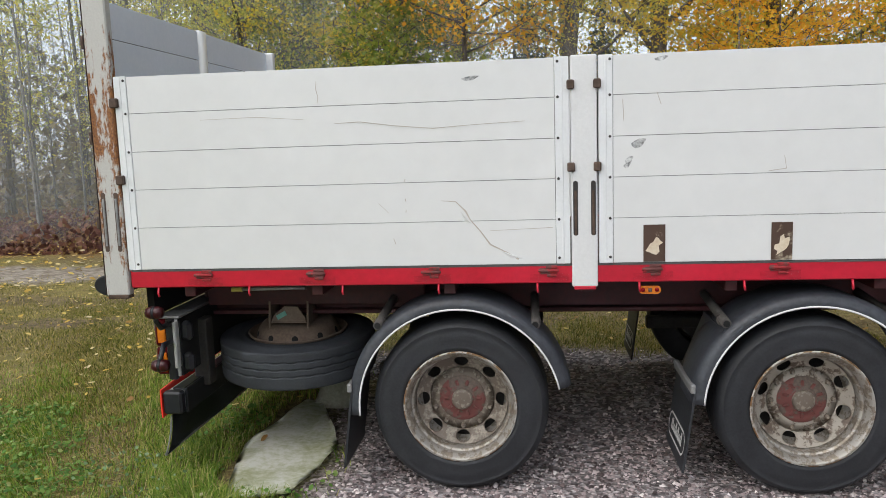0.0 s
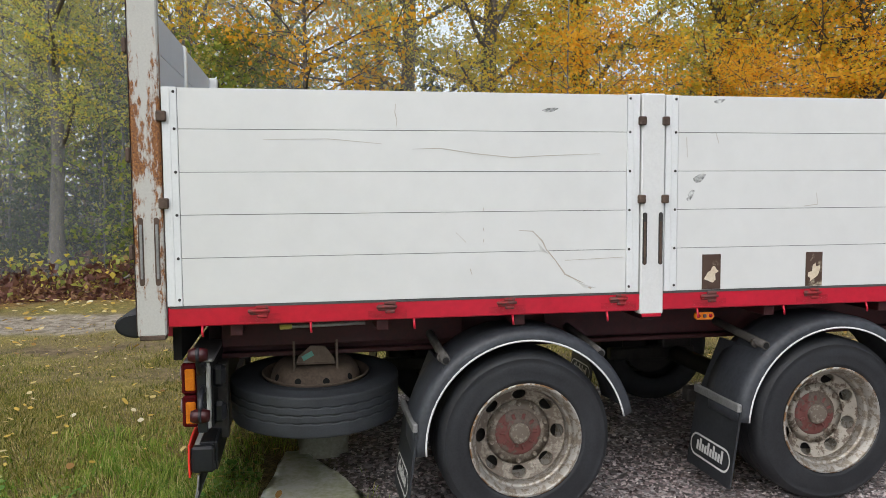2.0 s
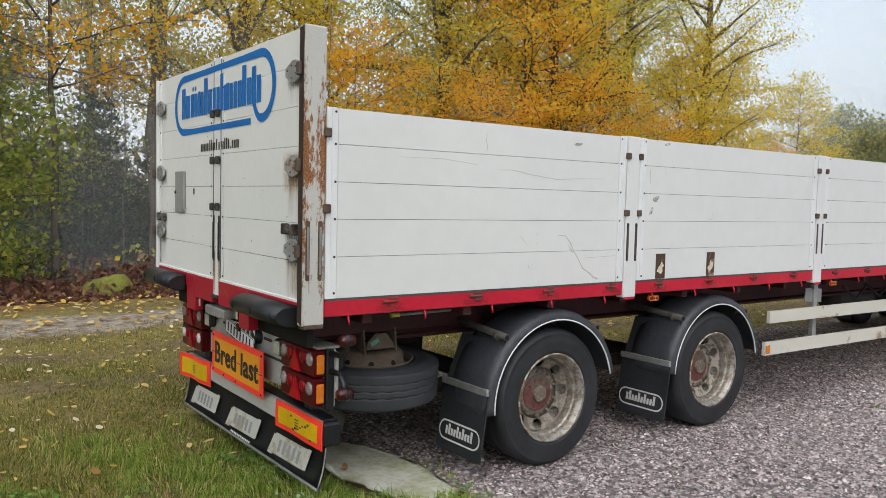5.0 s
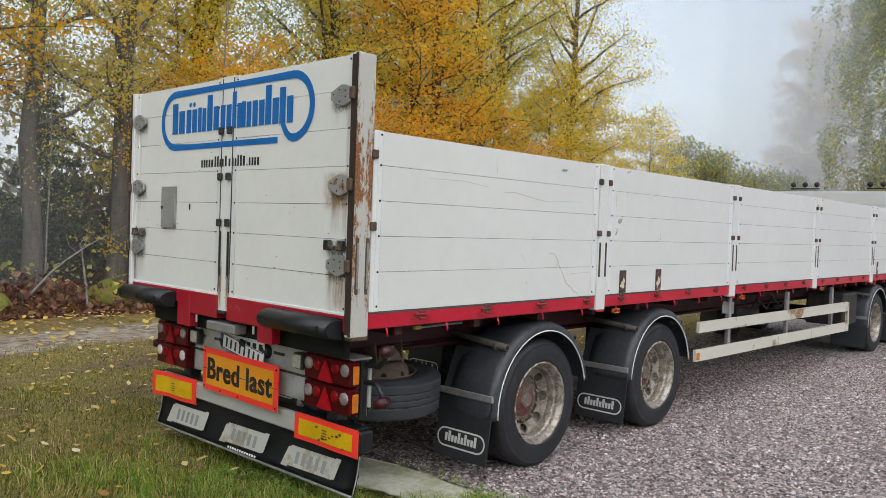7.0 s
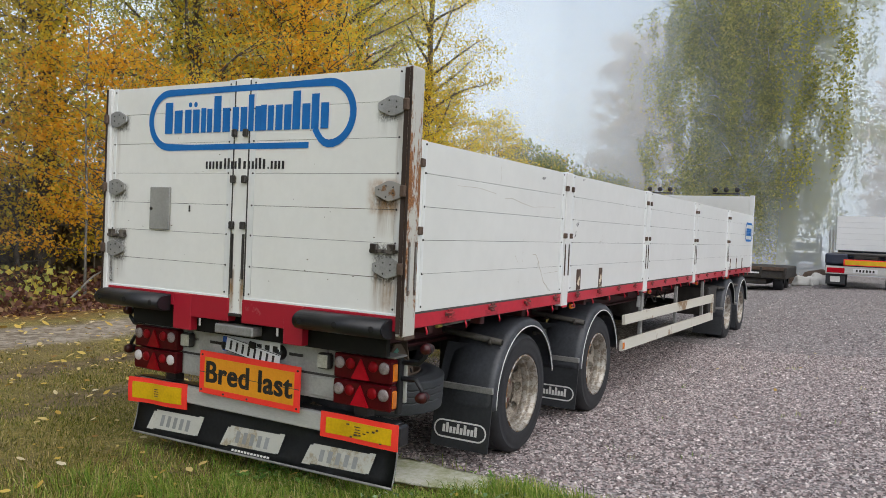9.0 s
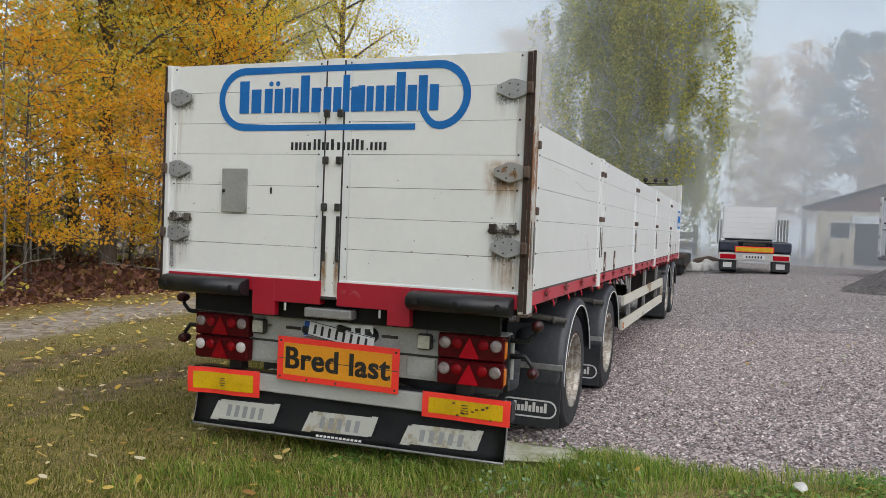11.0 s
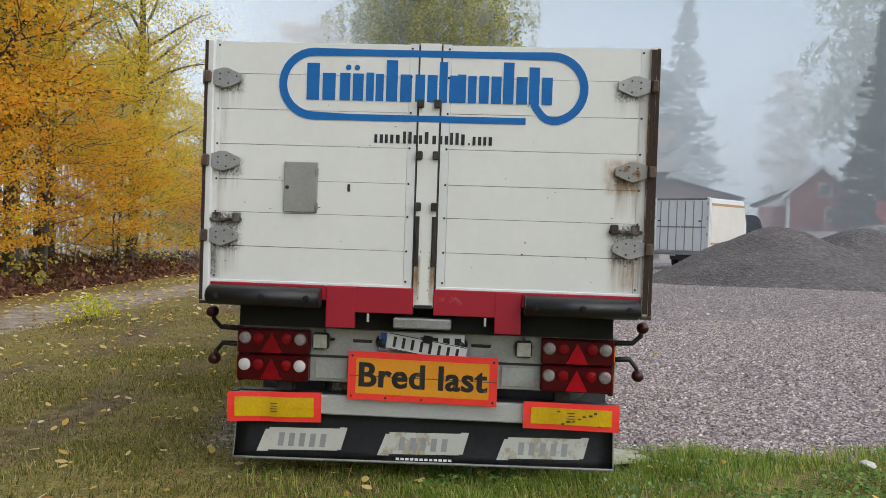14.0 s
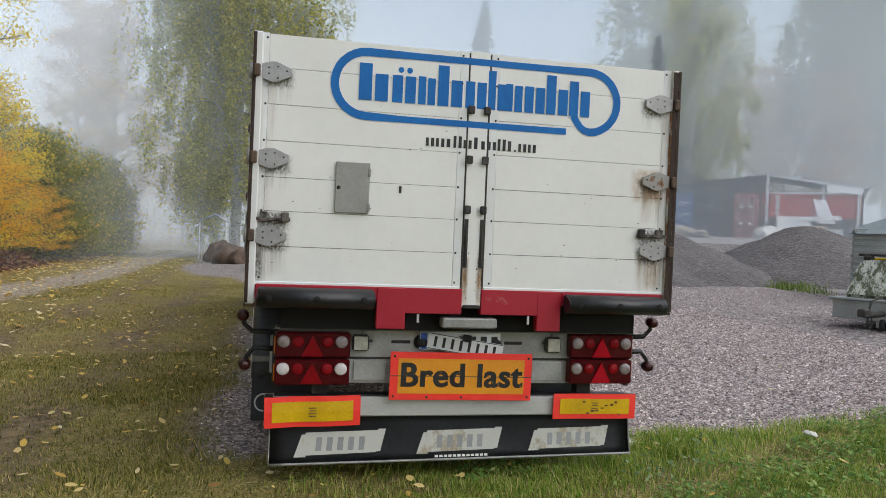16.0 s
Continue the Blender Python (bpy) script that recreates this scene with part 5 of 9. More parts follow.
DOOR_SEAMS = [1.248, 1.454, 1.656, 1.850, 2.058, 2.265, 2.474, 2.664]
for y0, y1, hinge_side in ((5.300, 6.52, 1), (3.965, 5.155, -1)):
    door = part("rear_door", newbox(REAR + 0.01, REAR + 0.04, y0 + 0.004, y1 - 0.004, DOOR_SEAMS[0], DOOR_SEAMS[-1] - 0.003), GROOVE, trailer)
    for z0, z1 in zip(DOOR_SEAMS[:-1:2], DOOR_SEAMS[1::2] + [DOOR_SEAMS[-1]]):
        part("inner_skin", newbox(REAR + 0.041, REAR + 0.046, y0 + 0.004, y1 - 0.004, z0 + 0.002, z1 - 0.002, bevel=0.001), INNER, door)
    for z0, z1 in zip(DOOR_SEAMS[1:-1:2], DOOR_SEAMS[2::2]):
        part("inner_skin", newbox(REAR + 0.041, REAR + 0.046, y0 + 0.004, y1 - 0.004, z0 + 0.002, z1 - 0.002, bevel=0.001), INNER, door)
    for z0, z1 in zip(DOOR_SEAMS, DOOR_SEAMS[1:]):
        stained_plank("plank", REAR, REAR + 0.03, y0 + 0.051, y1 - 0.051, z0 + 0.002, z1 - 0.002, WHITE2, door)
    for a, b in ((y0, y0 + 0.048), (y1 - 0.048, y1)):
        stained_plank("end_profile", REAR - 0.0016, REAR + 0.035, a, b, DOOR_SEAMS[0] - 0.004, DOOR_SEAMS[-1] + 0.003, STRIP2, door)
        for z in DOOR_SEAMS[1:-1] + [1.275, 2.64]:
            shared("screw", screw_me, door, Matrix.Translation((REAR - 0.001, b - 0.012 if a == y0 else a + 0.012, z)))
    part("bottom_profile", newbox(REAR - 0.008, REAR + 0.03, y0, y1, 1.232, 1.252, bevel=0.003), STRIP, door)
    # hinges on the outer edge
    ye = y1 if hinge_side > 0 else y0
    for z in (2.445, 1.955, 1.512):
        s = hinge_side
        bm = prism(bmesh.new(), [(REAR - 0.008, ye + s * 0.042, z + 0.026), (REAR - 0.008, ye - s * 0.06, z + 0.058), (REAR - 0.008, ye - s * 0.095, z + 0.058), (REAR - 0.008, ye - s * 0.178, z + 0.022),
                                 (REAR - 0.008, ye - s * 0.178, z - 0.022), (REAR - 0.008, ye - s * 0.09, z - 0.060), (REAR - 0.008, ye - s * 0.065, z - 0.060), (REAR - 0.008, ye + s * 0.042, z - 0.022)], (-0.016, 0, 0))
        bmesh.ops.bevel(bm, geom=list(bm.edges), offset=0.003, segments=1, affect="EDGES")
        tube(bm, [(REAR - 0.012, ye + s * 0.042, z - 0.042), (REAR - 0.012, ye + s * 0.042, z + 0.042)], 0.015, 8)
        h = part("door_hinge", bm, ZINC if not (s < 0 and abs(z - 1.955) < 0.01) else worn("rusty_hinge", (0.30, 0.29, 0.27), (0.25, 0.12, 0.04), 0.5, scale=14), door, "zinc-plated hinge plate with rivets")
        for dy, dz in ((-0.05, 0.022), (-0.10, 0.03), (-0.15, 0.008), (-0.10, -0.034), (-0.05, -0.012)):
            part("rivet", lathe(bmesh.new(), [(0.0055, 0), (0.004, -0.003), (0, -0.004)], 8, m=Matrix.Translation((REAR - 0.024, ye + s * dy, z + dz)) @ Matrix.Rotation(radians(-90), 4, "Z")), DARKIRON, h)
    # bolt beside the lowest hinge
    zb = 1.622
    s = hinge_side
    bm = newbox(REAR - 0.03, REAR - 0.004, min(ye - s * 0.01, ye - s * 0.20), max(ye - s * 0.01, ye - s * 0.20), zb - 0.024, zb - 0.004, bevel=0.004)
    for a in (0.05, 0.17):
        box(bm, REAR - 0.036, REAR - 0.004, ye - s * a - 0.022, ye - s * a + 0.022, zb - 0.03, zb + 0.028, bevel=0.005)
    part("door_bolt", bm, worn("grimy_bolt", (0.12, 0.105, 0.09), (0.028, 0.02, 0.015), 0.48, scale=24), door)

    rng_speck = random.Random(7 if hinge_side > 0 else 9)
    for k in range(16):
        y, z = rng_speck.uniform(y0 + 0.08, y1 - 0.08), rng_speck.uniform(1.30, 2.62)
        w, h = rng_speck.uniform(0.0015, 0.007), rng_speck.uniform(0.001, 0.003)
        part("paint_chip", newbox(REAR - 0.0016, REAR - 0.0006, y - w, y + w, z - h, z + h, bevel=0.0004), BROWNIRON, door)

# rust edge and hinge knuckles of the corner posts, seen from behind
for y0, y1, s in ((3.909, 3.962, 1), (6.508, 6.561, -1)):
    part("rust_edge", newbox(-2.3385, -2.3352, y0 if s > 0 else y1 - 0.02, y0 + 0.02 if s > 0 else y1, 1.13, 2.662, bevel=0.001), RUSTEDGE, trailer)
    for z in (2.445, 1.955, 1.512):
        part("hinge_knuckle", newbox(-2.362, -2.339, y0 + 0.008, y1 - 0.006, z - 0.035, z + 0.035, bevel=0.007), BROWNIRON, trailer)

# centre post with latches
centre = stained_plank("centre_post", REAR - 0.0026, REAR + 0.05, 5.169, 5.287, 1.129, 2.671, WHITE2, trailer)
part("foot_cap", newbox(REAR - 0.022, REAR, 5.172, 5.28, 1.122, 1.142, bevel=0.004), DARKIRON, centre)
for y in (5.178, 5.276):
    for z in (2.318, 2.018, 1.718):
        part("hook_block", newbox(REAR - 0.032, REAR - 0.008, y - 0.02, y + 0.02, z - 0.025, z + 0.025, bevel=0.006), DARKIRON, centre)
    part("latch_slot", newbox(REAR - 0.0095, REAR - 0.006, y - 0.0125, y + 0.0125, 1.368, 1.662, bevel=0.006), DARKIRON, centre)
    part("latch_bar", newbox(REAR - 0.015, REAR - 0.009, y - 0.0045, y + 0.0045, 1.38, 1.62, bevel=0.002), DARKIRON, centre)
    # dark strip filling the gap between door and post
    part("dark_gap_strip", newbox(REAR - 0.003, REAR + 0.03, y + (0.014 if y > 5.2 else -0.021), y + (0.022 if y > 5.2 else -0.012), 1.26, 2.66), DARKIRON, centre)
chip = random.Random(41)
for k in range(14):
    y = chip.choice((5.197, 5.256)) + chip.uniform(-0.008, 0.008)
    z = chip.uniform(1.16, 1.46)
    part("paint_chip", newbox(REAR - 0.0036, REAR - 0.0027, y - chip.uniform(0.001, 0.003), y + chip.uniform(0.001, 0.003), z - chip.uniform(0.001, 0.010), z + 0.002, bevel=0.0008), BROWNIRON, centre)

part("post_back", newbox(-2.3376, -2.3352, 3.931, 3.9605, 1.14, 2.655, bevel=0.0006), RUSTEDGE, trailer)

# the blue mark: an open pill-shaped band and plain upright bars
mark = bmesh.new()
zb_, zt_, r_ = 2.236, 2.610, 0.187
zc_ = (zb_ + zt_) / 2
pts = [(REAR, y, zb_ - 0.004) for y in (4.665, 4.9, 5.3, 5.7)]
pts += [(REAR, 5.91 + r_ * math.sin(a), zc_ - r_ * math.cos(a)) for a in np.radians(np.arange(0, 181, 12.0))]
pts += [(REAR, y, zt_) for y in (5.6, 5.2, 4.8)]
pts += [(REAR, 4.52 - r_ * math.sin(a), zc_ + r_ * math.cos(a)) for a in np.radians(np.arange(0, 169, 12.0))]
pts += [(REAR, 4.512, 2.238), (REAR, 4.545, 2.246), (REAR, 4.575, 2.268), (REAR, 4.60, 2.30), (REAR, 4.622, 2.335)]
ribbon(mark, pts, [0.038] * 4 + [0.048] * 16 + [0.04] * 3 + [0.048] * 15 + [0.047, 0.045, 0.043, 0.043, 0.043], (-1, 0, 0), 0.0036)
part("painted_band", mark, BLUE, trailer, "blue painted pill-shaped band")
glyphs = [(5.945, 0.165, 0.215), (5.755, 0.135, 0.16), (5.605, 0.10, 0.165), (5.49, 0.145, 0.24), (5.325, 0.125, 0.16), (5.19, 0.105, 0.235), (5.085, 0.105, 0.165), (4.965, 0.125, 0.16), (4.83, 0.135, 0.24), (4.685, 0.13, 0.215)]
for y, w, hgt in glyphs:
    y, w, z0, low = 5.955 - 1.035 * (5.945 - y), 1.035 * w, 2.330, 0.158
    for u0, u1, up in ((0.0, 0.44, max(hgt, low)), (0.55, 1.0, low)):
        part("painted_block", newbox(REAR - 0.0050, REAR - 0.0040, y - u1 * w, y - u0 * w, z0, z0 + up, bevel=0.0004), BLUE, trailer)
for y in (5.71, 5.658):
    part("painted_block", lathe(bmesh.new(), [(0.017, -0.0005), (0.0, -0.001)], 14, m=Matrix.Translation((REAR - 0.0034, y, 2.522)) @ Matrix.Rotation(radians(-90), 4, "Z")), BLUE, trailer)
# row of small black bars under it
y = 5.545
for k, (w, hgt) in enumerate([(0.045, 0.05), (0.045, 0.05), (0.03, 0.05), (0.045, 0.07), (0.045, 0.05), (0.03, 0.07), (0.03, 0.05), (0.045, 0.05), (0.045, 0.07), (0.028, 0.062), (0.014, 0.012), (0.045, 0.05), (0.045, 0.05)]):
    for u0, u1 in (((0, 0.34), (0.62, 1.0)) if w > 0.04 else ((0.1, 0.75),)):
        part("small_block", newbox(REAR - 0.0036, REAR - 0.0028, y - u1 * 1.12 * w, y - u0 * 1.12 * w, 2.086, 2.086 + hgt), INK, trailer)
    y -= w * 1.12 + 0.0115

# hatch, keyhole
hatch = part("hatch", newbox(REAR - 0.018, REAR - 0.001, 5.872, 6.072, 1.664, 1.960, bevel=0.004), HATCH, trailer, "small grey hatch with a lock and two hinges")
for z in (1.70, 1.905):
    part("hatch_hinge", newbox(REAR - 0.024, REAR - 0.014, 5.866, 5.884, z - 0.022, z + 0.022, bevel=0.003), STEEL, hatch)
part("hatch_lock", lathe(bmesh.new(), [(0.012, 0), (0.01, -0.008), (0, -0.01)], 12, m=Matrix.Translation((REAR - 0.018, 6.052, 1.81)) @ Matrix.Rotation(radians(-90), 4, "Z")), DARKIRON, hatch)
part("key_plate", newbox(REAR - 0.006, REAR - 0.001, 5.680, 5.696, 1.795, 1.838, bevel=0.003), DARKIRON, trailer)

# ---- red rear sill and rubber buffers ----
for y0, y1, z0 in ((3.97, 4.65, 1.15), (4.652, 5.166, 1.085), (5.286, 5.802, 1.085), (5.804, 6.50, 1.15)):
    part("rear_sill", newbox(REAR - 0.012, REAR + 0.06, y0, y1, z0, 1.238, bevel=0.003), REDWORN, trailer, "red rear sill with scuffed paint")
for y0, y1 in ((5.63, 5.802), (4.652, 4.806)):
    part("sill_bracket", newbox(REAR - 0.0145, REAR + 0.05, y0, y1, 0.99, 1.234, bevel=0.004), REDWORN, trailer)
for y0, y1 in ((5.825, 6.49), (3.985, 4.638)):
    prof = [(REAR - 0.012, 1.106)] + [(REAR - 0.05 - 0.09 * math.cos(a), 1.164 + 0.058 * math.sin(a)) for a in [radians(-90 + 15 * k) for k in range(13)]] + [(REAR - 0.012, 1.222)]
    bm = prism(bmesh.new(), [(x, y0, z) for x, z in prof], (0, y1 - y0, 0))
    for f in bm.faces:
        f.smooth = len(f.verts) == 4
    bmesh.ops.bevel(bm, geom=[e for e in bm.edges if len({round(v.co.y, 3) for v in e.verts}) == 1], offset=0.008, segments=2, affect="EDGES")
    for hole in (0.1, 0.5, 0.9):
        yh = y0 + hole * (y1 - y0)
        part("bolt_hole", lathe(bmesh.new(), [(0.02, 0.0), (0.017, -0.002), (0.0, -0.002)], 14, m=Matrix.Translation((REAR - 0.141, yh, 1.166)) @ Matrix.Rotation(radians(-90), 4, "Z")), VOID, trailer)
    part("rubber_buffer", bm, BLACK, trailer, "black rubber dock buffer")
# black box added to paint the shade in the opening under the sill
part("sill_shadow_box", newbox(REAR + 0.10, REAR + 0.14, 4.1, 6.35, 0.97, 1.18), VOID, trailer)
part("rear_latch", newbox(REAR - 0.02, REAR + 0.08, 5.06, 5.40, 1.0, 1.062, bevel=0.008), STEEL, trailer)
for y in (5.55, 4.86):
    part("drip_pin", newbox(REAR - 0.01, REAR, y - 0.007, y + 0.007, 1.03, 1.08, bevel=0.002), ALU, trailer)

# ---- lamp beam, lamps, plates ----
XB = -2.10
beam = part("lamp_beam", newbox(XB, XB + 0.06, 4.08, 6.37, 0.625, 0.955, bevel=0.005), PANELGREY, trailer)
part("beam_lip", newbox(XB - 0.06, XB + 0.08, 4.07, 6.38, 0.958, 0.972, bevel=0.004), STEEL, beam)
# thin dark strip painting a shadow line across the panel
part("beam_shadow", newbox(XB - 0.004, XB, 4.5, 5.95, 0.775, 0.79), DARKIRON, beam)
for y0, y1 in ((5.70, 5.90), (4.55, 4.75)):
    part("beam_cover", newbox(XB - 0.012, XB, y0, y1, 0.645, 0.765, bevel=0.003), PANELGREY, beam)


def lamp_unit(y0, y1, z0, z1, parent, bright, outer, clear):
    """A rear lamp cluster with four round lenses and a reflector triangle."""
    bm = newbox(XB - 0.075, XB - 0.002, y0, y1, z0, z1, bevel=0.01)
    unit = part("rear_lamp", bm, LENSRED, parent, "dark red rear lamp cluster")
    w = y1 - y0
    zc = (z0 + z1) / 2
    for f, mat_, r in ((0.12, clear, 0.034), (0.31, LENSMID, 0.031), (0.70, LENSMID, 0.031), (0.89, clear, 0.034)):
        part("round_lens", lathe(bmesh.new(), [(r + 0.004, 0.0), (r + 0.002, -0.008), (r * 0.7, -0.012), (0, -0.014)], 20, m=Matrix.Translation((XB - 0.075, y0 + f * w, zc + 0.02)) @ Matrix.Rotation(radians(-90), 4, "Z")), mat_, unit)
    yt = y0 + 0.51 * w
    bm = prism(bmesh.new(), [(XB - 0.076, yt - 0.066, z0 + 0.010), (XB - 0.076, yt + 0.066, z0 + 0.010), (XB - 0.076, yt, z1 - 0.018)], (-0.012, 0, 0))
    part("reflector_triangle", bm, bright, unit)
    side = y0 - 0.001 if outer < 0 else y1 + 0.001
    part("side_lens", newbox(XB - 0.058, XB - 0.010, side - 0.006, side + 0.006, z0 + 0.018, z1 - 0.028, bevel=0.006), AMBER, unit)
    return unit


# lower left lenses and right triangles get brighter colours in place of reflected light
for z0, z1 in ((0.792, 0.945), (0.628, 0.782)):
    lamp_unit(5.93, 6.375, z0, z1, beam, LENSMID, 1, LENSCLEAR if z0 > 0.7 else LENSWHITE)
    lamp_unit(4.08, 4.515, z0 + 0.008, z1 + 0.01, beam, LENSBRIGHT, -1, LENSCLEAR)
for ye, y2 in ((6.375, 1), (4.08, -1)):
    part("lamp_bracket", newbox(XB + 0.045, XB + 0.064, ye - 0.02 if y2 > 0 else ye - 0.03, ye + 0.03 if y2 > 0 else ye + 0.02, 0.68, 0.94, bevel=0.004), PANELGREY, beam)
    part("lamp_housing", newbox(XB - 0.003, XB + 0.046, ye - 0.02 if y2 > 0 else ye - 0.014, ye + 0.014 if y2 > 0 else ye + 0.02, 0.61, 0.957, bevel=0.006), BLACK, beam)
    for z in (0.88, 0.70):
        part("lamp_back", newbox(XB + 0.066, XB + 0.13, ye - y2 * 0.04 - 0.03, ye - y2 * 0.04 + 0.03, z - 0.055, z + 0.055, bevel=0.02), BLACK, beam)
# marker lamps on rubber arms
for s, ye in ((1, 6.38), (-1, 4.09)):
    for za, zb, L in ((0.93, 1.03, 0.19), (0.83, 0.735, 0.17)):
        arm = tube(bmesh.new(), [(XB + 0.03, ye - s * 0.02, za), (XB + 0.03, ye + s * L * 0.7, za + 0.005), (XB + 0.03, ye + s * L * 0.95, (za + zb) / 2), (XB + 0.03, ye + s * L, zb)], [0.018, 0.016, 0.014, 0.014], 8)
        stalk = part("lamp_arm", arm, BLACK, beam)
        part("marker_ball", lathe(bmesh.new(), [(0.0, -0.045), (0.026, -0.043), (0.034, -0.02), (0.034, 0.02), (0.026, 0.043), (0.0, 0.045)], 18, m=Matrix.Translation((XB + 0.03, ye + s * L, zb)) @ Matrix.Rotation(radians(90), 4, "Z")), DARKLENS, stalk)
        part("marker_band", lathe(bmesh.new(), [(0.030, -0.008), (0.036, -0.008), (0.036, 0.008), (0.030, 0.008)], 18, m=Matrix.Translation((XB + 0.03, ye + s * L, zb)) @ Matrix.Rotation(radians(90), 4, "Z")), BLACK, stalk)
# work lamps
for y in (5.865, 4.62):
    wl_ = part("work_lamp", newbox(XB - 0.055, XB, y - 0.05, y + 0.05, 0.83, 0.93, bevel=0.012), DARKIRON, beam)
    part("lamp_glass", newbox(XB - 0.06, XB - 0.054, y - 0.042, y + 0.042, 0.838, 0.922, bevel=0.004), LENSWORK, wl_)
for y, s in ((5.61, 1), (4.88, -1)):
    part("vent_slot", newbox(XB - 0.006, XB, y - 0.06, y + 0.06, 0.875, 0.895, bevel=0.003), DARKIRON, beam)
    part("plate_lamp", lathe(bmesh.new(), [(0.05, 0), (0.045, -0.03), (0.03, -0.05), (0, -0.055)], 18, m=Matrix.Translation((XB - 0.002, y - s * 0.13, 0.885)) @ Matrix.Rotation(radians(-90), 4, "Z")), BLACK, beam)
# number plate, with a tilted plate hung over it; the characters are plain bars
plate = part("number_plate", newbox(XB - 0.05, XB - 0.045, 4.98, 5.50, 0.845, 0.955, bevel=0.002), PLATE, beam)
part("plate_band", newbox(XB - 0.0525, XB - 0.0502, 5.455, 5.495, 0.85, 0.95), PLATEBLUE, plate)
for k in range(6):
    part("plate_bar", newbox(XB - 0.0525, XB - 0.0502, 5.0 + 0.07 * k, 5.04 + 0.07 * k, 0.868, 0.93), INK, plate)
tilt = Matrix.Translation((XB - 0.062, 5.21, 0.868)) @ Matrix.Rotation(radians(9), 4, "X")
plate2 = part("hanging_plate", newbox(-0.003, 0.003, -0.245, 0.245, -0.05, 0.05, bevel=0.002, m=tilt), PLATE, beam, "white plate with plain dark bars, hanging askew")
part("plate_rim", newbox(-0.0045, -0.0032, -0.24, 0.24, 0.044, 0.048, m=tilt), INK, plate2)
part("plate_rim", newbox(-0.0045, -0.0032, -0.24, 0.24, -0.048, -0.044, m=tilt), INK, plate2)
for k in range(8):
    part("plate_bar", newbox(-0.0048, -0.0033, 0.205 - 0.055 * k - 0.018, 0.205 - 0.055 * k, -0.032, 0.032, m=tilt), INK, plate2)
part("plate_clip", newbox(-0.02, 0.0, -0.03, 0.03, 0.03, 0.075, bevel=0.006, m=tilt), BLACK, plate2)

# ---- the orange sign: two hinged halves with a bright red border ----
tilt_s = Matrix.Translation((XB - 0.075, 5.228, 0.682)) @ Matrix.Rotation(radians(0.6), 4, "X")
sign = part("warning_sign", newbox(-0.004, 0.004, -0.455, 0.455, -0.148, 0.148, bevel=0.002, m=tilt_s), FLUO, trailer, "orange folding warning sign with red border reading Bred last")
part("sign_field", newbox(-0.0062, -0.0042, -0.405, 0.405, -0.108, -0.0025, m=tilt_s), ORANGE, sign)
part("sign_field", newbox(-0.0062, -0.0042, -0.405, 0.405, 0.0025, 0.108, m=tilt_s), ORANGE, sign)
part("sign_seam", newbox(-0.0056, -0.0042, -0.45, 0.45, -0.0025, 0.0025, m=tilt_s), GROOVE, sign)
for y, z in ((-0.43, 0.12), (0.43, 0.12), (-0.43, -0.125), (0.43, -0.125), (0.0, -0.13), (0.22, -0.13)):
    part("sign_bolt", lathe(bmesh.new(), [(0.008, 0), (0.006, -0.005), (0, -0.006)], 8, m=tilt_s @ Matrix.Translation((-0.004, y, z)) @ Matrix.Rotation(radians(-90), 4, "Z")), DARKIRON, sign)


def lettering(text, size, m, material, parent, thick=0.0, spread=1.0, squeeze=1.0):
    """Built-in lettering turned into a mesh and laid at the pose m (x to the right, y up)."""
    cu = bpy.data.curves.new("lettering", "FONT")
    cu.body, cu.size, cu.offset, cu.space_character = text, size, thick, spread
    cu.align_x, cu.align_y = "CENTER", "CENTER"
    tmp = new("lettering", cu)
    dg = bpy.context.evaluated_depsgraph_get()
    me = bpy.data.meshes.new_from_object(tmp.evaluated_get(dg))
    bpy.data.objects.remove(tmp)
    me.transform(m @ Matrix.Diagonal((squeeze, 1, 1, 1)))
    me.materials.clear()
    whole = bmesh.new()
    whole.from_mesh(me)
    left = set(whole.faces)
    while left:
        isle, todo = set(), [next(iter(left))]
        while todo:
            f = todo.pop()
            if f in left:
                left.discard(f)
                isle.add(f)
                todo += [g for v in f.verts for g in v.link_faces if g in left]
        bm = bmesh.new()
        made = {}
        for f in isle:
            bm.faces.new([made.setdefault(v, None) or made.update({v: bm.verts.new(v.co)}) or made[v] for v in f.verts])
        part("letter", bm, material, parent)
    whole.free()
    bpy.data.meshes.remove(me)


to_rear = Matrix(((0, 0, -1, 0), (-1, 0, 0, 0), (0, 1, 0, 0), (0, 0, 0, 1)))
WORNINK = worn("worn_black_film", (0.016, 0.016, 0.017), (0.40, 0.20, 0.03), amount=0.60, scale=34, rough=0.55)
lettering("Bred last", 0.205, tilt_s @ Matrix.Translation((-0.0075, 0, 0.0)) @ to_rear, WORNINK, sign, thick=0.0042, spread=1.06, squeeze=1.0)
lettering("Bred last", 0.205, tilt_s @ Matrix.Translation((-0.0083, 0.006, 0.0)) @ to_rear, WORNINK, sign, thick=0.0042, spread=1.06, squeeze=1.0)

# ---- under-run bar, marker boards and spray flap ----
part("underrun_bar", newbox(XB - 0.03, XB + 0.07, 4.08, 6.38, 0.425, 0.545, bevel=0.008), ALU, trailer, "silver aluminium under-run bar")
part("bar_back", newbox(XB + 0.068, XB + 0.085, 4.09, 6.37, 0.415, 0.555, bevel=0.004), BLACK, trailer)
part("bar_top", newbox(XB + 0.0, XB + 0.07, 4.09, 6.37, 0.5455, 0.556, bevel=0.003), BLACK, trailer)
# black sheet that darkens the rear face of the lamp beam
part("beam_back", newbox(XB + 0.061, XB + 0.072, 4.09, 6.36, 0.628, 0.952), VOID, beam)
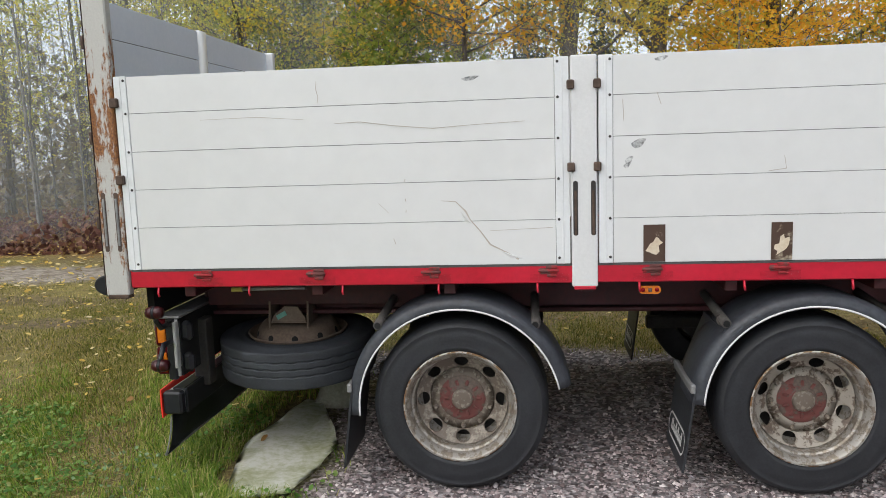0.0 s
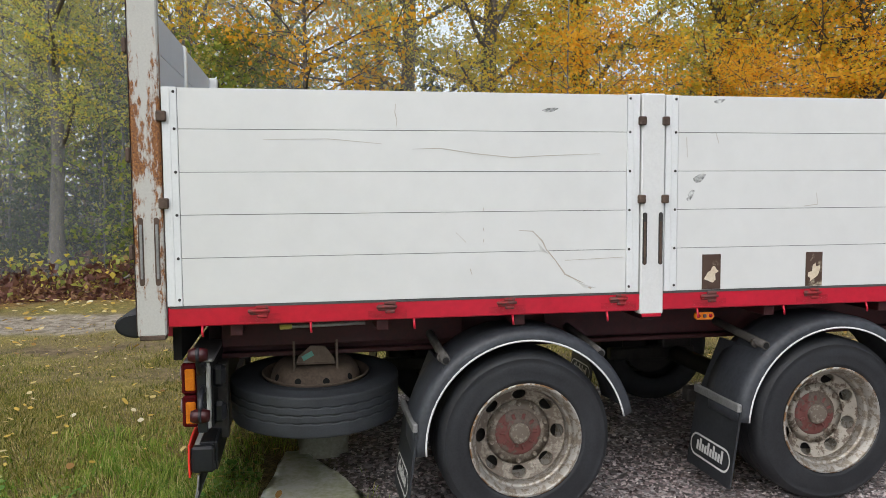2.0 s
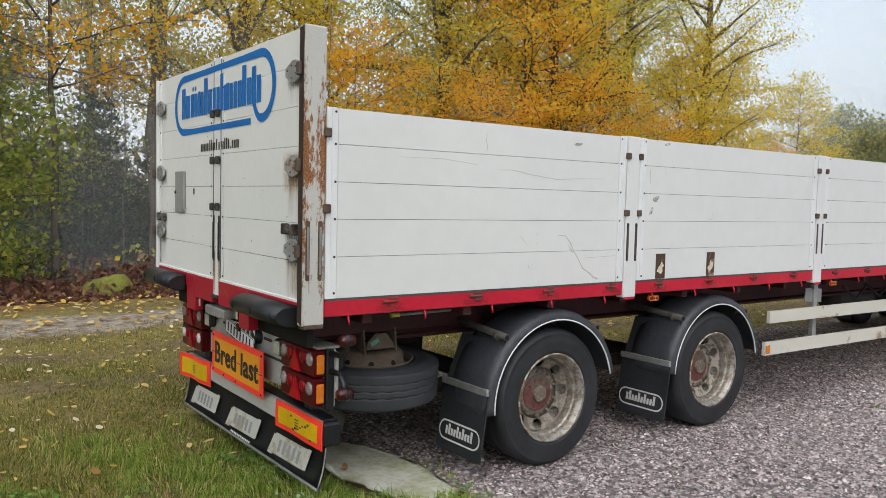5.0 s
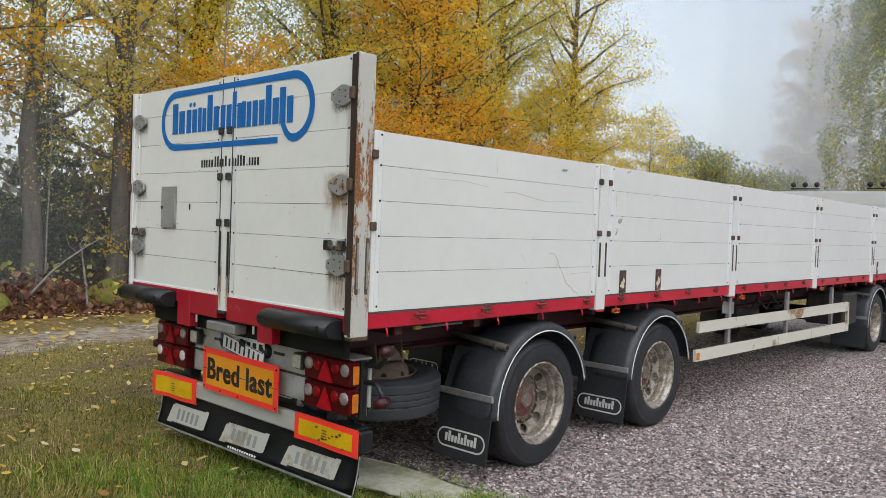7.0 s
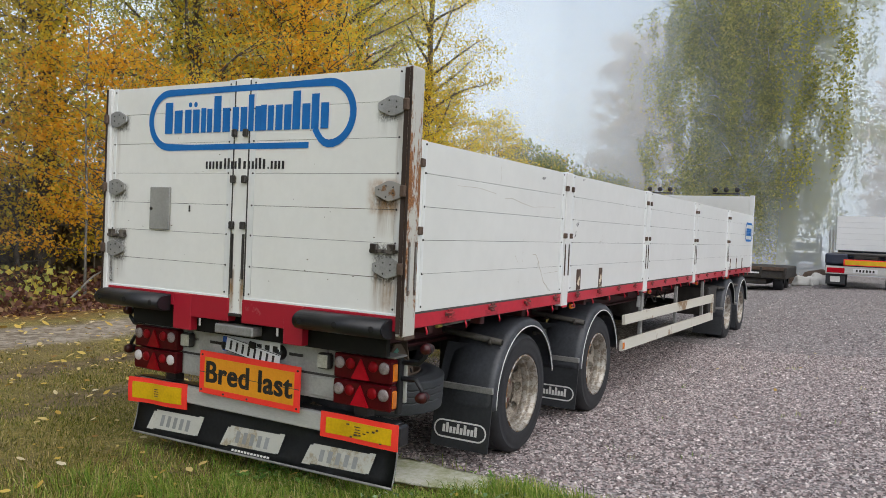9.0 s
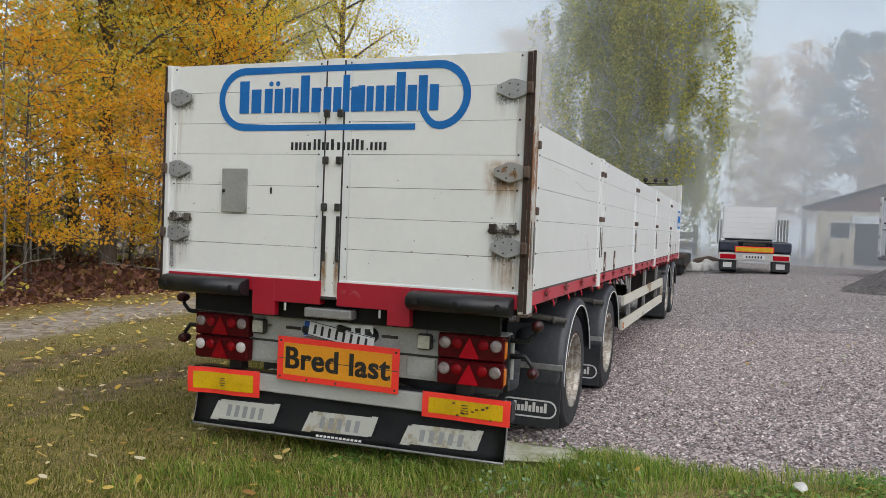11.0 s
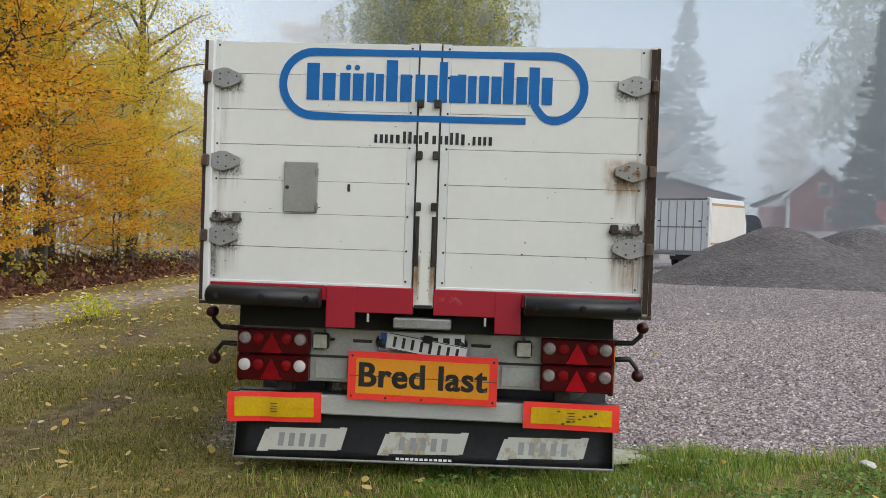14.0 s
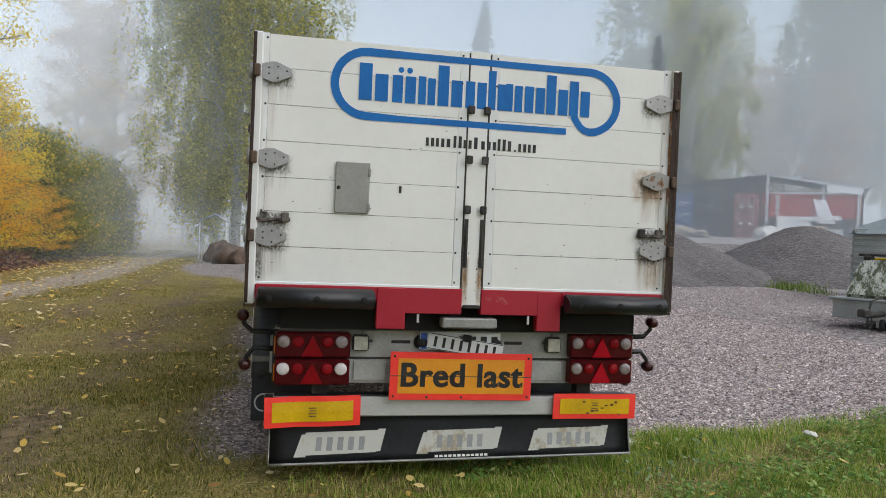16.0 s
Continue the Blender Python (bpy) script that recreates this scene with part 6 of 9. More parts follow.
for y in (6.40, 4.06):
    part("bar_end", newbox(XB - 0.035, XB + 0.075, y - 0.03, y + 0.03, 0.42, 0.55, bevel=0.012), BLACK, trailer)
def bent_sheet(w, h, x0, x1, m, bend, inset=(0.0, 0.0)):
    """A thin board whose ends curl by bend metres, with x0 its outer and x1 its inner face; inset draws it in from the edges."""
    bm = bmesh.new()
    rows = []
    for k in range(13):
        u = (-1 + k / 6) * (1 - inset[0] / w)
        x = -bend * u * abs(u) * (1.0 if u > 0 else 0.35) + 0.25 * bend * math.sin(5 * u)
        zh = h - inset[1]
        rows.append([bm.verts.new(m @ Vector((x + xx + 0.25 * bend * (zz / h) ** 2, u * w, zz))) for xx, zz in ((x0, -zh), (x0, 0), (x0, zh), (x1, zh), (x1, 0), (x1, -zh))])
    for a, b in zip(rows, rows[1:]):
        for j in range(6):
            bm.faces.new((a[j], a[(j + 1) % 6], b[(j + 1) % 6], b[j]))
    bm.faces.new(rows[0])
    bm.faces.new(rows[-1][::-1])
    bmesh.ops.recalc_face_normals(bm, faces=bm.faces)
    return bm


for (y0, y1, z0, z1, warp) in ((5.85, 6.425, 0.372, 0.556, 0.01), (4.033, 4.61, 0.404, 0.566, 0.0)):
    tm = Matrix.Translation((XB - 0.05, (y0 + y1) / 2, (z0 + z1) / 2)) @ Matrix.Rotation(radians(-0.8 if warp else 0.6), 4, "X")
    w, hgt = (y1 - y0) / 2, (z1 - z0) / 2
    board = part("marker_board", bent_sheet(w, hgt, -0.004, 0.004, tm, 0.022 if warp else 0.008), FLUO, trailer, "yellow reflective marker board with red border")
    part("board_field", bent_sheet(w, hgt, -0.0085, -0.0045, tm, 0.022 if warp else 0.008, (0.045, 0.032)), YELLOW, board)
    for k in range(0 if warp else 9):
        yk, zk = -0.6 * w + 0.9 * w * ((k * 0.37) % 1.0), -0.05 + 0.09 * ((k * 0.61) % 1.0)
        part("board_chip", newbox(-0.0125, -0.0062, yk - 0.011 * (0.4 + (k * 0.43) % 1), yk + 0.009, zk - 0.003, zk + 0.003 + 0.008 * ((k * 0.29) % 1), m=tm), BROWNIRON, board)
    for k in range(4):
        part("board_mark", newbox(-0.0125, -0.0062, -0.02, 0.02 + 0.006 * (k % 2), -0.03 + 0.017 * k, -0.026 + 0.017 * k, m=tm), BROWNIRON, board)
for s, y in ((1, 6.1), (-1, 4.37)):
    part("bar_bracket", newbox(XB + 0.03, XB + 0.12, y - 0.05, y + 0.05, 0.5, 0.9, bevel=0.006), DARKIRON, trailer)
bm = bmesh.new()
n = 24
rows = []
for j in range(7):
    v = j / 6
    row = []
    for i in range(n + 1):
        u = i / n
        yy = 4.06 + u * 2.33
        zz = 0.43 - v * (0.285 - 0.03 * (1 - u))
        row.append((XB + 0.0 - 0.05 * v * v + 0.006 * math.sin(u * 17 + 2 * v), yy, zz))
    rows.append(row)
vs = [[bm.verts.new(p) for p in row] for row in rows]
for a, b in zip(vs, vs[1:]):
    for i in range(n):
        f = bm.faces.new((a[i], a[i + 1], b[i + 1], b[i]))
        f.smooth = True
bmesh.ops.solidify(bm, geom=list(bm.faces), thickness=0.008)
spray = part("spray_flap", bm, FLAP, trailer, "wide black rubber spray flap with taped-over marks")
flap_at = lambda u, v: Vector((XB - 0.05 * v * v - 0.011, 4.06 + u * 2.33, 0.43 - v * (0.285 - 0.03 * (1 - u))))
part("flap_edge", tube(bmesh.new(), [flap_at(u, 1.0) + Vector((0.006, 0, 0)) for u in np.linspace(0, 1, 20)], 0.009, 6), STEEL, spray)
part("flap_edge", tube(bmesh.new(), [flap_at(0.0, v) + Vector((0.006, 0, 0)) for v in np.linspace(0.1, 1, 8)], 0.005, 6), STEEL, spray)
part("flap_edge", tube(bmesh.new(), [flap_at(1.0, v) + Vector((0.006, 0, 0)) for v in np.linspace(0.1, 1, 8)], 0.005, 6), STEEL, spray)
for uc in (0.822, 0.50, 0.187):
    bm = bmesh.new()
    q = [flap_at(uc + 0.095, 0.83), flap_at(uc + 0.085, 0.36), flap_at(uc - 0.11, 0.33), flap_at(uc - 0.10, 0.80)]
    bm.faces.new([bm.verts.new(p) for p in q])
    q = [flap_at(uc + 0.115, 0.86), flap_at(uc + 0.095, 0.40), flap_at(uc + 0.07, 0.40), flap_at(uc + 0.085, 0.86)]
    bm.faces.new([bm.verts.new(p + Vector((-0.002, 0, 0))) for p in q])
    q = [flap_at(uc - 0.085, 0.78), flap_at(uc - 0.105, 0.30), flap_at(uc - 0.125, 0.30), flap_at(uc - 0.11, 0.78)]
    bm.faces.new([bm.verts.new(p + Vector((-0.002, 0, 0))) for p in q])
    tape = part("tape", bm, TAPE, spray, "peeling yellowed tape")
    bm = bmesh.new()
    for k in range(5):
        u0 = uc + 0.06 - 0.028 * k
        q = [flap_at(u0, 0.74), flap_at(u0 - 0.003, 0.46), flap_at(u0 - 0.018, 0.46), flap_at(u0 - 0.015, 0.74)]
        bm.faces.new([bm.verts.new(p + Vector((-0.003, 0, 0))) for p in q])
    part("faded_bar", bm, GREYINK, tape)
bm = bmesh.new()
for k in range(12):
    u0 = 0.565 - 0.0125 * k
    q = [flap_at(u0, 0.945), flap_at(u0, 0.895), flap_at(u0 - 0.009, 0.895), flap_at(u0 - 0.009, 0.945)]
    bm.faces.new([bm.verts.new(p + Vector((-0.002, 0, 0))) for p in q])
part("small_bar", bm, WHITEINK, spray)

# ---- wear on the sides ----
def on_side(pts):
    return [(x, SIDE, z) for x, z in pts]


for pts, w in (([(-0.52, 1.585), (-0.45, 1.58), (-0.40, 1.53), (-0.38, 1.49), (-0.33, 1.43), (-0.28, 1.36), (-0.20, 1.32), (-0.14, 1.285)], [0.003, 0.006, 0.01, 0.006, 0.007, 0.009, 0.006, 0.014]),
               ([(-1.05, 1.985), (-0.92, 1.99), (-0.75, 1.965), (-0.55, 1.945), (-0.38, 1.955), (-0.1, 1.965)], [0.002, 0.004, 0.004, 0.004, 0.003, 0.002]),
               ([(-1.75, 2.028), (-1.45, 2.032), (-1.2, 2.01)], [0.002, 0.003, 0.002]),
               ([(-1.13, 2.20), (-1.135, 2.16), (-1.125, 2.12), (-1.13, 2.09)], [0.002, 0.004, 0.004, 0.002]),
               ([(-0.70, 1.70), (-0.703, 1.685)], [0.003, 0.005]), ([(-0.703, 1.60), (-0.70, 1.585)], [0.005, 0.003]), ([(-0.70, 1.545), (-0.702, 1.53)], [0.004, 0.004]), ([(-0.28, 1.43), (0.03, 1.44)], [0.002, 0.003]),
               ([(-0.84, 1.58), (-0.79, 1.53)], [0.002, 0.003]), ([(-0.77, 1.40), (-0.76, 1.37)], [0.004, 0.004]),
               ([(1.12, 1.76), (1.13, 1.70), (1.05, 1.69)], [0.003, 0.004, 0.003]), ([(0.53, 2.08), (0.55, 2.02)], [0.003, 0.003]), ([(0.37, 2.05), (0.375, 1.95)], [0.004, 0.003])):
    part("scratch", ribbon(bmesh.new(), on_side(pts), [0.85 * v for v in w], (0, -1, 0), 0.0015), SCRATCH, trailer)
# dented edge catching the light beside the long scratch
for x0, z0, x1, z1 in ((-0.43, 1.535, -0.36, 1.46), (-0.24, 1.335, -0.10, 1.283)):
    bm = bmesh.new()
    a, b, c = bm.verts.new((x0, SIDE + 0.001, z0)), bm.verts.new((x1, SIDE + 0.001, z1)), bm.verts.new(((x0 + x1) / 2 - 0.004, SIDE - 0.007, (z0 + z1) / 2 - 0.004))
    d = bm.verts.new(((x0 + x1) / 2 - 0.012, SIDE + 0.001, (z0 + z1) / 2 - 0.022))
    bm.faces.new((a, b, c))
    bm.faces.new((a, c, d))
    bm.faces.new((c, b, d))
    bmesh.ops.recalc_face_normals(bm, faces=bm.faces)
    part("dent", bm, WHITE, trailer)
for x, z, rx, rz in ((0.445, 1.84, 0.033, 0.024), (0.40, 1.76, 0.018, 0.02), (0.39, 1.735, 0.016, 0.014), (0.55, 2.235, 0.03, 0.012), (-0.36, 2.18, 0.04, 0.012)):
    bm = bmesh.new()
    bm.faces.new([bm.verts.new((x + rx * math.cos(a) * (1 + 0.2 * math.sin(3 * a)), SIDE - 0.0015, z + rz * math.sin(a + 0.5))) for a in np.linspace(0, 2 * math.pi, 14, endpoint=False)])
    part("smudge", bm, SMUDGE, trailer)
for x0, x1 in ((0.468, 0.572), (1.068, 1.166), (7.95, 8.03), (8.55, 8.63), (9.15, 9.23)):
    part("glue_patch", newbox(x0, x1, SIDE - 0.0035, SIDE - 0.001, 1.262, 1.444), PATCH, trailer, "brown glue patch where a plate was torn off")
    bm = bmesh.new()
    tear = random.Random(int(x0 * 100))
    ring = []
    for k in range(14):
        a = 2 * math.pi * k / 14
        r = tear.uniform(0.45, 1.0)
        ring.append(bm.verts.new(((x0 + x1) / 2 + (x1 - x0) * 0.42 * r * math.cos(a), SIDE - 0.0042, 1.335 + 0.05 * r * math.sin(a) + 0.02 * math.cos(a))))
    bm.faces.new(ring)
    part("torn_backing", bm, TORN, trailer)
for x in (-1.79, -1.185, -0.585, 0.005, 0.51, 1.11):
    part("smudge", ribbon(bmesh.new(), [(x - 0.09, SIDE + 0.004, 1.19), (x + 0.1, SIDE + 0.004, 1.187)], [0.03, 0.05], (0, -1, 0), 0.0012), SMEAR, trailer)


# ---- trees ----
BARK = surface("grey_brown_bark", (0.055, 0.047, 0.040), (0.17, 0.15, 0.13), rough=0.9, coarse=3, fine=18, bump=0.6, depth=0.02, stretch=(3, 3, 0.6))
BARK_PALE = surface("pale_bark", (0.10, 0.095, 0.085), (0.27, 0.255, 0.23), rough=0.85, coarse=3, fine=14, bump=0.5, depth=0.01, stretch=(2, 2, 1))
BIRCH_BARK = surface("birch_bark", (0.06, 0.058, 0.055), (0.55, 0.54, 0.51), rough=0.8, coarse=3, fine=9, spread=(0.38, 0.52), bump=0.3, stretch=(1, 1, 2.5))
LEAF_YELLOW = leaf_material("yellow_leaves", [(0.0, (0.52, 0.52, 0.11)), (0.25, (0.78, 0.65, 0.10)), (0.65, (0.92, 0.71, 0.08)), (1.0, (0.93, 0.65, 0.08))], 0.72)
LEAF_MIXED = leaf_material("yellow_green_leaves", [(0.0, (0.36, 0.42, 0.12)), (0.4, (0.56, 0.57, 0.15)), (0.75, (0.76, 0.67, 0.14)), (1.0, (0.86, 0.68, 0.12))], 0.62)
LEAF_ORANGE = leaf_material("orange_maple_leaves", [(0.0, (0.86, 0.43, 0.05)), (0.3, (0.95, 0.56, 0.065)), (0.75, (0.96, 0.66, 0.085)), (1.0, (0.92, 0.44, 0.055))], 0.74)
LEAF_GREEN = leaf_material("green_leaves", [(0.0, (0.17, 0.24, 0.05)), (0.5, (0.29, 0.35, 0.07)), (0.85, (0.42, 0.43, 0.09)), (1.0, (0.56, 0.46, 0.10))], 0.6)
LEAF_BIRCH = leaf_material("weeping_birch_leaves", [(0.0, (0.20, 0.22, 0.06)), (0.5, (0.38, 0.385, 0.085)), (0.85, (0.56, 0.51, 0.11)), (1.0, (0.70, 0.58, 0.13))], 0.6)
LEAF_PALE = leaf_material("faded_autumn_leaves", [(0.0, (0.46, 0.25, 0.09)), (0.5, (0.64, 0.37, 0.13)), (1.0, (0.74, 0.49, 0.18))], 0.65)
LEAF_HEDGE = leaf_material("hedge_leaves", [(0.0, (0.16, 0.20, 0.05)), (0.6, (0.30, 0.31, 0.07)), (0.9, (0.52, 0.42, 0.09)), (1.0, (0.70, 0.46, 0.08))], 0.6)
LEAF_DUSK = leaf_material("dull_brown_twigs", [(0.0, (0.15, 0.125, 0.095)), (0.5, (0.235, 0.195, 0.13)), (1.0, (0.33, 0.28, 0.15))], 0.4)
NEEDLE = leaf_material("spruce_needles", [(0.0, (0.03, 0.05, 0.028)), (0.6, (0.06, 0.088, 0.045)), (1.0, (0.10, 0.125, 0.06))], 0.25)
NEEDLE_NEAR = leaf_material("young_spruce_needles", [(0.0, (0.05, 0.075, 0.035)), (0.6, (0.10, 0.135, 0.065)), (1.0, (0.17, 0.20, 0.10))], 0.35)
BRACKEN = leaf_material("brown_bracken", [(0.0, (0.08, 0.034, 0.028)), (0.4, (0.155, 0.068, 0.05)), (0.8, (0.24, 0.12, 0.075)), (1.0, (0.30, 0.21, 0.07))], 0.25)
tree_rng = np.random.default_rng(11)


def tubes_mesh(name, paths):
    """Many tapered round branches as one mesh; paths hold (points, radii)."""
    V, F, base = [], [], 0
    for pts, rad in paths:
        pts, rad = np.asarray(pts, float), np.asarray(rad, float)
        seg = 7 if rad[0] > 0.1 else 5 if rad[0] > 0.03 else 3
        ang = np.linspace(0, 2 * math.pi, seg, endpoint=False)
        d = np.gradient(pts, axis=0)
        d /= np.linalg.norm(d, axis=1)[:, None] + 1e-9
        ref = np.where(np.abs(d[:, 2:3]) > 0.9, np.array([[1.0, 0, 0]]), np.array([[0, 0, 1.0]]))
        s = np.cross(d, ref)
        s /= np.linalg.norm(s, axis=1)[:, None] + 1e-9
        u = np.cross(d, s)
        ring = pts[:, None] + rad[:, None, None] * (np.cos(ang)[None, :, None] * s[:, None] + np.sin(ang)[None, :, None] * u[:, None])
        n = len(pts)
        V.append(ring.reshape(-1, 3))
        k = base + np.arange(n - 1)[:, None] * seg + np.arange(seg)[None]
        k2 = base + np.arange(n - 1)[:, None] * seg + (np.arange(seg)[None] + 1) % seg
        F.append(np.stack([k, k2, k2 + seg, k + seg], -1).reshape(-1, 4))
        base += n * seg
    me = arrays(name, np.concatenate(V), np.concatenate(F))
    me.polygons.foreach_set("use_smooth", np.ones(len(me.polygons), dtype=bool))
    return me


def leaves_mesh(name, pts, size, flat=0.0, fine=False):
    """One leaf at every point: a folded kite, or a small three-cornered leaf where they are fine."""
    n = len(pts)
    d = tree_rng.normal(0, 1, (n, 3))
    d[:, 2] *= 1 - flat
    d /= np.linalg.norm(d, axis=1)[:, None] + 1e-9
    s = np.cross(d, tree_rng.normal(0, 1, (n, 3)))
    s /= np.linalg.norm(s, axis=1)[:, None] + 1e-9
    L = (size * tree_rng.uniform(0.6, 1.35, n))[:, None]
    if fine:
        v = np.stack([pts + d * L * 0.6, pts - d * L * 0.4 + s * L * 0.5, pts - d * L * 0.4 - s * L * 0.5], 1).reshape(-1, 3)
        return arrays(name, v, np.arange(3 * n).reshape(n, 3))
    fold = 0.18 * L * np.cross(d, s)
    v = np.stack([pts - d * L * 0.5, pts + s * L * 0.42 + fold, pts + d * L * 0.55, pts - s * L * 0.42 + fold], 1).reshape(-1, 3)
    k = 4 * np.arange(n)[:, None]
    return arrays(name, v, np.concatenate([k + np.array([0, 1, 2]), k + np.array([0, 2, 3])], 0))


def bend_path(start, direction, length, n, wobble, pull):
    d = np.asarray(direction, float)
    d = d / np.linalg.norm(d)
    p, out = np.asarray(start, float), [np.asarray(start, float)]
    for k in range(n):
        d = d + tree_rng.normal(0, wobble, 3) + np.array([0, 0, pull])
        d /= np.linalg.norm(d)
        p = p + d * length / n
        out.append(p)
    return np.array(out)


def tree(name, label, height, trunk_r, base, spread, limbs, leaf_n, leaf_size, bark, leaf, lift=0.6, pull=0.02, hang=0.0, scatter_r=0.3, profile="round", category="tree", bare=0.15, layered=0.55, twigs=4, fine=False):
    """A tapered trunk with limbs and twigs, and a crown of single leaves along them."""
    top = thing(name, label, category)
    n = 12
    z = np.linspace(0, height, n)
    wob = np.cumsum(tree_rng.normal(0, 0.05 * height / 16, (n, 2)), axis=0)
    wob -= wob[0]
    trunk = np.column_stack([wob, z - 0.15])
    paths = [(trunk, trunk_r * np.linspace(1.0, 0.1, n) ** 0.9 * np.where(z < 0.4, 1.25, 1))]
    spots = []
    for i in range(limbs):
        f = base + (0.98 - base) * (i + tree_rng.uniform(0, 1)) / limbs
        g = (f - base) / (1 - base)
        shape = {"round": 0.35 + 0.65 * math.sin(math.pi * min(1.0, 0.15 + 0.85 * g)) , "cone": 1.02 - g, "flame": (0.45 + 0.55 * math.sin(math.pi * (0.2 + 0.7 * g))) * (1.15 - 0.5 * g)}[profile]
        a = 2.4 * i + tree_rng.uniform(-0.5, 0.5)
        start = np.array([np.interp(f * height, z, trunk[:, 0]), np.interp(f * height, z, trunk[:, 1]), f * height - 0.15])
        L = spread * shape * tree_rng.uniform(0.75, 1.15)
        el = lift + tree_rng.uniform(-0.2, 0.2) + (0.35 * g if profile != "cone" else 0.15 * g)
        limb = bend_path(start, (math.cos(a) * math.cos(el), math.sin(a) * math.cos(el), math.sin(el)), L, 6, 0.12, pull)
        paths.append((limb, max(0.012, trunk_r * 0.36 * shape) * np.linspace(1, 0.15, 7)))
        spots.append((limb, L))
        for j in range(twigs):
            q = tree_rng.uniform(bare + 0.1, 0.95)
            st = limb[int(q * 6)]
            b = a + tree_rng.choice([-1, 1]) * tree_rng.uniform(0.4, 1.2)
            sub = bend_path(st, (math.cos(b), math.sin(b), tree_rng.uniform(-0.1, 0.6) - (0.5 if hang else 0)), L * tree_rng.uniform(0.3, 0.5), 3, 0.18, pull)
            paths.append((sub, 0.014 * np.linspace(1, 0.3, 4)))
            spots.append((sub, L * 0.4))
            if hang:
                for _ in range(4):
                    h0 = sub[tree_rng.integers(1, 4)]
                    strand = h0 + np.column_stack([tree_rng.normal(0, 0.05, 6).cumsum(), tree_rng.normal(0, 0.05, 6).cumsum(), -np.linspace(0, hang * tree_rng.uniform(0.4, 1.2), 6)])
                    spots.append((strand, hang))
    w = np.array([s[1] for s in spots])
    counts = tree_rng.multinomial(leaf_n, w / w.sum())
    out = []
    for (path, L), c in zip(spots, counts):
        if not c:
            continue
        t = (bare if not hang else 0) + (1 - bare) * tree_rng.uniform(0, 1, c) ** 0.8
        t = np.clip(t, 0, 1) * (len(path) - 1)
        i0 = np.minimum(t.astype(int), len(path) - 2)
        f = (t - i0)[:, None]
        p = path[i0] * (1 - f) + path[i0 + 1] * f
        r = scatter_r if not hang else scatter_r * 0.4
        out.append(p + tree_rng.normal(0, r, (c, 3)) * np.array([1, 1, layered if not hang else 1.0]))
    pts = np.concatenate(out)
    put_mesh("trunk", tubes_mesh("trunk", paths), bark, top)
    put_mesh("crown", leaves_mesh("crown", pts, leaf_size, fine=fine), leaf, top)
    return top


def at_place(ob, x, y, turn=0.0, size=1.0):
    return pose(x, y, float(ground_height(x, y)), 0, 0, turn) @ Matrix.Diagonal((size, size, size, 1))


def plant(ob, spots, group=""):
    """Sets the first tree and copies it to the other places."""
    for i, (x, y, turn, size) in enumerate(spots):
        m = at_place(ob, x, y, turn, size)
        if i == 0:
            ob.matrix_basis = m
        else:
            copy_thing(ob, m)
    if group:
        tagged(ob, group=group)
    return ob


aspen_a = tree("aspen_tree", "tall aspen with thick trunk and yellow leaves at the wood's edge", 17, 0.22, 0.16, 3.2, 44, 31000, 0.066, BARK, LEAF_YELLOW, lift=0.5, scatter_r=0.32, profile="flame", twigs=6, fine=True)
aspen_b = tree("aspen_tree", "tall aspen with yellow-green autumn leaves at the wood's edge", 18, 0.2, 0.2, 3.1, 40, 28000, 0.064, BARK, LEAF_MIXED, lift=0.5, scatter_r=0.34, profile="flame", twigs=6, fine=True)
aspen_c = tree("aspen_tree", "slender aspen with sparse yellow-green leaves in the wood", 19, 0.15, 0.30, 2.6, 28, 17000, 0.068, BARK_PALE, LEAF_MIXED, lift=0.6, scatter_r=0.38, profile="flame", twigs=4, fine=True)
maple = tree("maple_tree", "young maple with bright orange-yellow leaves", 7.5, 0.06, 0.16, 3.3, 36, 10500, 0.09, BARK, LEAF_ORANGE, lift=0.2, scatter_r=0.26, profile="flame", layered=0.35, twigs=5)
tall_maple = tree("maple_tree", "maple with a high crown of orange-yellow leaves", 8.6, 0.08, 0.44, 2.6, 30, 6500, 0.095, BARK, LEAF_ORANGE, lift=0.25, scatter_r=0.3, profile="flame", layered=0.4, twigs=5)
maple_y = tree("maple_tree", "young maple with yellow leaves turning orange", 9.0, 0.08, 0.08, 3.0, 42, 16000, 0.09, BARK, LEAF_YELLOW, lift=0.3, scatter_r=0.3, profile="flame", layered=0.4, twigs=6, fine=True)
green_bush = tree("green_shrub", "broad green shrub at the wood's edge", 5.5, 0.05, 0.05, 2.3, 32, 6500, 0.085, BARK, LEAF_GREEN, lift=0.35, scatter_r=0.3, profile="flame", category="shrub", layered=0.4, twigs=5, fine=True)
hazel = tree("hazel_shrub", "green hazel with wide level sprays of leaves turning yellow", 4.9, 0.05, 0.03, 2.1, 40, 9000, 0.092, BARK, LEAF_GREEN, lift=0.12, scatter_r=0.24, profile="flame", category="shrub", layered=0.7, twigs=6, fine=True)
far_shrub = tree("green_shrub", "dense dark green shrub beside the track in fog", 5.6, 0.06, 0.02, 2.5, 44, 17000, 0.14, BARK, LEAF_HEDGE, lift=0.15, scatter_r=0.34, profile="flame", category="shrub", bare=0.3, fine=True)
spruce = tree("spruce_tree", "dark spruce fading in the fog", 20, 0.22, 0.05, 4.2, 120, 18000, 0.27, BARK, NEEDLE, lift=-0.15, pull=-0.01, scatter_r=0.12, profile="cone", bare=0.05, twigs=3)
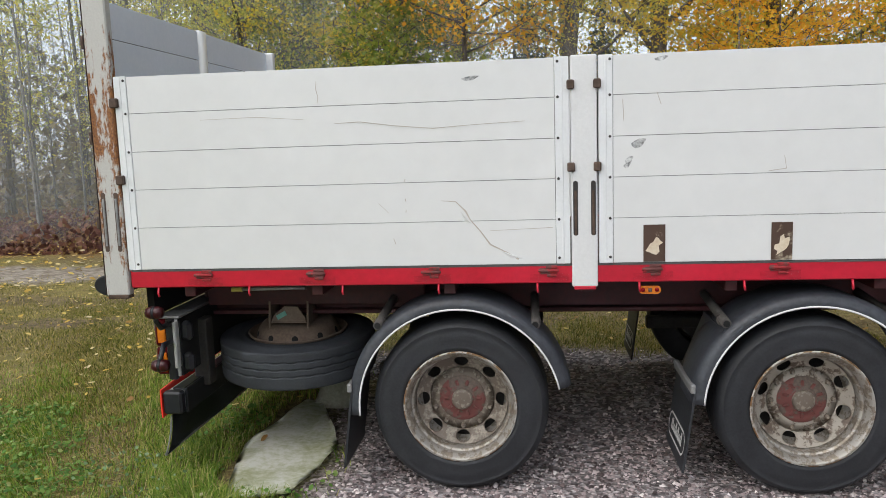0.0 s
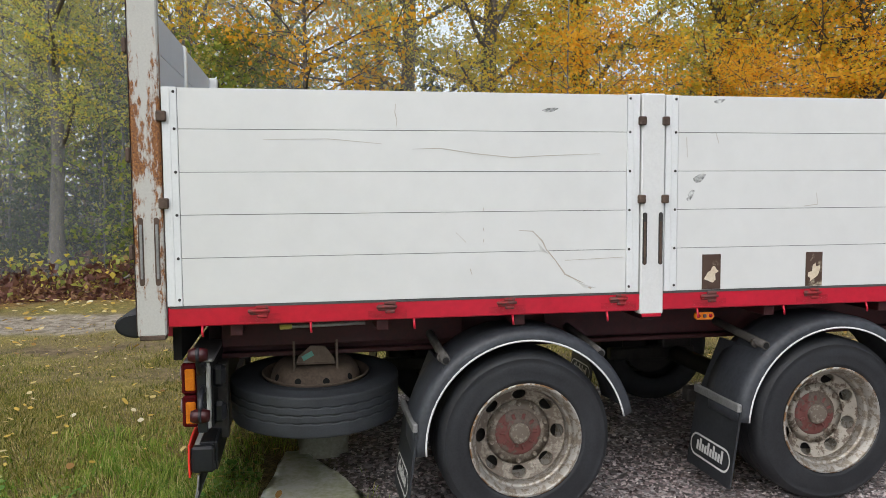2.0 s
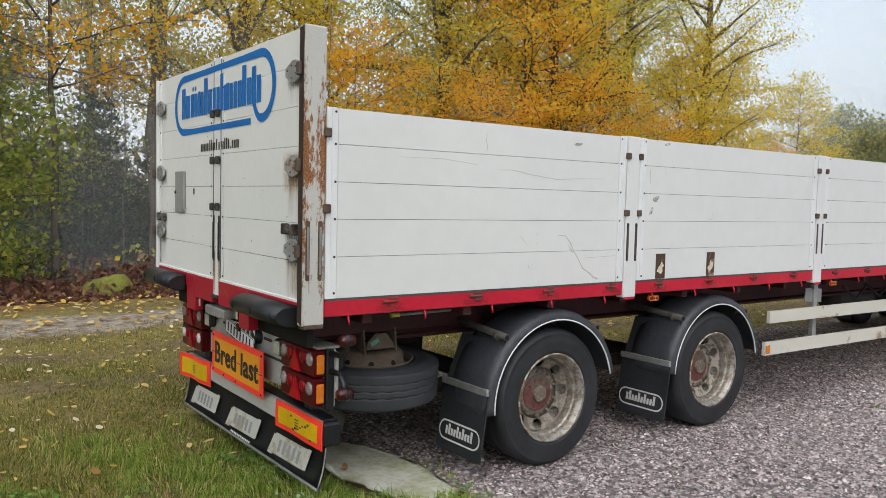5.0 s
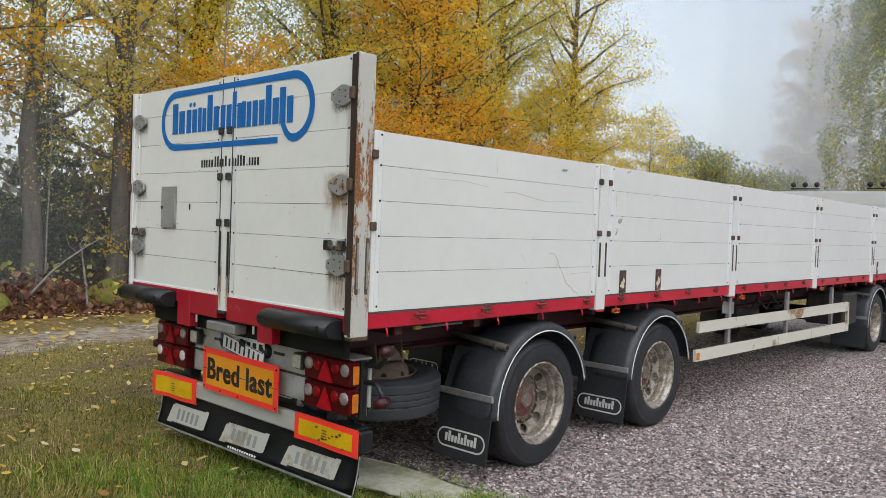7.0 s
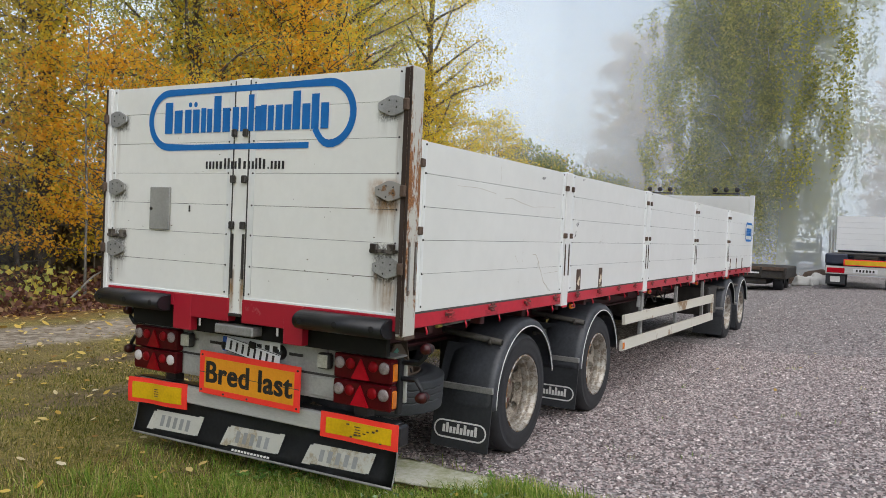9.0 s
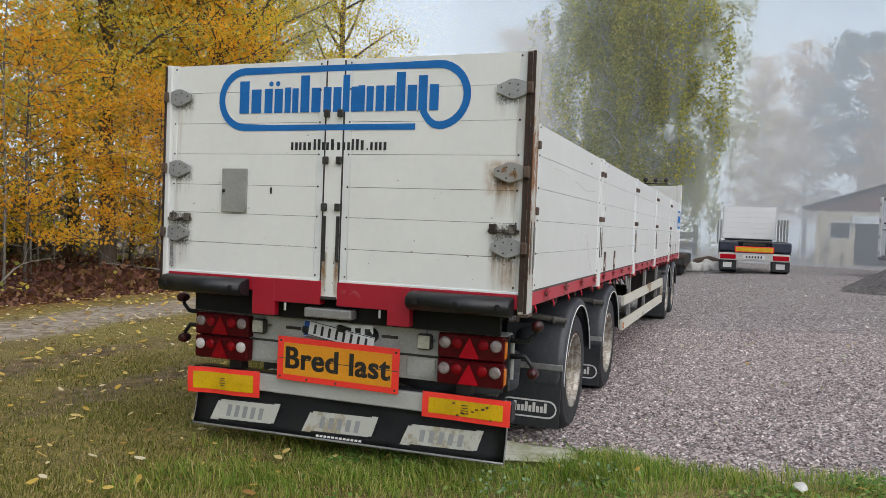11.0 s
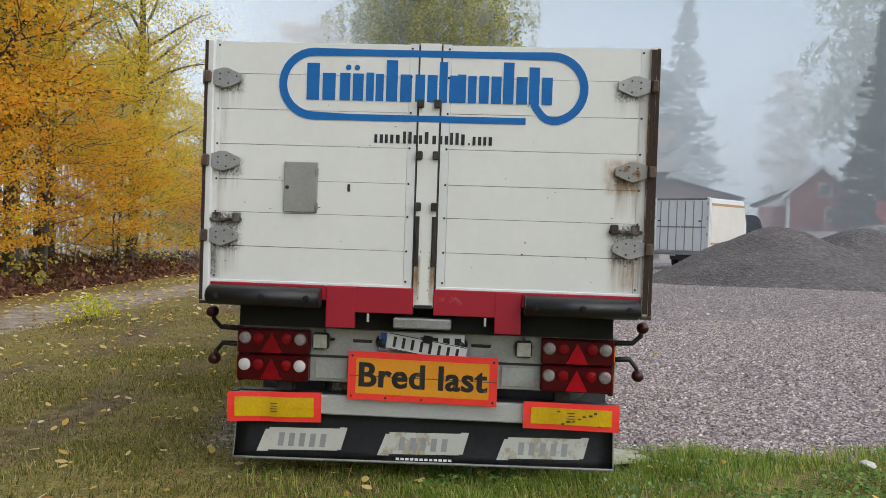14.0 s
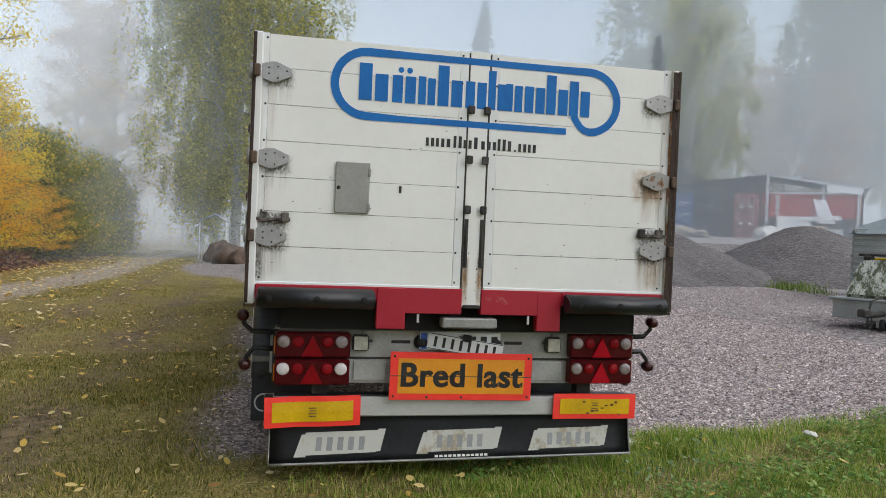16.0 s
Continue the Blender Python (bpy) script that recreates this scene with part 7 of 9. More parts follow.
young_spruce = tree("spruce_tree", "young dark green spruce standing in the wood", 5.4, 0.06, 0.04, 1.5, 80, 8000, 0.075, BARK, NEEDLE_NEAR, lift=-0.1, pull=-0.01, scatter_r=0.07, profile="cone", bare=0.05, twigs=3, fine=True)
sapling = tree("sapling", "thin bare-stemmed sapling in the wood", 8.5, 0.032, 0.3, 1.1, 11, 1000, 0.062, BARK_PALE, LEAF_MIXED, lift=0.6, scatter_r=0.28, profile="flame", twigs=2, fine=True)
pale_tree = tree("birch_tree", "faded russet birch standing in the fog", 16, 0.18, 0.12, 3.6, 40, 11500, 0.17, BARK_PALE, LEAF_PALE, lift=0.5, scatter_r=0.42, profile="flame", twigs=5, fine=True)
old_birch = tree("weeping_birch", "large weeping birch with hanging yellow-green twigs beside the track", 20, 0.30, 0.13, 5.6, 84, 190000, 0.114, BIRCH_BARK, LEAF_BIRCH, lift=0.62, pull=-0.03, hang=3.3, scatter_r=0.36, profile="round", twigs=5, fine=True)
thin_birch = tree("weeping_birch", "weeping birch fading in the fog", 17, 0.24, 0.2, 4.2, 40, 30000, 0.175, BIRCH_BARK, LEAF_BIRCH, lift=0.7, pull=-0.03, hang=2.8, scatter_r=0.34, profile="round", fine=True)
pine = tree("pine_tree", "tall dark pine fading in the fog", 17, 0.24, 0.35, 3.4, 46, 11000, 0.23, BARK, NEEDLE, lift=0.2, scatter_r=0.36, profile="round", bare=0.45, twigs=3)

plant(aspen_a, [(2.6, 17.8, 0, 1), (11.5, 16.4, 200, 0.95), (18.2, 16.6, 300, 0.85), (16.4, 18.4, 45, 0.95), (5.6, 19.5, 250, 1.1), (-4.2, 18.6, 30, 0.95)], "aspens along the wood")
plant(aspen_b, [(8.3, 17.3, 80, 1.0), (-6.45, 16.95, 310, 0.78), (14.5, 17.5, 140, 0.95), (12.6, 18.8, 200, 1.0), (0.8, 17.6, 0, 1), (-7.6, 20.0, 40, 1), (10.6, 20.8, 20, 1), (17.0, 21.0, 90, 0.95), (-2.2, 21.5, 270, 1)], "aspens along the wood")
plant(aspen_c, [(-7.2, 24.5, 0, 1), (-16.0, 21.0, 70, 1), (-11.0, 26.0, 130, 1), (-18.0, 25.0, 140, 1.1), (1.0, 25.0, 10, 1.0), (-11.5, 21.5, 160, 1)], "aspens along the wood")
plant(maple, [(4.6, 15.8, 0, 0.75), (8.0, 15.5, 90, 0.85), (11.2, 15.4, 300, 0.95), (14.6, 15.4, 150, 0.8), (20.5, 15.1, 10, 0.68), (25.2, 14.8, 60, 0.5)], "maples at the wood's edge")
plant(tall_maple, [(-1.4, 16.7, 0, 1.0), (9.8, 16.0, 200, 1.0)], "maples at the wood's edge")
plant(maple_y, [(9.2, 17.4, 120, 0.95), (16.6, 16.2, 20, 0.8), (4.6, 19.0, 300, 0.9), (20.0, 16.8, 60, 0.85), (23.2, 16.0, 160, 0.75)], "maples at the wood's edge")
plant(green_bush, [(-5.9, 18.4, 200, 1.0), (-2.4, 18.2, 150, 0.95)], "shrubs along the wood")
plant(hazel, [(-3.1, 16.9, 0, 1.0)])
plant(young_spruce, [(1.5, 18.9, 0, 1.0), (-5.6, 19.4, 60, 1.1), (-8.3, 17.2, 120, 0.9), (-0.2, 19.4, 250, 1.05), (-7.3, 18.6, 300, 0.85)], "young spruces in the wood")
plant(far_shrub, [(27.5, 15.4, 150, 0.85), (31.0, 15.2, 260, 0.95), (35.0, 15.0, 310, 1.0), (39.0, 15.4, 20, 0.8), (30.0, 17.4, 40, 1.2)], "shrubs along the wood")
sap = [(tree_rng.uniform(-17, 16), tree_rng.uniform(15.4, 22), tree_rng.uniform(0, 360), tree_rng.uniform(0.6, 1.3)) for _ in range(40)]
sap += [(tree_rng.uniform(-20, -5), tree_rng.uniform(16.5, 28), tree_rng.uniform(0, 360), tree_rng.uniform(1.0, 1.9)) for _ in range(34)]
plant(sapling, sap, "saplings in the wood")
plant(old_birch, [(37.5, 8.4, 0, 1.06)])
plant(thin_birch, [(46, -36, 0, 1.35), (58, -32, 120, 1.1), (49, -44, 240, 1.45), (40, -38, 70, 1.15), (55, -26.5, 30, 1.2), (42.4, -21.8, 200, 0.74)], "birches in the fog")
plant(pale_tree, [(49, 17, 0, 1.0), (56, 21, 100, 1.1), (60, -2, 200, 1.0), (56, -6.5, 20, 0.9), (66, 1, 300, 1.0), (75, 15, 250, 1.2), (66, -22, 60, 0.9), (44.5, -28.5, 140, 0.78), (40.5, -31.5, 20, 0.72), (47.5, -33.0, 250, 0.8)], "faded trees in the fog")
plant(spruce, [(66, -12.6, 0, 1.13), (50, -23.0, 40, 0.72), (39.4, -17.6, 150, 0.58)], "spruces in the fog")
plant(pine, [(60, -5.8, 0, 1.0), (64, -8.8, 120, 0.95)], "pines in the fog")

# slender grey stems filling the depth of the wood
stems = []
for _ in range(150):
    x, y = tree_rng.uniform(-50, -5), 21 + 24 * tree_rng.uniform(0, 1)
    r, hgt = tree_rng.uniform(0.02, 0.07), tree_rng.uniform(9, 17)
    lean = tree_rng.normal(0, 0.35, 2)
    stems.append(([(x, y, -0.2), (x + 0.3 * lean[0], y, hgt * 0.35), (x + lean[0], y + lean[1], hgt)], (r, 0.8 * r, 0.25 * r)))
tagged(put_mesh("far_stems", tubes_mesh("far_stems", stems), BARK), "slender grey stems deep in the foggy wood", "wood", kind="stuff")

# bracken and undergrowth at the wood's edge
n = 26000
ux, uy = tree_rng.uniform(-20, 24, n), 14.3 + 5.5 * tree_rng.uniform(0, 1, n) ** 1.6
clump = 0.5 + 0.5 * wave(0.9 * ux, 1.1 * uy)
uz = ground_height(ux, uy) + (0.10 + 0.55 * clump) * tree_rng.uniform(0, 1, n) ** 0.8 * smooth(14.2, 15.4, uy)
tagged(put_mesh("undergrowth", leaves_mesh("undergrowth", np.column_stack([ux, uy, uz]), 0.13), BRACKEN), "brown and russet bracken under the trees", "undergrowth", kind="stuff")
n = 5000
ux, uy = tree_rng.uniform(-18, 20, n), tree_rng.uniform(14.6, 17.5, n)
keep = wave(0.55 * ux + 2, 0.8 * uy) > 0.35
uz = ground_height(ux, uy) + 0.75 * tree_rng.uniform(0.1, 1, n)
tagged(put_mesh("undergrowth", leaves_mesh("undergrowth", np.column_stack([ux, uy, uz])[keep], 0.11), LEAF_MIXED), "yellow-green low shrubs under the trees", "undergrowth", kind="stuff")
# dark thicket closing the depth of the wood
n = 9000
ux, uy = tree_rng.uniform(-6.5, 10, n), tree_rng.uniform(20, 25, n)
uz = 3.6 * tree_rng.uniform(0, 1, n) ** 1.2 * (0.65 + 0.35 * wave(0.7 * ux, 0.5 * uy))
tagged(put_mesh("thicket", leaves_mesh("thicket", np.column_stack([ux, uy, uz]), 0.3, fine=True), LEAF_DUSK), "dark thicket of twigs and leaves inside the wood", "thicket", kind="stuff")
# far wood behind, thinning into the fog
n = 46000
ux = np.where(tree_rng.uniform(0, 1, n) < 0.68, tree_rng.uniform(-48, -5, n), tree_rng.uniform(-5, 24, n))
uy = tree_rng.uniform(20.5, 44, n)
uz = np.where(ux < -3, 12.5, 6.5) * tree_rng.uniform(0.0, 1, n) ** 1.4 * (0.6 + 0.4 * wave(0.3 * ux, 0.2 * uy))
tagged(put_mesh("far_wood", leaves_mesh("far_wood", np.column_stack([ux, uy, uz]), 0.24, fine=True), LEAF_DUSK), "distant brown undergrowth and twigs in fog", "wood", kind="stuff")


# ---- the yard beyond ----
def on_ground(x, y):
    return float(ground_height(x, y))


# gravel heaps
def heap(name, label, peaks, radius, cx, cy, half, seed):
    r = np.random.default_rng(seed)
    n = 90
    ax = np.linspace(-half, half, n)
    hx, hy = np.meshgrid(cx + ax, cy + ax, indexing="ij")
    top = np.zeros_like(hx)
    for px, py, ph in peaks:
        d = np.hypot(hx - px, hy - py) + 0.25 * wave(0.9 * hx + seed, 0.8 * hy)
        top = np.maximum(top, ph * np.clip(1.06 - np.sqrt((d / radius) ** 2 + 0.02), -0.2, 1))
    top = top + np.where(top > 0.05, 0.03 * wave(3 * hx, 3.1 * hy) + r.normal(0, 0.012, hx.shape), 0)
    z = ground_height(hx, hy) + top - 0.05
    k = np.arange(n * n).reshape(n, n)
    q = np.stack([k[:-1, :-1], k[1:, :-1], k[1:, 1:], k[:-1, 1:]], -1).reshape(-1, 4)
    keep = (top.ravel()[q] > 0.0).any(axis=1)
    me = arrays(name, np.stack([hx, hy, z], -1).reshape(-1, 3), q[keep])
    me.polygons.foreach_set("use_smooth", np.ones(len(me.polygons), dtype=bool))
    return tagged(put_mesh(name, me, HEAP), label, "heap")


def heap_material():
    m, nn, ll, p = nodes_of("dark_crushed_stone")
    tc = nn.new("ShaderNodeTexCoord")
    v = nn.new("ShaderNodeTexVoronoi")
    v.inputs["Scale"].default_value = 13
    ll.new(tc.outputs["Object"], v.inputs["Vector"])
    n1 = noise_node(nn, ll, 0.8, 5, 0.6, tc.outputs["Object"])
    a = ramp_node(nn, ll, v.outputs["Color"], [(0.1, (0.065, 0.06, 0.062)), (0.7, (0.145, 0.134, 0.134)), (1.0, (0.28, 0.27, 0.26))])
    b = ramp_node(nn, ll, n1.outputs[0], [(0.35, (0.09, 0.083, 0.083)), (0.7, (0.165, 0.152, 0.15))])
    ll.new(mix_node(nn, ll, 0.5, a.outputs[0], b.outputs[0]), p.inputs["Base Color"])
    p.inputs["Roughness"].default_value = 0.9
    bump_node(nn, ll, p, v.outputs["Distance"], 0.8, 0.05)
    return m


HEAP = heap_material()
heap("gravel_mound", "large dark heap of crushed stone on the yard", [(16.3, -3.7, 1.75), (16.9, -6.3, 1.8)], 3.7, 16.5, -4.6, 7.5, 3)
heap("gravel_mound", "dark heap of crushed stone with grass at its foot", [(17.6, -12.2, 2.25), (19.5, -14.5, 1.8)], 4.4, 18.3, -13.2, 7.5, 8)
gx_, gy_ = scatter(9000, 10.5, 17.0, -13.5, -7.6, lambda x, y: np.exp(-((y + 0.62 * x + 0.1) / 0.8) ** 2) * 1.0)
grass("heap_grass", gx_, gy_, 0.24 * np.clip(0.8 + 0.6 * wave(3 * gx_, 3 * gy_), 0.3, 1.5), leaf_material("heap_grass_blades", [(0.0, (0.08, 0.13, 0.03)), (0.6, (0.15, 0.24, 0.05)), (1.0, (0.34, 0.36, 0.12))], 0.4), "long green grass at the foot of the heap", width=0.012)

# materials of the yard's things
CREAM = surface("cream_render", (0.50, 0.43, 0.33), (0.64, 0.57, 0.45), rough=0.85, coarse=1.2, fine=20, bump=0.2)
BROWNWOOD = surface("brown_gable_boards", (0.10, 0.035, 0.028), (0.19, 0.075, 0.06), rough=0.7, coarse=2, fine=12, stretch=(1, 6, 0.4))
ROOF = surface("dark_roof_sheet", (0.04, 0.04, 0.045), (0.09, 0.088, 0.09), rough=0.7)
DARKGLASS, gn_, gl_, gp_ = nodes_of("dark_window_glass")
gp_.inputs["Base Color"].default_value, gp_.inputs["Roughness"].default_value = (0.02, 0.025, 0.03, 1), 0.12
NAVY = surface("dark_blue_paint", (0.012, 0.018, 0.035), (0.03, 0.04, 0.07), rough=0.4, coat=0.3)
CURTAIN = surface("dark_grey_curtain", (0.022, 0.023, 0.026), (0.05, 0.05, 0.055), rough=0.6, stretch=(1, 5, 0.3))
LIGHTGREY = surface("light_grey_sheet", (0.42, 0.44, 0.46), (0.58, 0.60, 0.62), rough=0.5)
BOXWHITE = surface("white_box_body", (0.76, 0.77, 0.78), (0.84, 0.85, 0.86), rough=0.45, coarse=1)
BEIGE = surface("beige_stripe", (0.45, 0.28, 0.12), (0.56, 0.37, 0.18), rough=0.5)
REDSTEEL = surface("red_container_steel", (0.46, 0.045, 0.04), (0.62, 0.085, 0.07), rough=0.6, coarse=1.2)
BLUESTEEL = surface("blue_container_steel", (0.015, 0.07, 0.20), (0.03, 0.11, 0.30), rough=0.6, coarse=1.2)
BLACKSTEEL = surface("black_shed_sheet", (0.012, 0.013, 0.016), (0.03, 0.032, 0.036), rough=0.55, stretch=(4, 4, 0.3))
FALU = surface("red_house_boards", (0.24, 0.035, 0.03), (0.36, 0.065, 0.05), rough=0.8, stretch=(5, 5, 0.3))
REDDOOR = surface("faded_red_container_door", (0.22, 0.035, 0.035), (0.36, 0.075, 0.07), rough=0.65, coarse=2)
GALV = surface("galvanised_sheet", (0.26, 0.29, 0.29), (0.42, 0.45, 0.45), rough=0.45, metal=0.4)

# ---- garage ----
gz = on_ground(38.5, -4.0) - 0.05
garage = thing("garage", "cream rendered garage with brown gable and open dark doorway", "garage", at=(42, -4.7, gz))
X0, YL, YR = 38.5, -1.2, -7.95
bm = newbox(X0, X0 + 0.25, -2.78, YL, gz, 3.35)
box(bm, X0, X0 + 0.25, YR, -4.62, gz, 3.35)
box(bm, X0, X0 + 0.25, -4.62, -2.78, 2.85, 3.35)
part("wall", bm, CREAM, garage)
part("wall", newbox(X0 + 0.25, X0 + 8, YL - 0.25, YL, gz, 3.35), CREAM, garage)
part("wall", newbox(X0 + 0.25, X0 + 8, YR, YR + 0.25, gz, 3.35), CREAM, garage)
part("wall", newbox(X0 + 7.75, X0 + 8, YR + 0.25, YL - 0.25, gz, 3.35), CREAM, garage)
gable = part("gable", prism(bmesh.new(), [(X0 - 0.05, YL + 0.3, 3.30), (X0 - 0.05, YR - 0.2, 3.30), (X0 - 0.05, YR - 0.2, 3.95), (X0 - 0.05, -5.05, 4.9)], (0.2, 0, 0)), BROWNWOOD, garage)
for k in range(27):
    y = YL + 0.15 - 0.33 * k
    top = 4.9 - (0.381 if y > -5.05 else 0.306) * abs(y + 5.05)
    if top > 3.4 and y > YR:
        part("board", newbox(X0 - 0.075, X0 - 0.05, y - 0.15, y + 0.15, 3.22, top - 0.06, bevel=0.006), BROWNWOOD, gable)
for s in (1, -1):
    ye, ze = (YL + 0.6, 3.30) if s > 0 else (YR - 0.5, 3.95)
    bm = prism(bmesh.new(), [(X0 - 0.5, ye, ze), (X0 - 0.5, -5.05, 5.02), (X0 - 0.5, -5.05, 5.09), (X0 - 0.5, ye, ze + 0.07)], (8.9, 0, 0))
    part("roof_slope", bm, ROOF, garage)
part("chimney", newbox(X0 + 2.5, X0 + 3.1, -4.9, -4.3, 4.9, 5.55, bevel=0.02), DARKIRON, garage)
part("chimney_cap", newbox(X0 + 2.3, X0 + 3.3, -5.1, -4.1, 5.55, 5.62, bevel=0.01), DARKIRON, garage)
win = part("window", newbox(X0 - 0.04, X0, -2.62, -1.75, 1.72, 2.66, bevel=0.01), WHITEINK, garage)
part("pane", newbox(X0 - 0.05, X0 - 0.042, -2.56, -1.81, 1.79, 2.59), DARKGLASS, win)
part("door_curtain", newbox(X0 + 0.12, X0 + 0.16, -4.62, -2.78, gz, 2.85), CURTAIN, garage)
for k in range(6):
    part("strip", newbox(X0 + 0.10, X0 + 0.118, -4.60 + 0.305 * k, -4.33 + 0.305 * k, gz, 2.82, bevel=0.004), CURTAIN, garage)
part("awning", prism(bmesh.new(), [(X0 - 0.35, -4.75, 2.55), (X0 - 0.35, -2.66, 2.55), (X0, -2.66, 2.95), (X0, -4.75, 2.95)], (0, 0, 0.04)), LIGHTGREY, garage)
garage.matrix_basis = Matrix.Translation((42, -5.82, gz)) @ Matrix.Rotation(radians(-11), 4, "Z") @ Matrix.Diagonal((1, 1.18, 1, 1))
ladder = thing("stepladder", "aluminium stepladder standing open by the garage", "ladder", at=(37.0, -0.45, gz))
ly_ = -0.45
for foot, top_x in ((36.6, 37.0), (37.5, 37.05)):
    for e in (-1, 1):
        part("stile", tube(bmesh.new(), [(foot, ly_ + 0.34 * e, gz + 0.02), (top_x, ly_ + 0.2 * e, gz + 1.95)], 0.028, 6), ALU, ladder)
for k in range(6):
    f = (k + 0.7) / 7
    part("step", newbox(36.58 + 0.4 * f, 36.68 + 0.4 * f, ly_ - 0.33 + 0.13 * f, ly_ + 0.33 - 0.13 * f, gz + 1.93 * f, gz + 1.93 * f + 0.03, bevel=0.006), ALU, ladder)
part("hoop", tube(bmesh.new(), [(37.0, ly_ - 0.2, gz + 1.95), (37.0, ly_ - 0.18, gz + 2.35), (37.0, ly_, gz + 2.42), (37.0, ly_ + 0.18, gz + 2.35), (37.0, ly_ + 0.2, gz + 1.95)], 0.024, 6), ALU, ladder)
shrub = tree("shrub", "low bare shrub by the garage wall", 1.4, 0.02, 0.05, 0.8, 18, 300, 0.07, BARK, LEAF_DUSK, lift=0.8, scatter_r=0.12, category="shrub")
plant(shrub, [(37.6, -1.5, 0, 0.9), (37.4, -2.2, 90, 0.5), (36.8, 0.5, 200, 0.5)], "shrubs by the garage")

# ---- flat lorry seen from behind ----
tz = on_ground(22.5, 2.45)
lorry = thing("flatbed_lorry", "dark blue flatbed lorry with white headboard and yellow rear board", "lorry", at=(24.5, 2.45, tz))
Y0, Y1 = 1.3, 3.6
part("frame", newbox(22.3, 27.5, 1.9, 3.0, tz + 0.65, tz + 0.95, bevel=0.02), NAVY, lorry)
for y in (1.32, 2.95):
    f = lathe(bmesh.new(), [(0.56, y), (0.60, y), (0.60, y + 0.62), (0.56, y + 0.62)], 18, radians(15), radians(165), m=Matrix.Translation((23.2, 0, tz + 0.52)), close=True)
    part("fender", f, NAVY, lorry)
    part("wheel_tyre", lathe(bmesh.new(), [(0.28, y + 0.04), (0.47, y + 0.03), (0.5, y + 0.1), (0.5, y + 0.5), (0.47, y + 0.57), (0.28, y + 0.56)], 28, m=Matrix.Translation((23.2, 0, tz + 0.5))), RUBBER, lorry)
    part("rear_box", newbox(22.3, 22.75, y, y + 0.62, tz + 0.78, tz + 1.12, bevel=0.04), NAVY, lorry)
    flap = part("mud_flap", newbox(22.32, 22.35, y + 0.03, y + 0.58, tz + 0.12, tz + 0.5, bevel=0.005), FLAP, lorry)
    part("flap_mark", newbox(22.312, 22.319, y + 0.18, y + 0.45, tz + 0.2, tz + 0.38), WHITEINK, flap)
    part("tail_lamp", newbox(22.22, 22.3, y + 0.06, y + 0.55, tz + 0.50, tz + 0.66, bevel=0.01), LENSBRIGHT, lorry)
part("lamp_bar", newbox(22.24, 22.32, Y0 + 0.06, Y1 - 0.06, tz + 0.46, tz + 0.72, bevel=0.01), ALU, lorry)
part("plate", newbox(22.21, 22.235, 2.12, 2.78, tz + 0.52, tz + 0.66), PLATE, lorry)
for k in range(6):
    part("plate_bar", newbox(22.205, 22.209, 2.2 + 0.09 * k, 2.25 + 0.09 * k, tz + 0.55, tz + 0.63), INK, lorry)
board = part("yellow_board", newbox(22.2, 22.23, 1.85, 3.05, tz + 0.75, tz + 0.95, bevel=0.005), FLUO, lorry)
part("board_field", newbox(22.192, 22.199, 1.89, 3.01, tz + 0.78, tz + 0.92), YELLOW, board)
hb = part("headboard", newbox(26.6, 26.7, 1.65, 3.54, tz + 1.2, tz + 2.5, bevel=0.01), LIGHTGREY, lorry)
for k in range(6):
    part("plank", newbox(26.585, 26.6, 1.68, 3.51, tz + 1.22 + 0.21 * k, tz + 1.426 + 0.21 * k, bevel=0.003), BOXWHITE, hb)
part("coupling", newbox(22.6, 25.5, 2.1, 2.8, tz + 0.95, tz + 1.08, bevel=0.03), DARKIRON, lorry)
for k in range(4):
    part("stake", newbox(26.2 + 0.1 * k, 26.26 + 0.1 * k, 1.24 + 0.1 * k, 1.31 + 0.1 * k, tz + 1.0, tz + 2.0, bevel=0.01), STEEL, lorry)
    if k < 2:
        part("stake", newbox(26.2 + 0.1 * k, 26.26 + 0.1 * k, 3.66 - 0.1 * k, 3.72 - 0.1 * k, tz + 1.0, tz + 1.95, bevel=0.01), STEEL, lorry)
part("cab", newbox(26.8, 28.6, 1.75, 3.45, tz + 0.7, tz + 2.35, bevel=0.12), NAVY, lorry)
part("load_deck", newbox(22.6, 26.55, 1.45, 3.45, tz + 1.06, tz + 1.14, bevel=0.02), DARKIRON, lorry)
lorry.location.y -= 0.22
lorry.scale = (1, 1.05, 1)

# ---- box van with a dark cab ----
vz = on_ground(27, -3.5)
van = thing("box_van", "white and cream box van with ribbed rear doors and dark cab", "van", at=(27.5, -4.5, vz))
vm = Matrix.Translation((26.1, -3.2, vz)) @ Matrix.Rotation(math.atan2(-0.71, 0.70), 4, "Z")
bm = prism(bmesh.new(), [(0, -1.3, 0.78), (3.02, -1.3, 0.78), (3.0, -1.3, 2.0), (2.72, -1.3, 3.02), (0, -1.3, 3.02)], (0, 2.6, 0))
bmesh.ops.bevel(bm, geom=bm.edges[:], offset=0.04, segments=2, affect="EDGES")
bm.transform(vm)
bmesh.ops.recalc_face_normals(bm, faces=bm.faces)
part("box_body", bm, BOXWHITE, van)
DOORPANEL = surface("bluish_white_panel", (0.80, 0.84, 0.89), (0.86, 0.89, 0.93), rough=0.4, coarse=1)
RIBGREY = surface("grey_door_rib", (0.20, 0.215, 0.23), (0.30, 0.315, 0.33), rough=0.5)
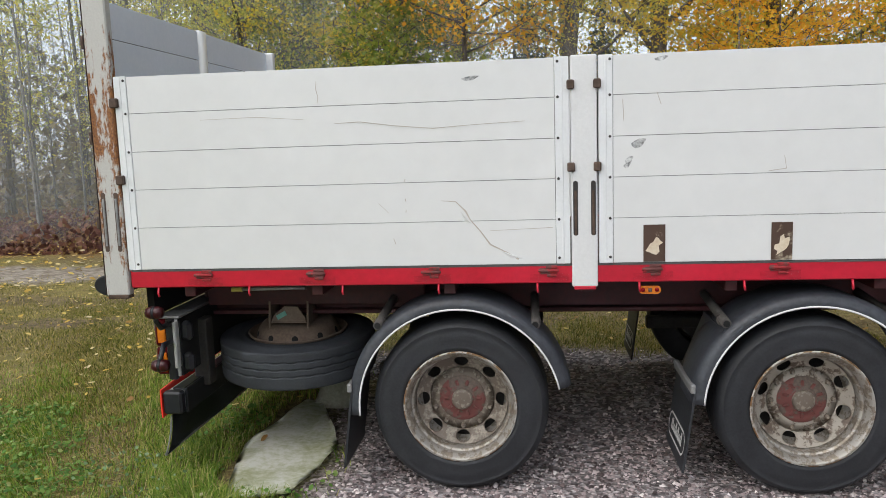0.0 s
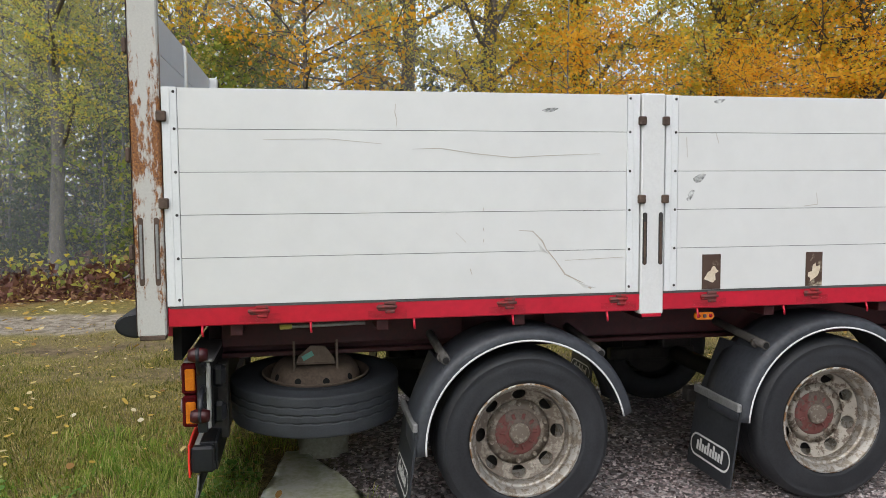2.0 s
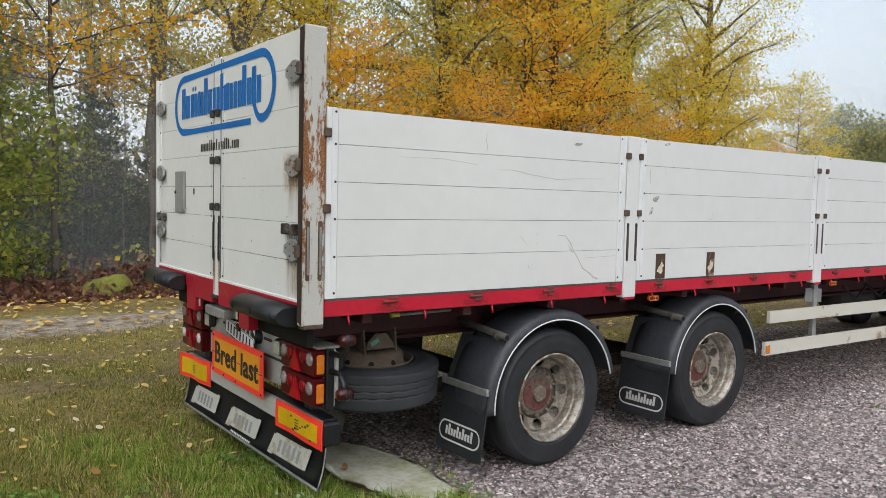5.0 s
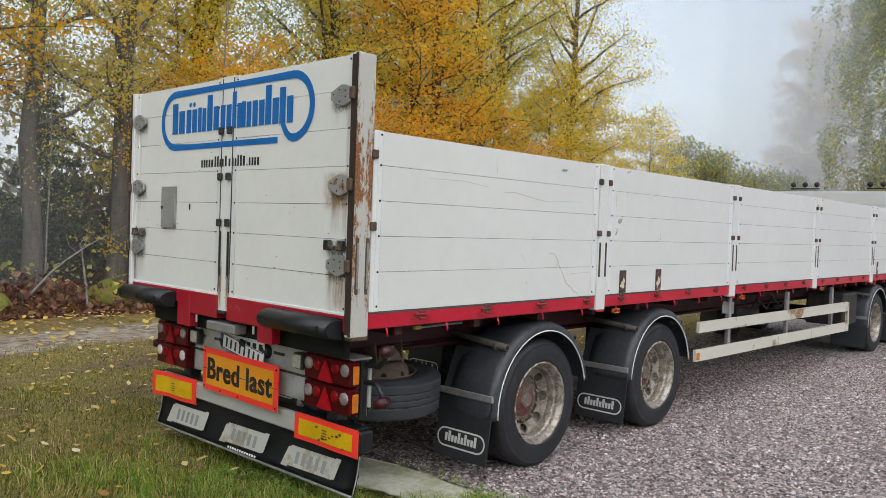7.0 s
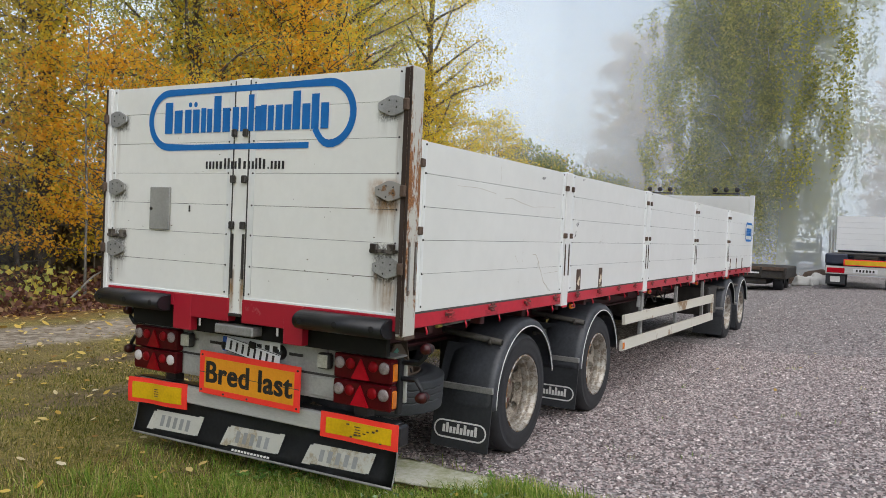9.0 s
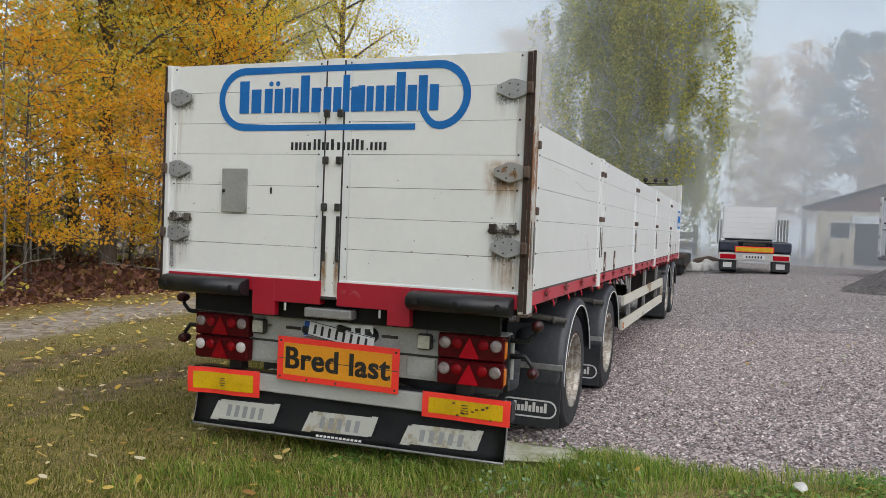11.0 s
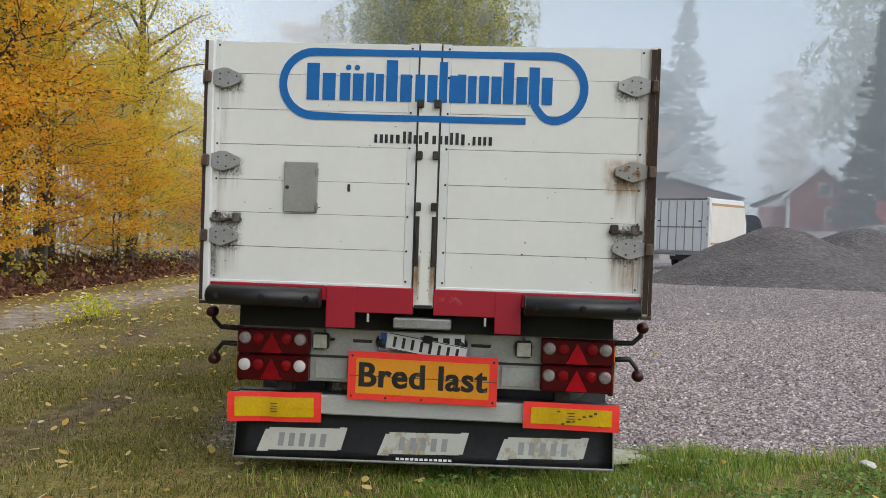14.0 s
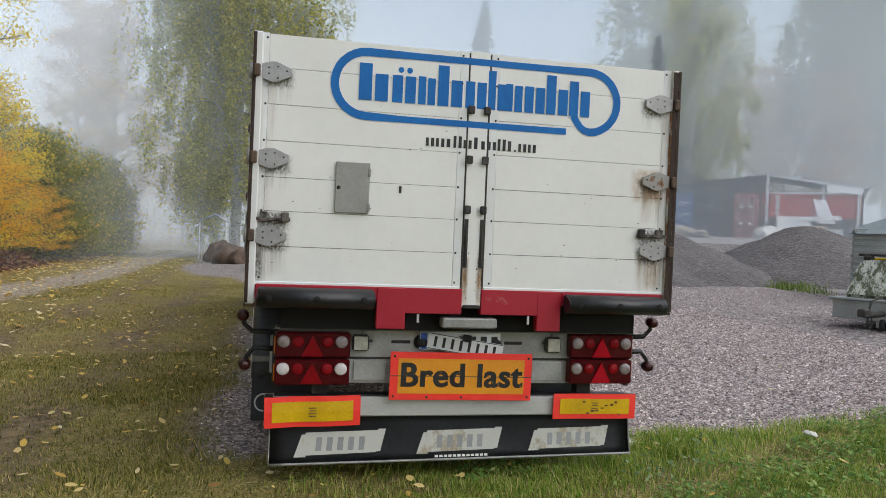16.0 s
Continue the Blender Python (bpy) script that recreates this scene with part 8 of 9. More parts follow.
for y0, y1 in ((-1.16, -0.005), (0.005, 1.16)):
    d = part("rear_door", newbox(-0.05, 0.0, y0, y1, 0.84, 2.94, bevel=0.01, m=vm), DOORPANEL, van)
    for k in range(3):
        yy = y0 + (y1 - y0) * (k + 0.5) / 3
        part("rib", newbox(-0.075, -0.05, yy - 0.018, yy + 0.018, 0.86, 2.90, bevel=0.006, m=vm), RIBGREY, d)
    part("cross_rib", newbox(-0.07, -0.05, y0 + 0.02, y1 - 0.02, 1.80, 1.85, bevel=0.006, m=vm), RIBGREY, d)
    part("latch", newbox(-0.09, -0.05, 0.82 * y0 + 0.18 * y1 if y0 < 0 else 0.82 * y1 + 0.18 * y0, (0.82 * y0 + 0.18 * y1 if y0 < 0 else 0.82 * y1 + 0.18 * y0) + 0.14, 2.05, 2.10, bevel=0.01, m=vm), DARKIRON, d)
for y in (-1.24, 1.24):
    post = part("corner_post", newbox(-0.08, 0.0, y - 0.07, y + 0.07, 0.78, 3.05, bevel=0.02, m=vm), BOXWHITE, van)
    for z in (0.95, 1.55, 2.2, 2.8):
        part("hinge_block", newbox(-0.11, -0.08, y - 0.05, y + 0.05, z - 0.07, z + 0.07, bevel=0.015, m=vm), LIGHTGREY, post)
part("head_rail", newbox(-0.07, 0.0, -1.17, 1.17, 2.95, 3.03, bevel=0.01, m=vm), RIBGREY, van)
part("rear_bumper", newbox(-0.10, 0.05, -1.25, 1.25, 0.66, 0.775, bevel=0.02, m=vm), RIBGREY, van)
for z in (1.12, 2.72):
    part("stripe", newbox(0.1, 2.96 if z < 2 else 2.74, -1.315, -1.301, z, z + 0.10, m=vm), BEIGE, van)
part("panel", newbox(0.1, 2.78, -1.312, -1.3005, 1.24, 2.70, m=vm), surface("cream_van_side", (0.72, 0.69, 0.61), (0.80, 0.77, 0.70), rough=0.45), van)
bm = prism(bmesh.new(), [(3.06, -1.14, 0.5), (5.5, -1.14, 0.5), (5.55, -1.14, 1.1), (5.2, -1.14, 1.42), (4.5, -1.14, 2.38), (4.2, -1.14, 2.47), (3.06, -1.14, 2.47)], (0, 2.28, 0))
bmesh.ops.bevel(bm, geom=bm.edges[:], offset=0.06, segments=2, affect="EDGES")
bm.transform(vm)
bmesh.ops.recalc_face_normals(bm, faces=bm.faces)
cab_ = part("cab", bm, NAVY, van)
part("side_window", prism(bmesh.new(), [tuple(vm @ Vector((x, -1.15, z))) for x, z in ((3.5, 1.5), (4.85, 1.5), (4.4, 2.2), (3.5, 2.25))], tuple(vm.to_3x3() @ Vector((0, 0.006, 0)))), DARKGLASS, cab_)
part("wing_mirror", newbox(4.95, 5.05, -1.5, -1.24, 1.5, 1.85, bevel=0.03, m=vm), DARKIRON, cab_)
part("mirror_arm", newbox(4.97, 5.02, -1.26, -1.1, 1.62, 1.67, m=vm), DARKIRON, cab_)
part("roof_rail", newbox(2.9, 3.9, -1.1, 1.1, 2.52, 2.56, bevel=0.01, m=vm), LIGHTGREY, cab_)
for x in (0.9, 4.6):
    for y in (-0.9, 0.65):
        part("wheel_tyre", lathe(bmesh.new(), [(0.18, y - 0.12), (0.33, y - 0.12), (0.35, y - 0.06), (0.35, y + 0.06), (0.33, y + 0.12), (0.18, y + 0.12)], 24, m=vm @ Matrix.Translation((x, 0, 0.35))), RUBBER, van)
        part("wheel_rim", lathe(bmesh.new(), [(0.2, y - 0.11), (0.1, y - 0.1), (0.0, y - 0.1)], 16, m=vm @ Matrix.Translation((x, 0, 0.35))), STEEL, van)
part("chassis", newbox(-0.02, 4.7, -0.5, 0.5, 0.45, 0.78, bevel=0.02, m=vm), DARKIRON, van)
pl = part("plate", newbox(-0.08, -0.06, 0.2, 0.75, 0.62, 0.78, m=vm), PLATE, van)
for k in range(6):
    part("plate_bar", newbox(-0.088, -0.081, 0.26 + 0.075 * k, 0.30 + 0.075 * k, 0.66, 0.74, m=vm), INK, pl)

# ---- dark shed and stacked containers on the rise ----
def faced(x, y, towards, z):
    """A frame at (x, y) whose local -y faces towards the given point."""
    a = math.atan2(towards[1] - y, towards[0] - x) + math.pi / 2
    return Matrix.Translation((x, y, z)) @ Matrix.Rotation(a, 4, "Z")


cz = on_ground(35, -22)
sm = faced(35.25, -23.2, (-6.9, 6.4), cz) @ Matrix.Translation((-0.62, 0, 0))
shed = thing("dark_shed", "large black sheet-metal shed with a sloping roof", "shed", at=(36, -20.5, cz))
part("wall", prism(bmesh.new(), [tuple(sm @ Vector(p)) for p in ((-4.6, 0, 0), (0.3, 0, 0), (0.3, 0, 3.78), (-4.6, 0, 3.28))], tuple(sm.to_3x3() @ Vector((0, 6, 0)))), BLACKSTEEL, shed)
part("roof", prism(bmesh.new(), [tuple(sm @ Vector(p)) for p in ((-4.8, -0.3, 3.28), (0.4, -0.3, 3.82), (0.4, -0.3, 3.90), (-4.8, -0.3, 3.36))], tuple(sm.to_3x3() @ Vector((0, 6.6, 0)))), ROOF, shed)
lm = sm @ Matrix.Translation((0.05, 0, 0)) @ Matrix.Diagonal((0.83, 1, 1, 1))
lean = thing("open_shelter", "open shelter with a pale sagging roof edge over red containers", "shelter", at=(33.3, -24.5, cz))
part("roof", prism(bmesh.new(), [tuple(lm @ Vector(p)) for p in ((0.3, -1.0, 3.84), (3.8, -1.0, 3.42), (7.2, -1.0, 3.12), (7.2, -1.0, 3.2), (3.8, -1.0, 3.52), (0.3, -1.0, 3.93))], tuple(lm.to_3x3() @ Vector((0, 5, 0)))), ROOF, lean)
part("fascia", prism(bmesh.new(), [tuple(lm @ Vector(p)) for p in ((0.35, -1.06, 3.78), (3.8, -1.06, 3.32), (7.2, -1.06, 3.06), (7.2, -1.06, 3.16), (3.8, -1.06, 3.5), (0.35, -1.06, 3.91))], tuple(lm.to_3x3() @ Vector((0, 0.05, 0)))), LIGHTGREY, lean)
for x, z1 in ((0.5, 3.8), (4.15, 3.4), (6.4, 3.1)):
    part("post", newbox(x - 0.09, x + 0.09, -0.95, -0.8, 0, z1, bevel=0.01, m=lm), LIGHTGREY, lean)
part("cross_beam", newbox(0.5, 6.4, -0.94, -0.84, 2.72, 2.82, bevel=0.01, m=lm), LIGHTGREY, lean)
# black sheet: the shade deep in the shelter is put into its colour
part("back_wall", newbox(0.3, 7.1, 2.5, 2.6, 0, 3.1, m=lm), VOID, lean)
part("loose_board", prism(bmesh.new(), [tuple(lm @ Vector(p)) for p in ((3.5, -1.15, 2.4), (3.95, -1.15, 1.0), (5.0, -1.15, 1.0), (4.3, -1.15, 2.35))], tuple(lm.to_3x3() @ Vector((0, 0.05, 0)))), BOXWHITE, lean)
part("hanging_sheet", prism(bmesh.new(), [tuple(lm @ Vector(p)) for p in ((4.3, -1.12, 3.3), (6.7, -1.12, 3.05), (6.5, -1.12, 2.66), (5.6, -1.12, 2.82), (4.4, -1.12, 2.76))], tuple(lm.to_3x3() @ Vector((0, 0.03, 0)))), BOXWHITE, lean)


def container(m, length, material, label, tall=2.55):
    c = thing("shipping_container", label, "container", at=tuple(m.translation))
    part("body", newbox(0, length, 0, 2.44, 0, tall, bevel=0.03, m=m), material, c)
    rib = bmesh.new()
    box(rib, -0.02, 0.02, -0.04, 0.0, 0.1, tall - 0.1, bevel=0.008)
    me = bpy.data.meshes.new("rib")
    rib.to_mesh(me)
    rib.free()
    me.materials.append(material)
    for k in range(int(length / 0.28)):
        shared("rib", me, c, m @ Matrix.Translation((0.2 + 0.28 * k, 0, 0)))
    for x in (0.05, length - 0.05):
        part("corner_post", newbox(x - 0.06, x + 0.06, -0.05, 0.02, 0, tall, bevel=0.01, m=m), material, c)
    for z in (0.06, tall - 0.08):
        part("rail", newbox(0, length, -0.055, 0.0, z - 0.06, z + 0.06, bevel=0.01, m=m), material, c)
    return c


c1 = container(sm @ Matrix.Translation((-1.3, -2.2, 0.0)), 1.3, REDDOOR, "red shipping container standing beside a dark shed")
for x in (0.25, 0.5, 0.8, 1.05):
    part("lock_rod", newbox(x - 0.02, x + 0.02, -0.1, -0.04, 0.1, 2.45, m=sm @ Matrix.Translation((-1.3, -2.2, 0.0))), GALV, c1)
for x in (0.2, 0.72):
    for z in (0.75, 1.75):
        part("pale_bar", newbox(x + 0.1, x + 0.25, -0.08, -0.06, z, z + 0.14, m=sm @ Matrix.Translation((-1.3, -2.2, 0.0))), WHITEINK, c1)
c2 = container(sm @ Matrix.Translation((0.2, -0.6, 1.35)), 5.3, REDSTEEL, "red shipping container under an open shelter", 1.4)
bm = bmesh.new()
for k in range(4):
    box(bm, 0.75, 0.98, -0.075, -0.06, 0.1 + 0.32 * k, 0.34 + 0.32 * k, m=sm @ Matrix.Translation((0.2, -0.6, 1.35)))
part("pale_bars", bm, WHITEINK, c2)
part("base_frame", newbox(0.2, 5.5, -0.5, 1.8, 0, 1.35, m=sm), DARKIRON, c2)
c3 = container(sm @ Matrix.Translation((-5.3, -2.6, -0.05)), 1.5, BLUESTEEL, "blue shipping container beside a dark shed")
bm = bmesh.new()
for k, (x, z, w) in enumerate(((0.2, 1.95, 0.2), (0.2, 1.5, 0.14), (0.5, 1.95, 0.12), (0.85, 2.0, 0.22), (0.85, 1.8, 0.16), (1.15, 1.95, 0.2), (1.18, 1.3, 0.2), (0.9, 1.1, 0.12), (1.18, 0.9, 0.14), (0.45, 0.8, 0.1))):
    box(bm, x, x + w, -0.075, -0.06, z, z + 0.1, m=sm @ Matrix.Translation((-5.3, -2.6, -0.05)))
part("pale_bars", bm, WHITEINK, c3)
container(sm @ Matrix.Translation((-6.05, -2.2, -0.4)), 0.68, REDSTEEL, "narrow red steel store beside a blue container", 2.1)
# white tarpaulin heap and rubble
def lump(name, label, category, x, y, rx, ry, rz, material, seed, jagged=False):
    r = random.Random(seed)
    bm = bmesh.new()
    bmesh.ops.create_icosphere(bm, subdivisions=3, radius=1.0)
    for v in bm.verts:
        k = 1 + 0.35 * noise.noise(v.co * 1.7 + Vector((seed, 0, 0))) + 0.12 * noise.noise(v.co * 5 + Vector((0, seed, 0)))
        if jagged:
            k *= r.uniform(0.7, 1.3)
        v.co = Vector((v.co.x * rx * k, v.co.y * ry * k, max(-0.15, v.co.z) * rz * k))
    z = on_ground(x, y)
    for v in bm.verts:
        v.co += Vector((x, y, z + 0.05))
    for f in bm.faces:
        f.smooth = not jagged
    return tagged(part(name, bm, material), label, category)


PALECLOTH = surface("white_tarpaulin", (0.48, 0.47, 0.44), (0.70, 0.69, 0.66), rough=0.6, coarse=1.5)
crate = thing("white_crate", "stack of white boards and crates before the shelter", "crate", at=tuple(sm @ Vector((2.4, -2.4, 0))))
part("crate_box", newbox(0.9, 2.6, -2.9, -1.9, 0, 1.25, bevel=0.04, m=sm @ Matrix.Rotation(radians(4), 4, "Z")), BOXWHITE, crate)
part("board", newbox(2.0, 4.4, -2.8, -1.9, 0.95, 1.15, bevel=0.02, m=sm @ Matrix.Rotation(radians(-3), 4, "Y")), BOXWHITE, crate)
part("yellow_box", newbox(2.7, 3.6, -2.7, -2.0, 0, 0.75, bevel=0.03, m=sm), surface("cream_yellow_box", (0.62, 0.50, 0.28), (0.72, 0.60, 0.36)), crate)
part("pallet", newbox(3.6, 4.5, -2.7, -2.0, 0, 0.6, bevel=0.03, m=sm), LIGHTGREY, crate)
p = sm @ Vector((0.5, -3.0, 0))
lump("tarpaulin_heap", "white tarpaulin crumpled over a heap of goods", "tarpaulin", p.x, p.y, 0.9, 0.7, 0.7, PALECLOTH, 2)
RUBBLE = surface("grey_rubble", (0.16, 0.14, 0.12), (0.42, 0.37, 0.32), rough=0.9, coarse=4, bump=0.6, depth=0.05)
for k, (u, v, s) in enumerate(((-5.2, -5.0, 0.7), (-4.5, -5.5, 0.85), (-3.7, -5.2, 0.7), (-3.0, -5.6, 0.5), (-5.8, -5.3, 0.5))):
    p = sm @ Vector((u, v, 0))
    lump("rubble_heap", "low heap of grey rubble", "rubble", p.x, p.y, s * 1.5, s, s * 0.55, RUBBLE, 20 + k, True)

# ---- red house in the fog ----
hz = on_ground(42.8, -15.75) - 0.2
house = thing("red_house", "red wooden house with white trim fading in fog", "house", at=(44, -16.5, hz))
hm = faced(42.8, -15.75, (-6.9, 5.3), hz) @ Matrix.Diagonal((0.71, 0.71, 0.71, 1))
part("wall", newbox(-2.6, 2.6, 0, 7, 0, 3.6, m=hm), FALU, house)
part("gable", prism(bmesh.new(), [tuple(hm @ Vector(p)) for p in ((-2.6, 0, 3.6), (2.6, 0, 3.6), (0, 0, 5.9))], tuple(hm.to_3x3() @ Vector((0, 7, 0)))), FALU, house)
for s in (1, -1):
    part("roof_slope", prism(bmesh.new(), [tuple(hm @ Vector(p)) for p in ((s * 3.1, -0.5, 3.25), (0, -0.5, 6.0), (0, -0.5, 6.15), (s * 3.1, -0.5, 3.4))], tuple(hm.to_3x3() @ Vector((0, 8, 0)))), ROOF, house)
    part("barge_board", prism(bmesh.new(), [tuple(hm @ Vector(p)) for p in ((s * 3.12, -0.54, 2.98), (0, -0.54, 5.73), (0, -0.54, 6.12), (s * 3.12, -0.54, 3.37))], tuple(hm.to_3x3() @ Vector((0, 0.04, 0)))), WHITEINK, house)
    part("corner_board", newbox(s * 2.6 - 0.16, s * 2.6 + 0.16, -0.05, 0.05, 0, 3.6, m=hm), WHITEINK, house)
part("annex_wall", newbox(-5.2, -2.61, 1.5, 5.5, 0, 2.5, m=hm), FALU, house)
part("annex_roof", prism(bmesh.new(), [tuple(hm @ Vector(p)) for p in ((-5.9, 1.1, 2.45), (-2.62, 1.1, 3.9), (-2.62, 1.1, 4.05), (-5.9, 1.1, 2.6))], tuple(hm.to_3x3() @ Vector((0, 4.8, 0)))), ROOF, house)
for x, z in ((0.35, 3.3), (0.9, 1.2)):
    w_ = part("window", newbox(x - 0.55, x + 0.55, -0.06, 0.0, z, z + 1.2, m=hm), WHITEINK, house)
    part("pane", newbox(x - 0.43, x + 0.43, -0.08, -0.065, z + 0.12, z + 1.08, m=hm), DARKGLASS, w_)

# ---- low dark trailer, pickup and bags beyond the front of the trailer ----
fz = on_ground(22, 5.2)
skip = thing("low_trailer", "low dark flat trailer parked on the yard", "trailer", at=(22, 5.2, fz))
part("bed", newbox(20.9, 23.9, 4.4, 6.6, fz + 0.40, fz + 0.78, bevel=0.03), DARKIRON, skip)
part("bed_edge", newbox(20.86, 20.9, 4.4, 6.6, fz + 0.66, fz + 0.78, bevel=0.01), BROWNIRON, skip)
for y in (4.45, 5.15, 5.85, 6.5):
    part("bed_upright", newbox(20.84, 20.9, y - 0.03, y + 0.03, fz + 0.40, fz + 0.76, bevel=0.008), DARKIRON, skip)
for y in (4.55, 6.15):
    for x in (21.6, 22.8):
        part("wheel_tyre", lathe(bmesh.new(), [(0.2, y), (0.38, y), (0.4, y + 0.05), (0.4, y + 0.22), (0.38, y + 0.27), (0.2, y + 0.27)], 22, m=Matrix.Translation((x, 0, fz + 0.4))), RUBBER, skip)
part("frame", newbox(21.0, 23.8, 5.0, 6.0, fz + 0.2, fz + 0.40, bevel=0.02), DARKIRON, skip)
part("label_bar", newbox(20.85, 20.858, 5.2, 5.7, fz + 0.55, fz + 0.6), WHITEINK, skip)
for k in range(5):
    part("stake", newbox(21.0 + 0.1 * k, 21.06 + 0.1 * k, 6.3, 6.36, fz + 0.76, fz + 1.5 + 0.1 * (k % 3), bevel=0.01), STEEL, skip)
pz = on_ground(31, 4.6)
pick = thing("pickup", "white pickup with a dark frame on its bed", "pickup", at=(31, 4.6, pz))
part("load_bed", newbox(29.5, 31.3, 3.7, 5.5, pz + 0.55, pz + 0.98, bevel=0.04), DARKIRON, pick)
part("body", newbox(31.3, 34.2, 3.75, 5.45, pz + 0.45, pz + 1.12, bevel=0.1), BOXWHITE, pick)
part("cab", newbox(31.5, 33.0, 3.85, 5.35, pz + 1.1, pz + 1.78, bevel=0.16), BOXWHITE, pick)
part("rear_window", newbox(31.46, 31.5, 4.05, 5.15, pz + 1.24, pz + 1.6, bevel=0.004), DARKGLASS, pick)
for y in (3.75, 5.45):
    part("wing_mirror", newbox(33.0, 33.08, y - 0.12, y + 0.12, pz + 1.15, pz + 1.35, bevel=0.03), DARKIRON, pick)
part("ladder_frame", tube(bmesh.new(), [(31.1, 3.72, pz + 0.98), (30.8, 3.72, pz + 2.05), (30.9, 3.95, pz + 2.1), (31.2, 3.95, pz + 1.0)], 0.05, 6), DARKIRON, pick)
for y in (3.75, 5.15):
    for x in (30.4, 33.2):
        part("wheel_tyre", lathe(bmesh.new(), [(0.18, y), (0.33, y), (0.36, y + 0.05), (0.36, y + 0.2), (0.33, y + 0.24), (0.18, y + 0.24)], 22, m=Matrix.Translation((x, 0, pz + 0.36))), RUBBER, pick)
for a, b in (((29.7, 3.8), (29.7, 5.4)), ((31.2, 3.8), (31.2, 5.4))):
    part("bed_frame", tube(bmesh.new(), [(a[0], a[1], pz + 1.0), (a[0], a[1], pz + 1.95), (b[0], b[1], pz + 1.95), (b[0], b[1], pz + 1.0)], 0.04, 6), DARKIRON, pick)
pick.location = (46.0, 6.1, on_ground(46.0, 6.1))
for x, y, s in ((24.6, 4.25, 0.35), (25.4, 3.75, 0.4), (25.0, 4.0, 0.3)):
    lump("white_bag", "white plastic sack lying on the gravel", "bag", x, y, s * 1.2, s, s * 0.9, PALECLOTH, int(10 * x))
for k, (x, y, s) in enumerate(((27, 3.6, 0.5), (28.0, 3.9, 0.6), (26.6, 4.9, 0.45))):
    lump("brush_heap", "low heap of brown brushwood", "brushwood", x, y, s * 1.6, s, s * 0.8, BROWNIRON, 40 + k)
for k, (x, y, s) in enumerate(((29.5, 8.2, 0.8), (31.5, 8.6, 0.9), (28.4, 7.7, 0.5))):
    lump("timber_pile", "dark heap of stacked material beside the track", "heap", x, y, s * 1.3, s, s * 1.0, BROWNIRON, 60 + k)
gfz = on_ground(34, 9.2)
frame_ = thing("garden_frame", "small pale gazebo frame beside the track", "gazebo", at=(34, 9.2, gfz))
for dx in (0, 1.6):
    for dy in (0, 1.4):
        part("post", newbox(34 + dx, 34.06 + dx, 8.5 + dy, 8.56 + dy, gfz, gfz + 1.9), LIGHTGREY, frame_)
for dx in (0, 1.6):
    part("roof_bar", tube(bmesh.new(), [(34 + dx, 8.5, gfz + 1.9), (34 + dx, 9.2, gfz + 2.3), (34 + dx, 9.96, gfz + 1.9)], 0.03, 6), LIGHTGREY, frame_)

# ---- galvanised trailer with a wrapped load ----
jz = on_ground(3.2, -2.9)
tm_ = Matrix.Translation((3.15, -2.6, jz)) @ Matrix.Rotation(radians(-62), 4, "Z")
boat = thing("galvanised_trailer", "galvanised trailer with a drawbar and jockey wheel", "trailer", at=(3.7, -3.6, jz))
bm = tube(bmesh.new(), [tuple(tm_ @ Vector(p)) for p in ((-0.55, 0, 0.27), (0.25, 0, 0.27))], 0.045, 8)
part("drawbar", bm, DARKIRON, boat)
part("coupling_head", newbox(-0.72, -0.5, -0.06, 0.06, 0.25, 0.37, bevel=0.02, m=tm_), DARKIRON, boat)
part("brake_lever", tube(bmesh.new(), [tuple(tm_ @ Vector(p)) for p in ((-0.4, 0.02, 0.31), (-0.3, 0.02, 0.47), (-0.05, 0.02, 0.51))], 0.016, 6), DARKIRON, boat)
part("cable_loop", tube(bmesh.new(), [tuple(tm_ @ Vector((-0.32 + 0.09 * math.cos(a), 0.03, 0.16 + 0.09 * math.sin(a)))) for a in np.linspace(0, 6.28, 14)], 0.01, 5), DARKIRON, boat)
part("side_panel", newbox(0.1, 3.2, -0.75, 0.75, 0.15, 0.44, bevel=0.01, m=tm_), GALV, boat)
part("top_rail", newbox(0.06, 3.24, -0.80, 0.80, 0.44, 0.48, bevel=0.01, m=tm_), GALV, boat)
part("red_mark", newbox(0.5, 1.2, 0.751, 0.755, 0.23, 0.33, m=tm_), surface("faded_red_mark", (0.36, 0.16, 0.17), (0.46, 0.24, 0.24)), boat)
part("jockey_wheel", lathe(bmesh.new(), [(0.04, -0.03), (0.095, -0.03), (0.10, 0.0), (0.095, 0.03), (0.04, 0.03)], 20, m=tm_ @ Matrix.Translation((0.14, 0.0, 0.10))), RUBBER, boat)
part("jockey_post", newbox(0.12, 0.17, 0.05, 0.10, 0.05, 0.45, bevel=0.006, m=tm_), GALV, boat)
part("wheel_tyre", lathe(bmesh.new(), [(0.15, 0.72), (0.28, 0.72), (0.30, 0.76), (0.30, 0.86), (0.28, 0.9), (0.15, 0.9)], 22, m=tm_ @ Matrix.Translation((2.0, 0, 0.30))), RUBBER, boat)
part("wheel_tyre", lathe(bmesh.new(), [(0.15, -0.9), (0.28, -0.9), (0.30, -0.86), (0.30, -0.76), (0.28, -0.72), (0.15, -0.72)], 22, m=tm_ @ Matrix.Translation((2.0, 0, 0.30))), RUBBER, boat)
WRAP = surface("streaked_clear_plastic", (0.10, 0.115, 0.065), (0.60, 0.62, 0.56), rough=0.25, coarse=7, fine=40, spread=(0.46, 0.56), bump=0.4, depth=0.01, stretch=(1.6, 1.6, 0.35))
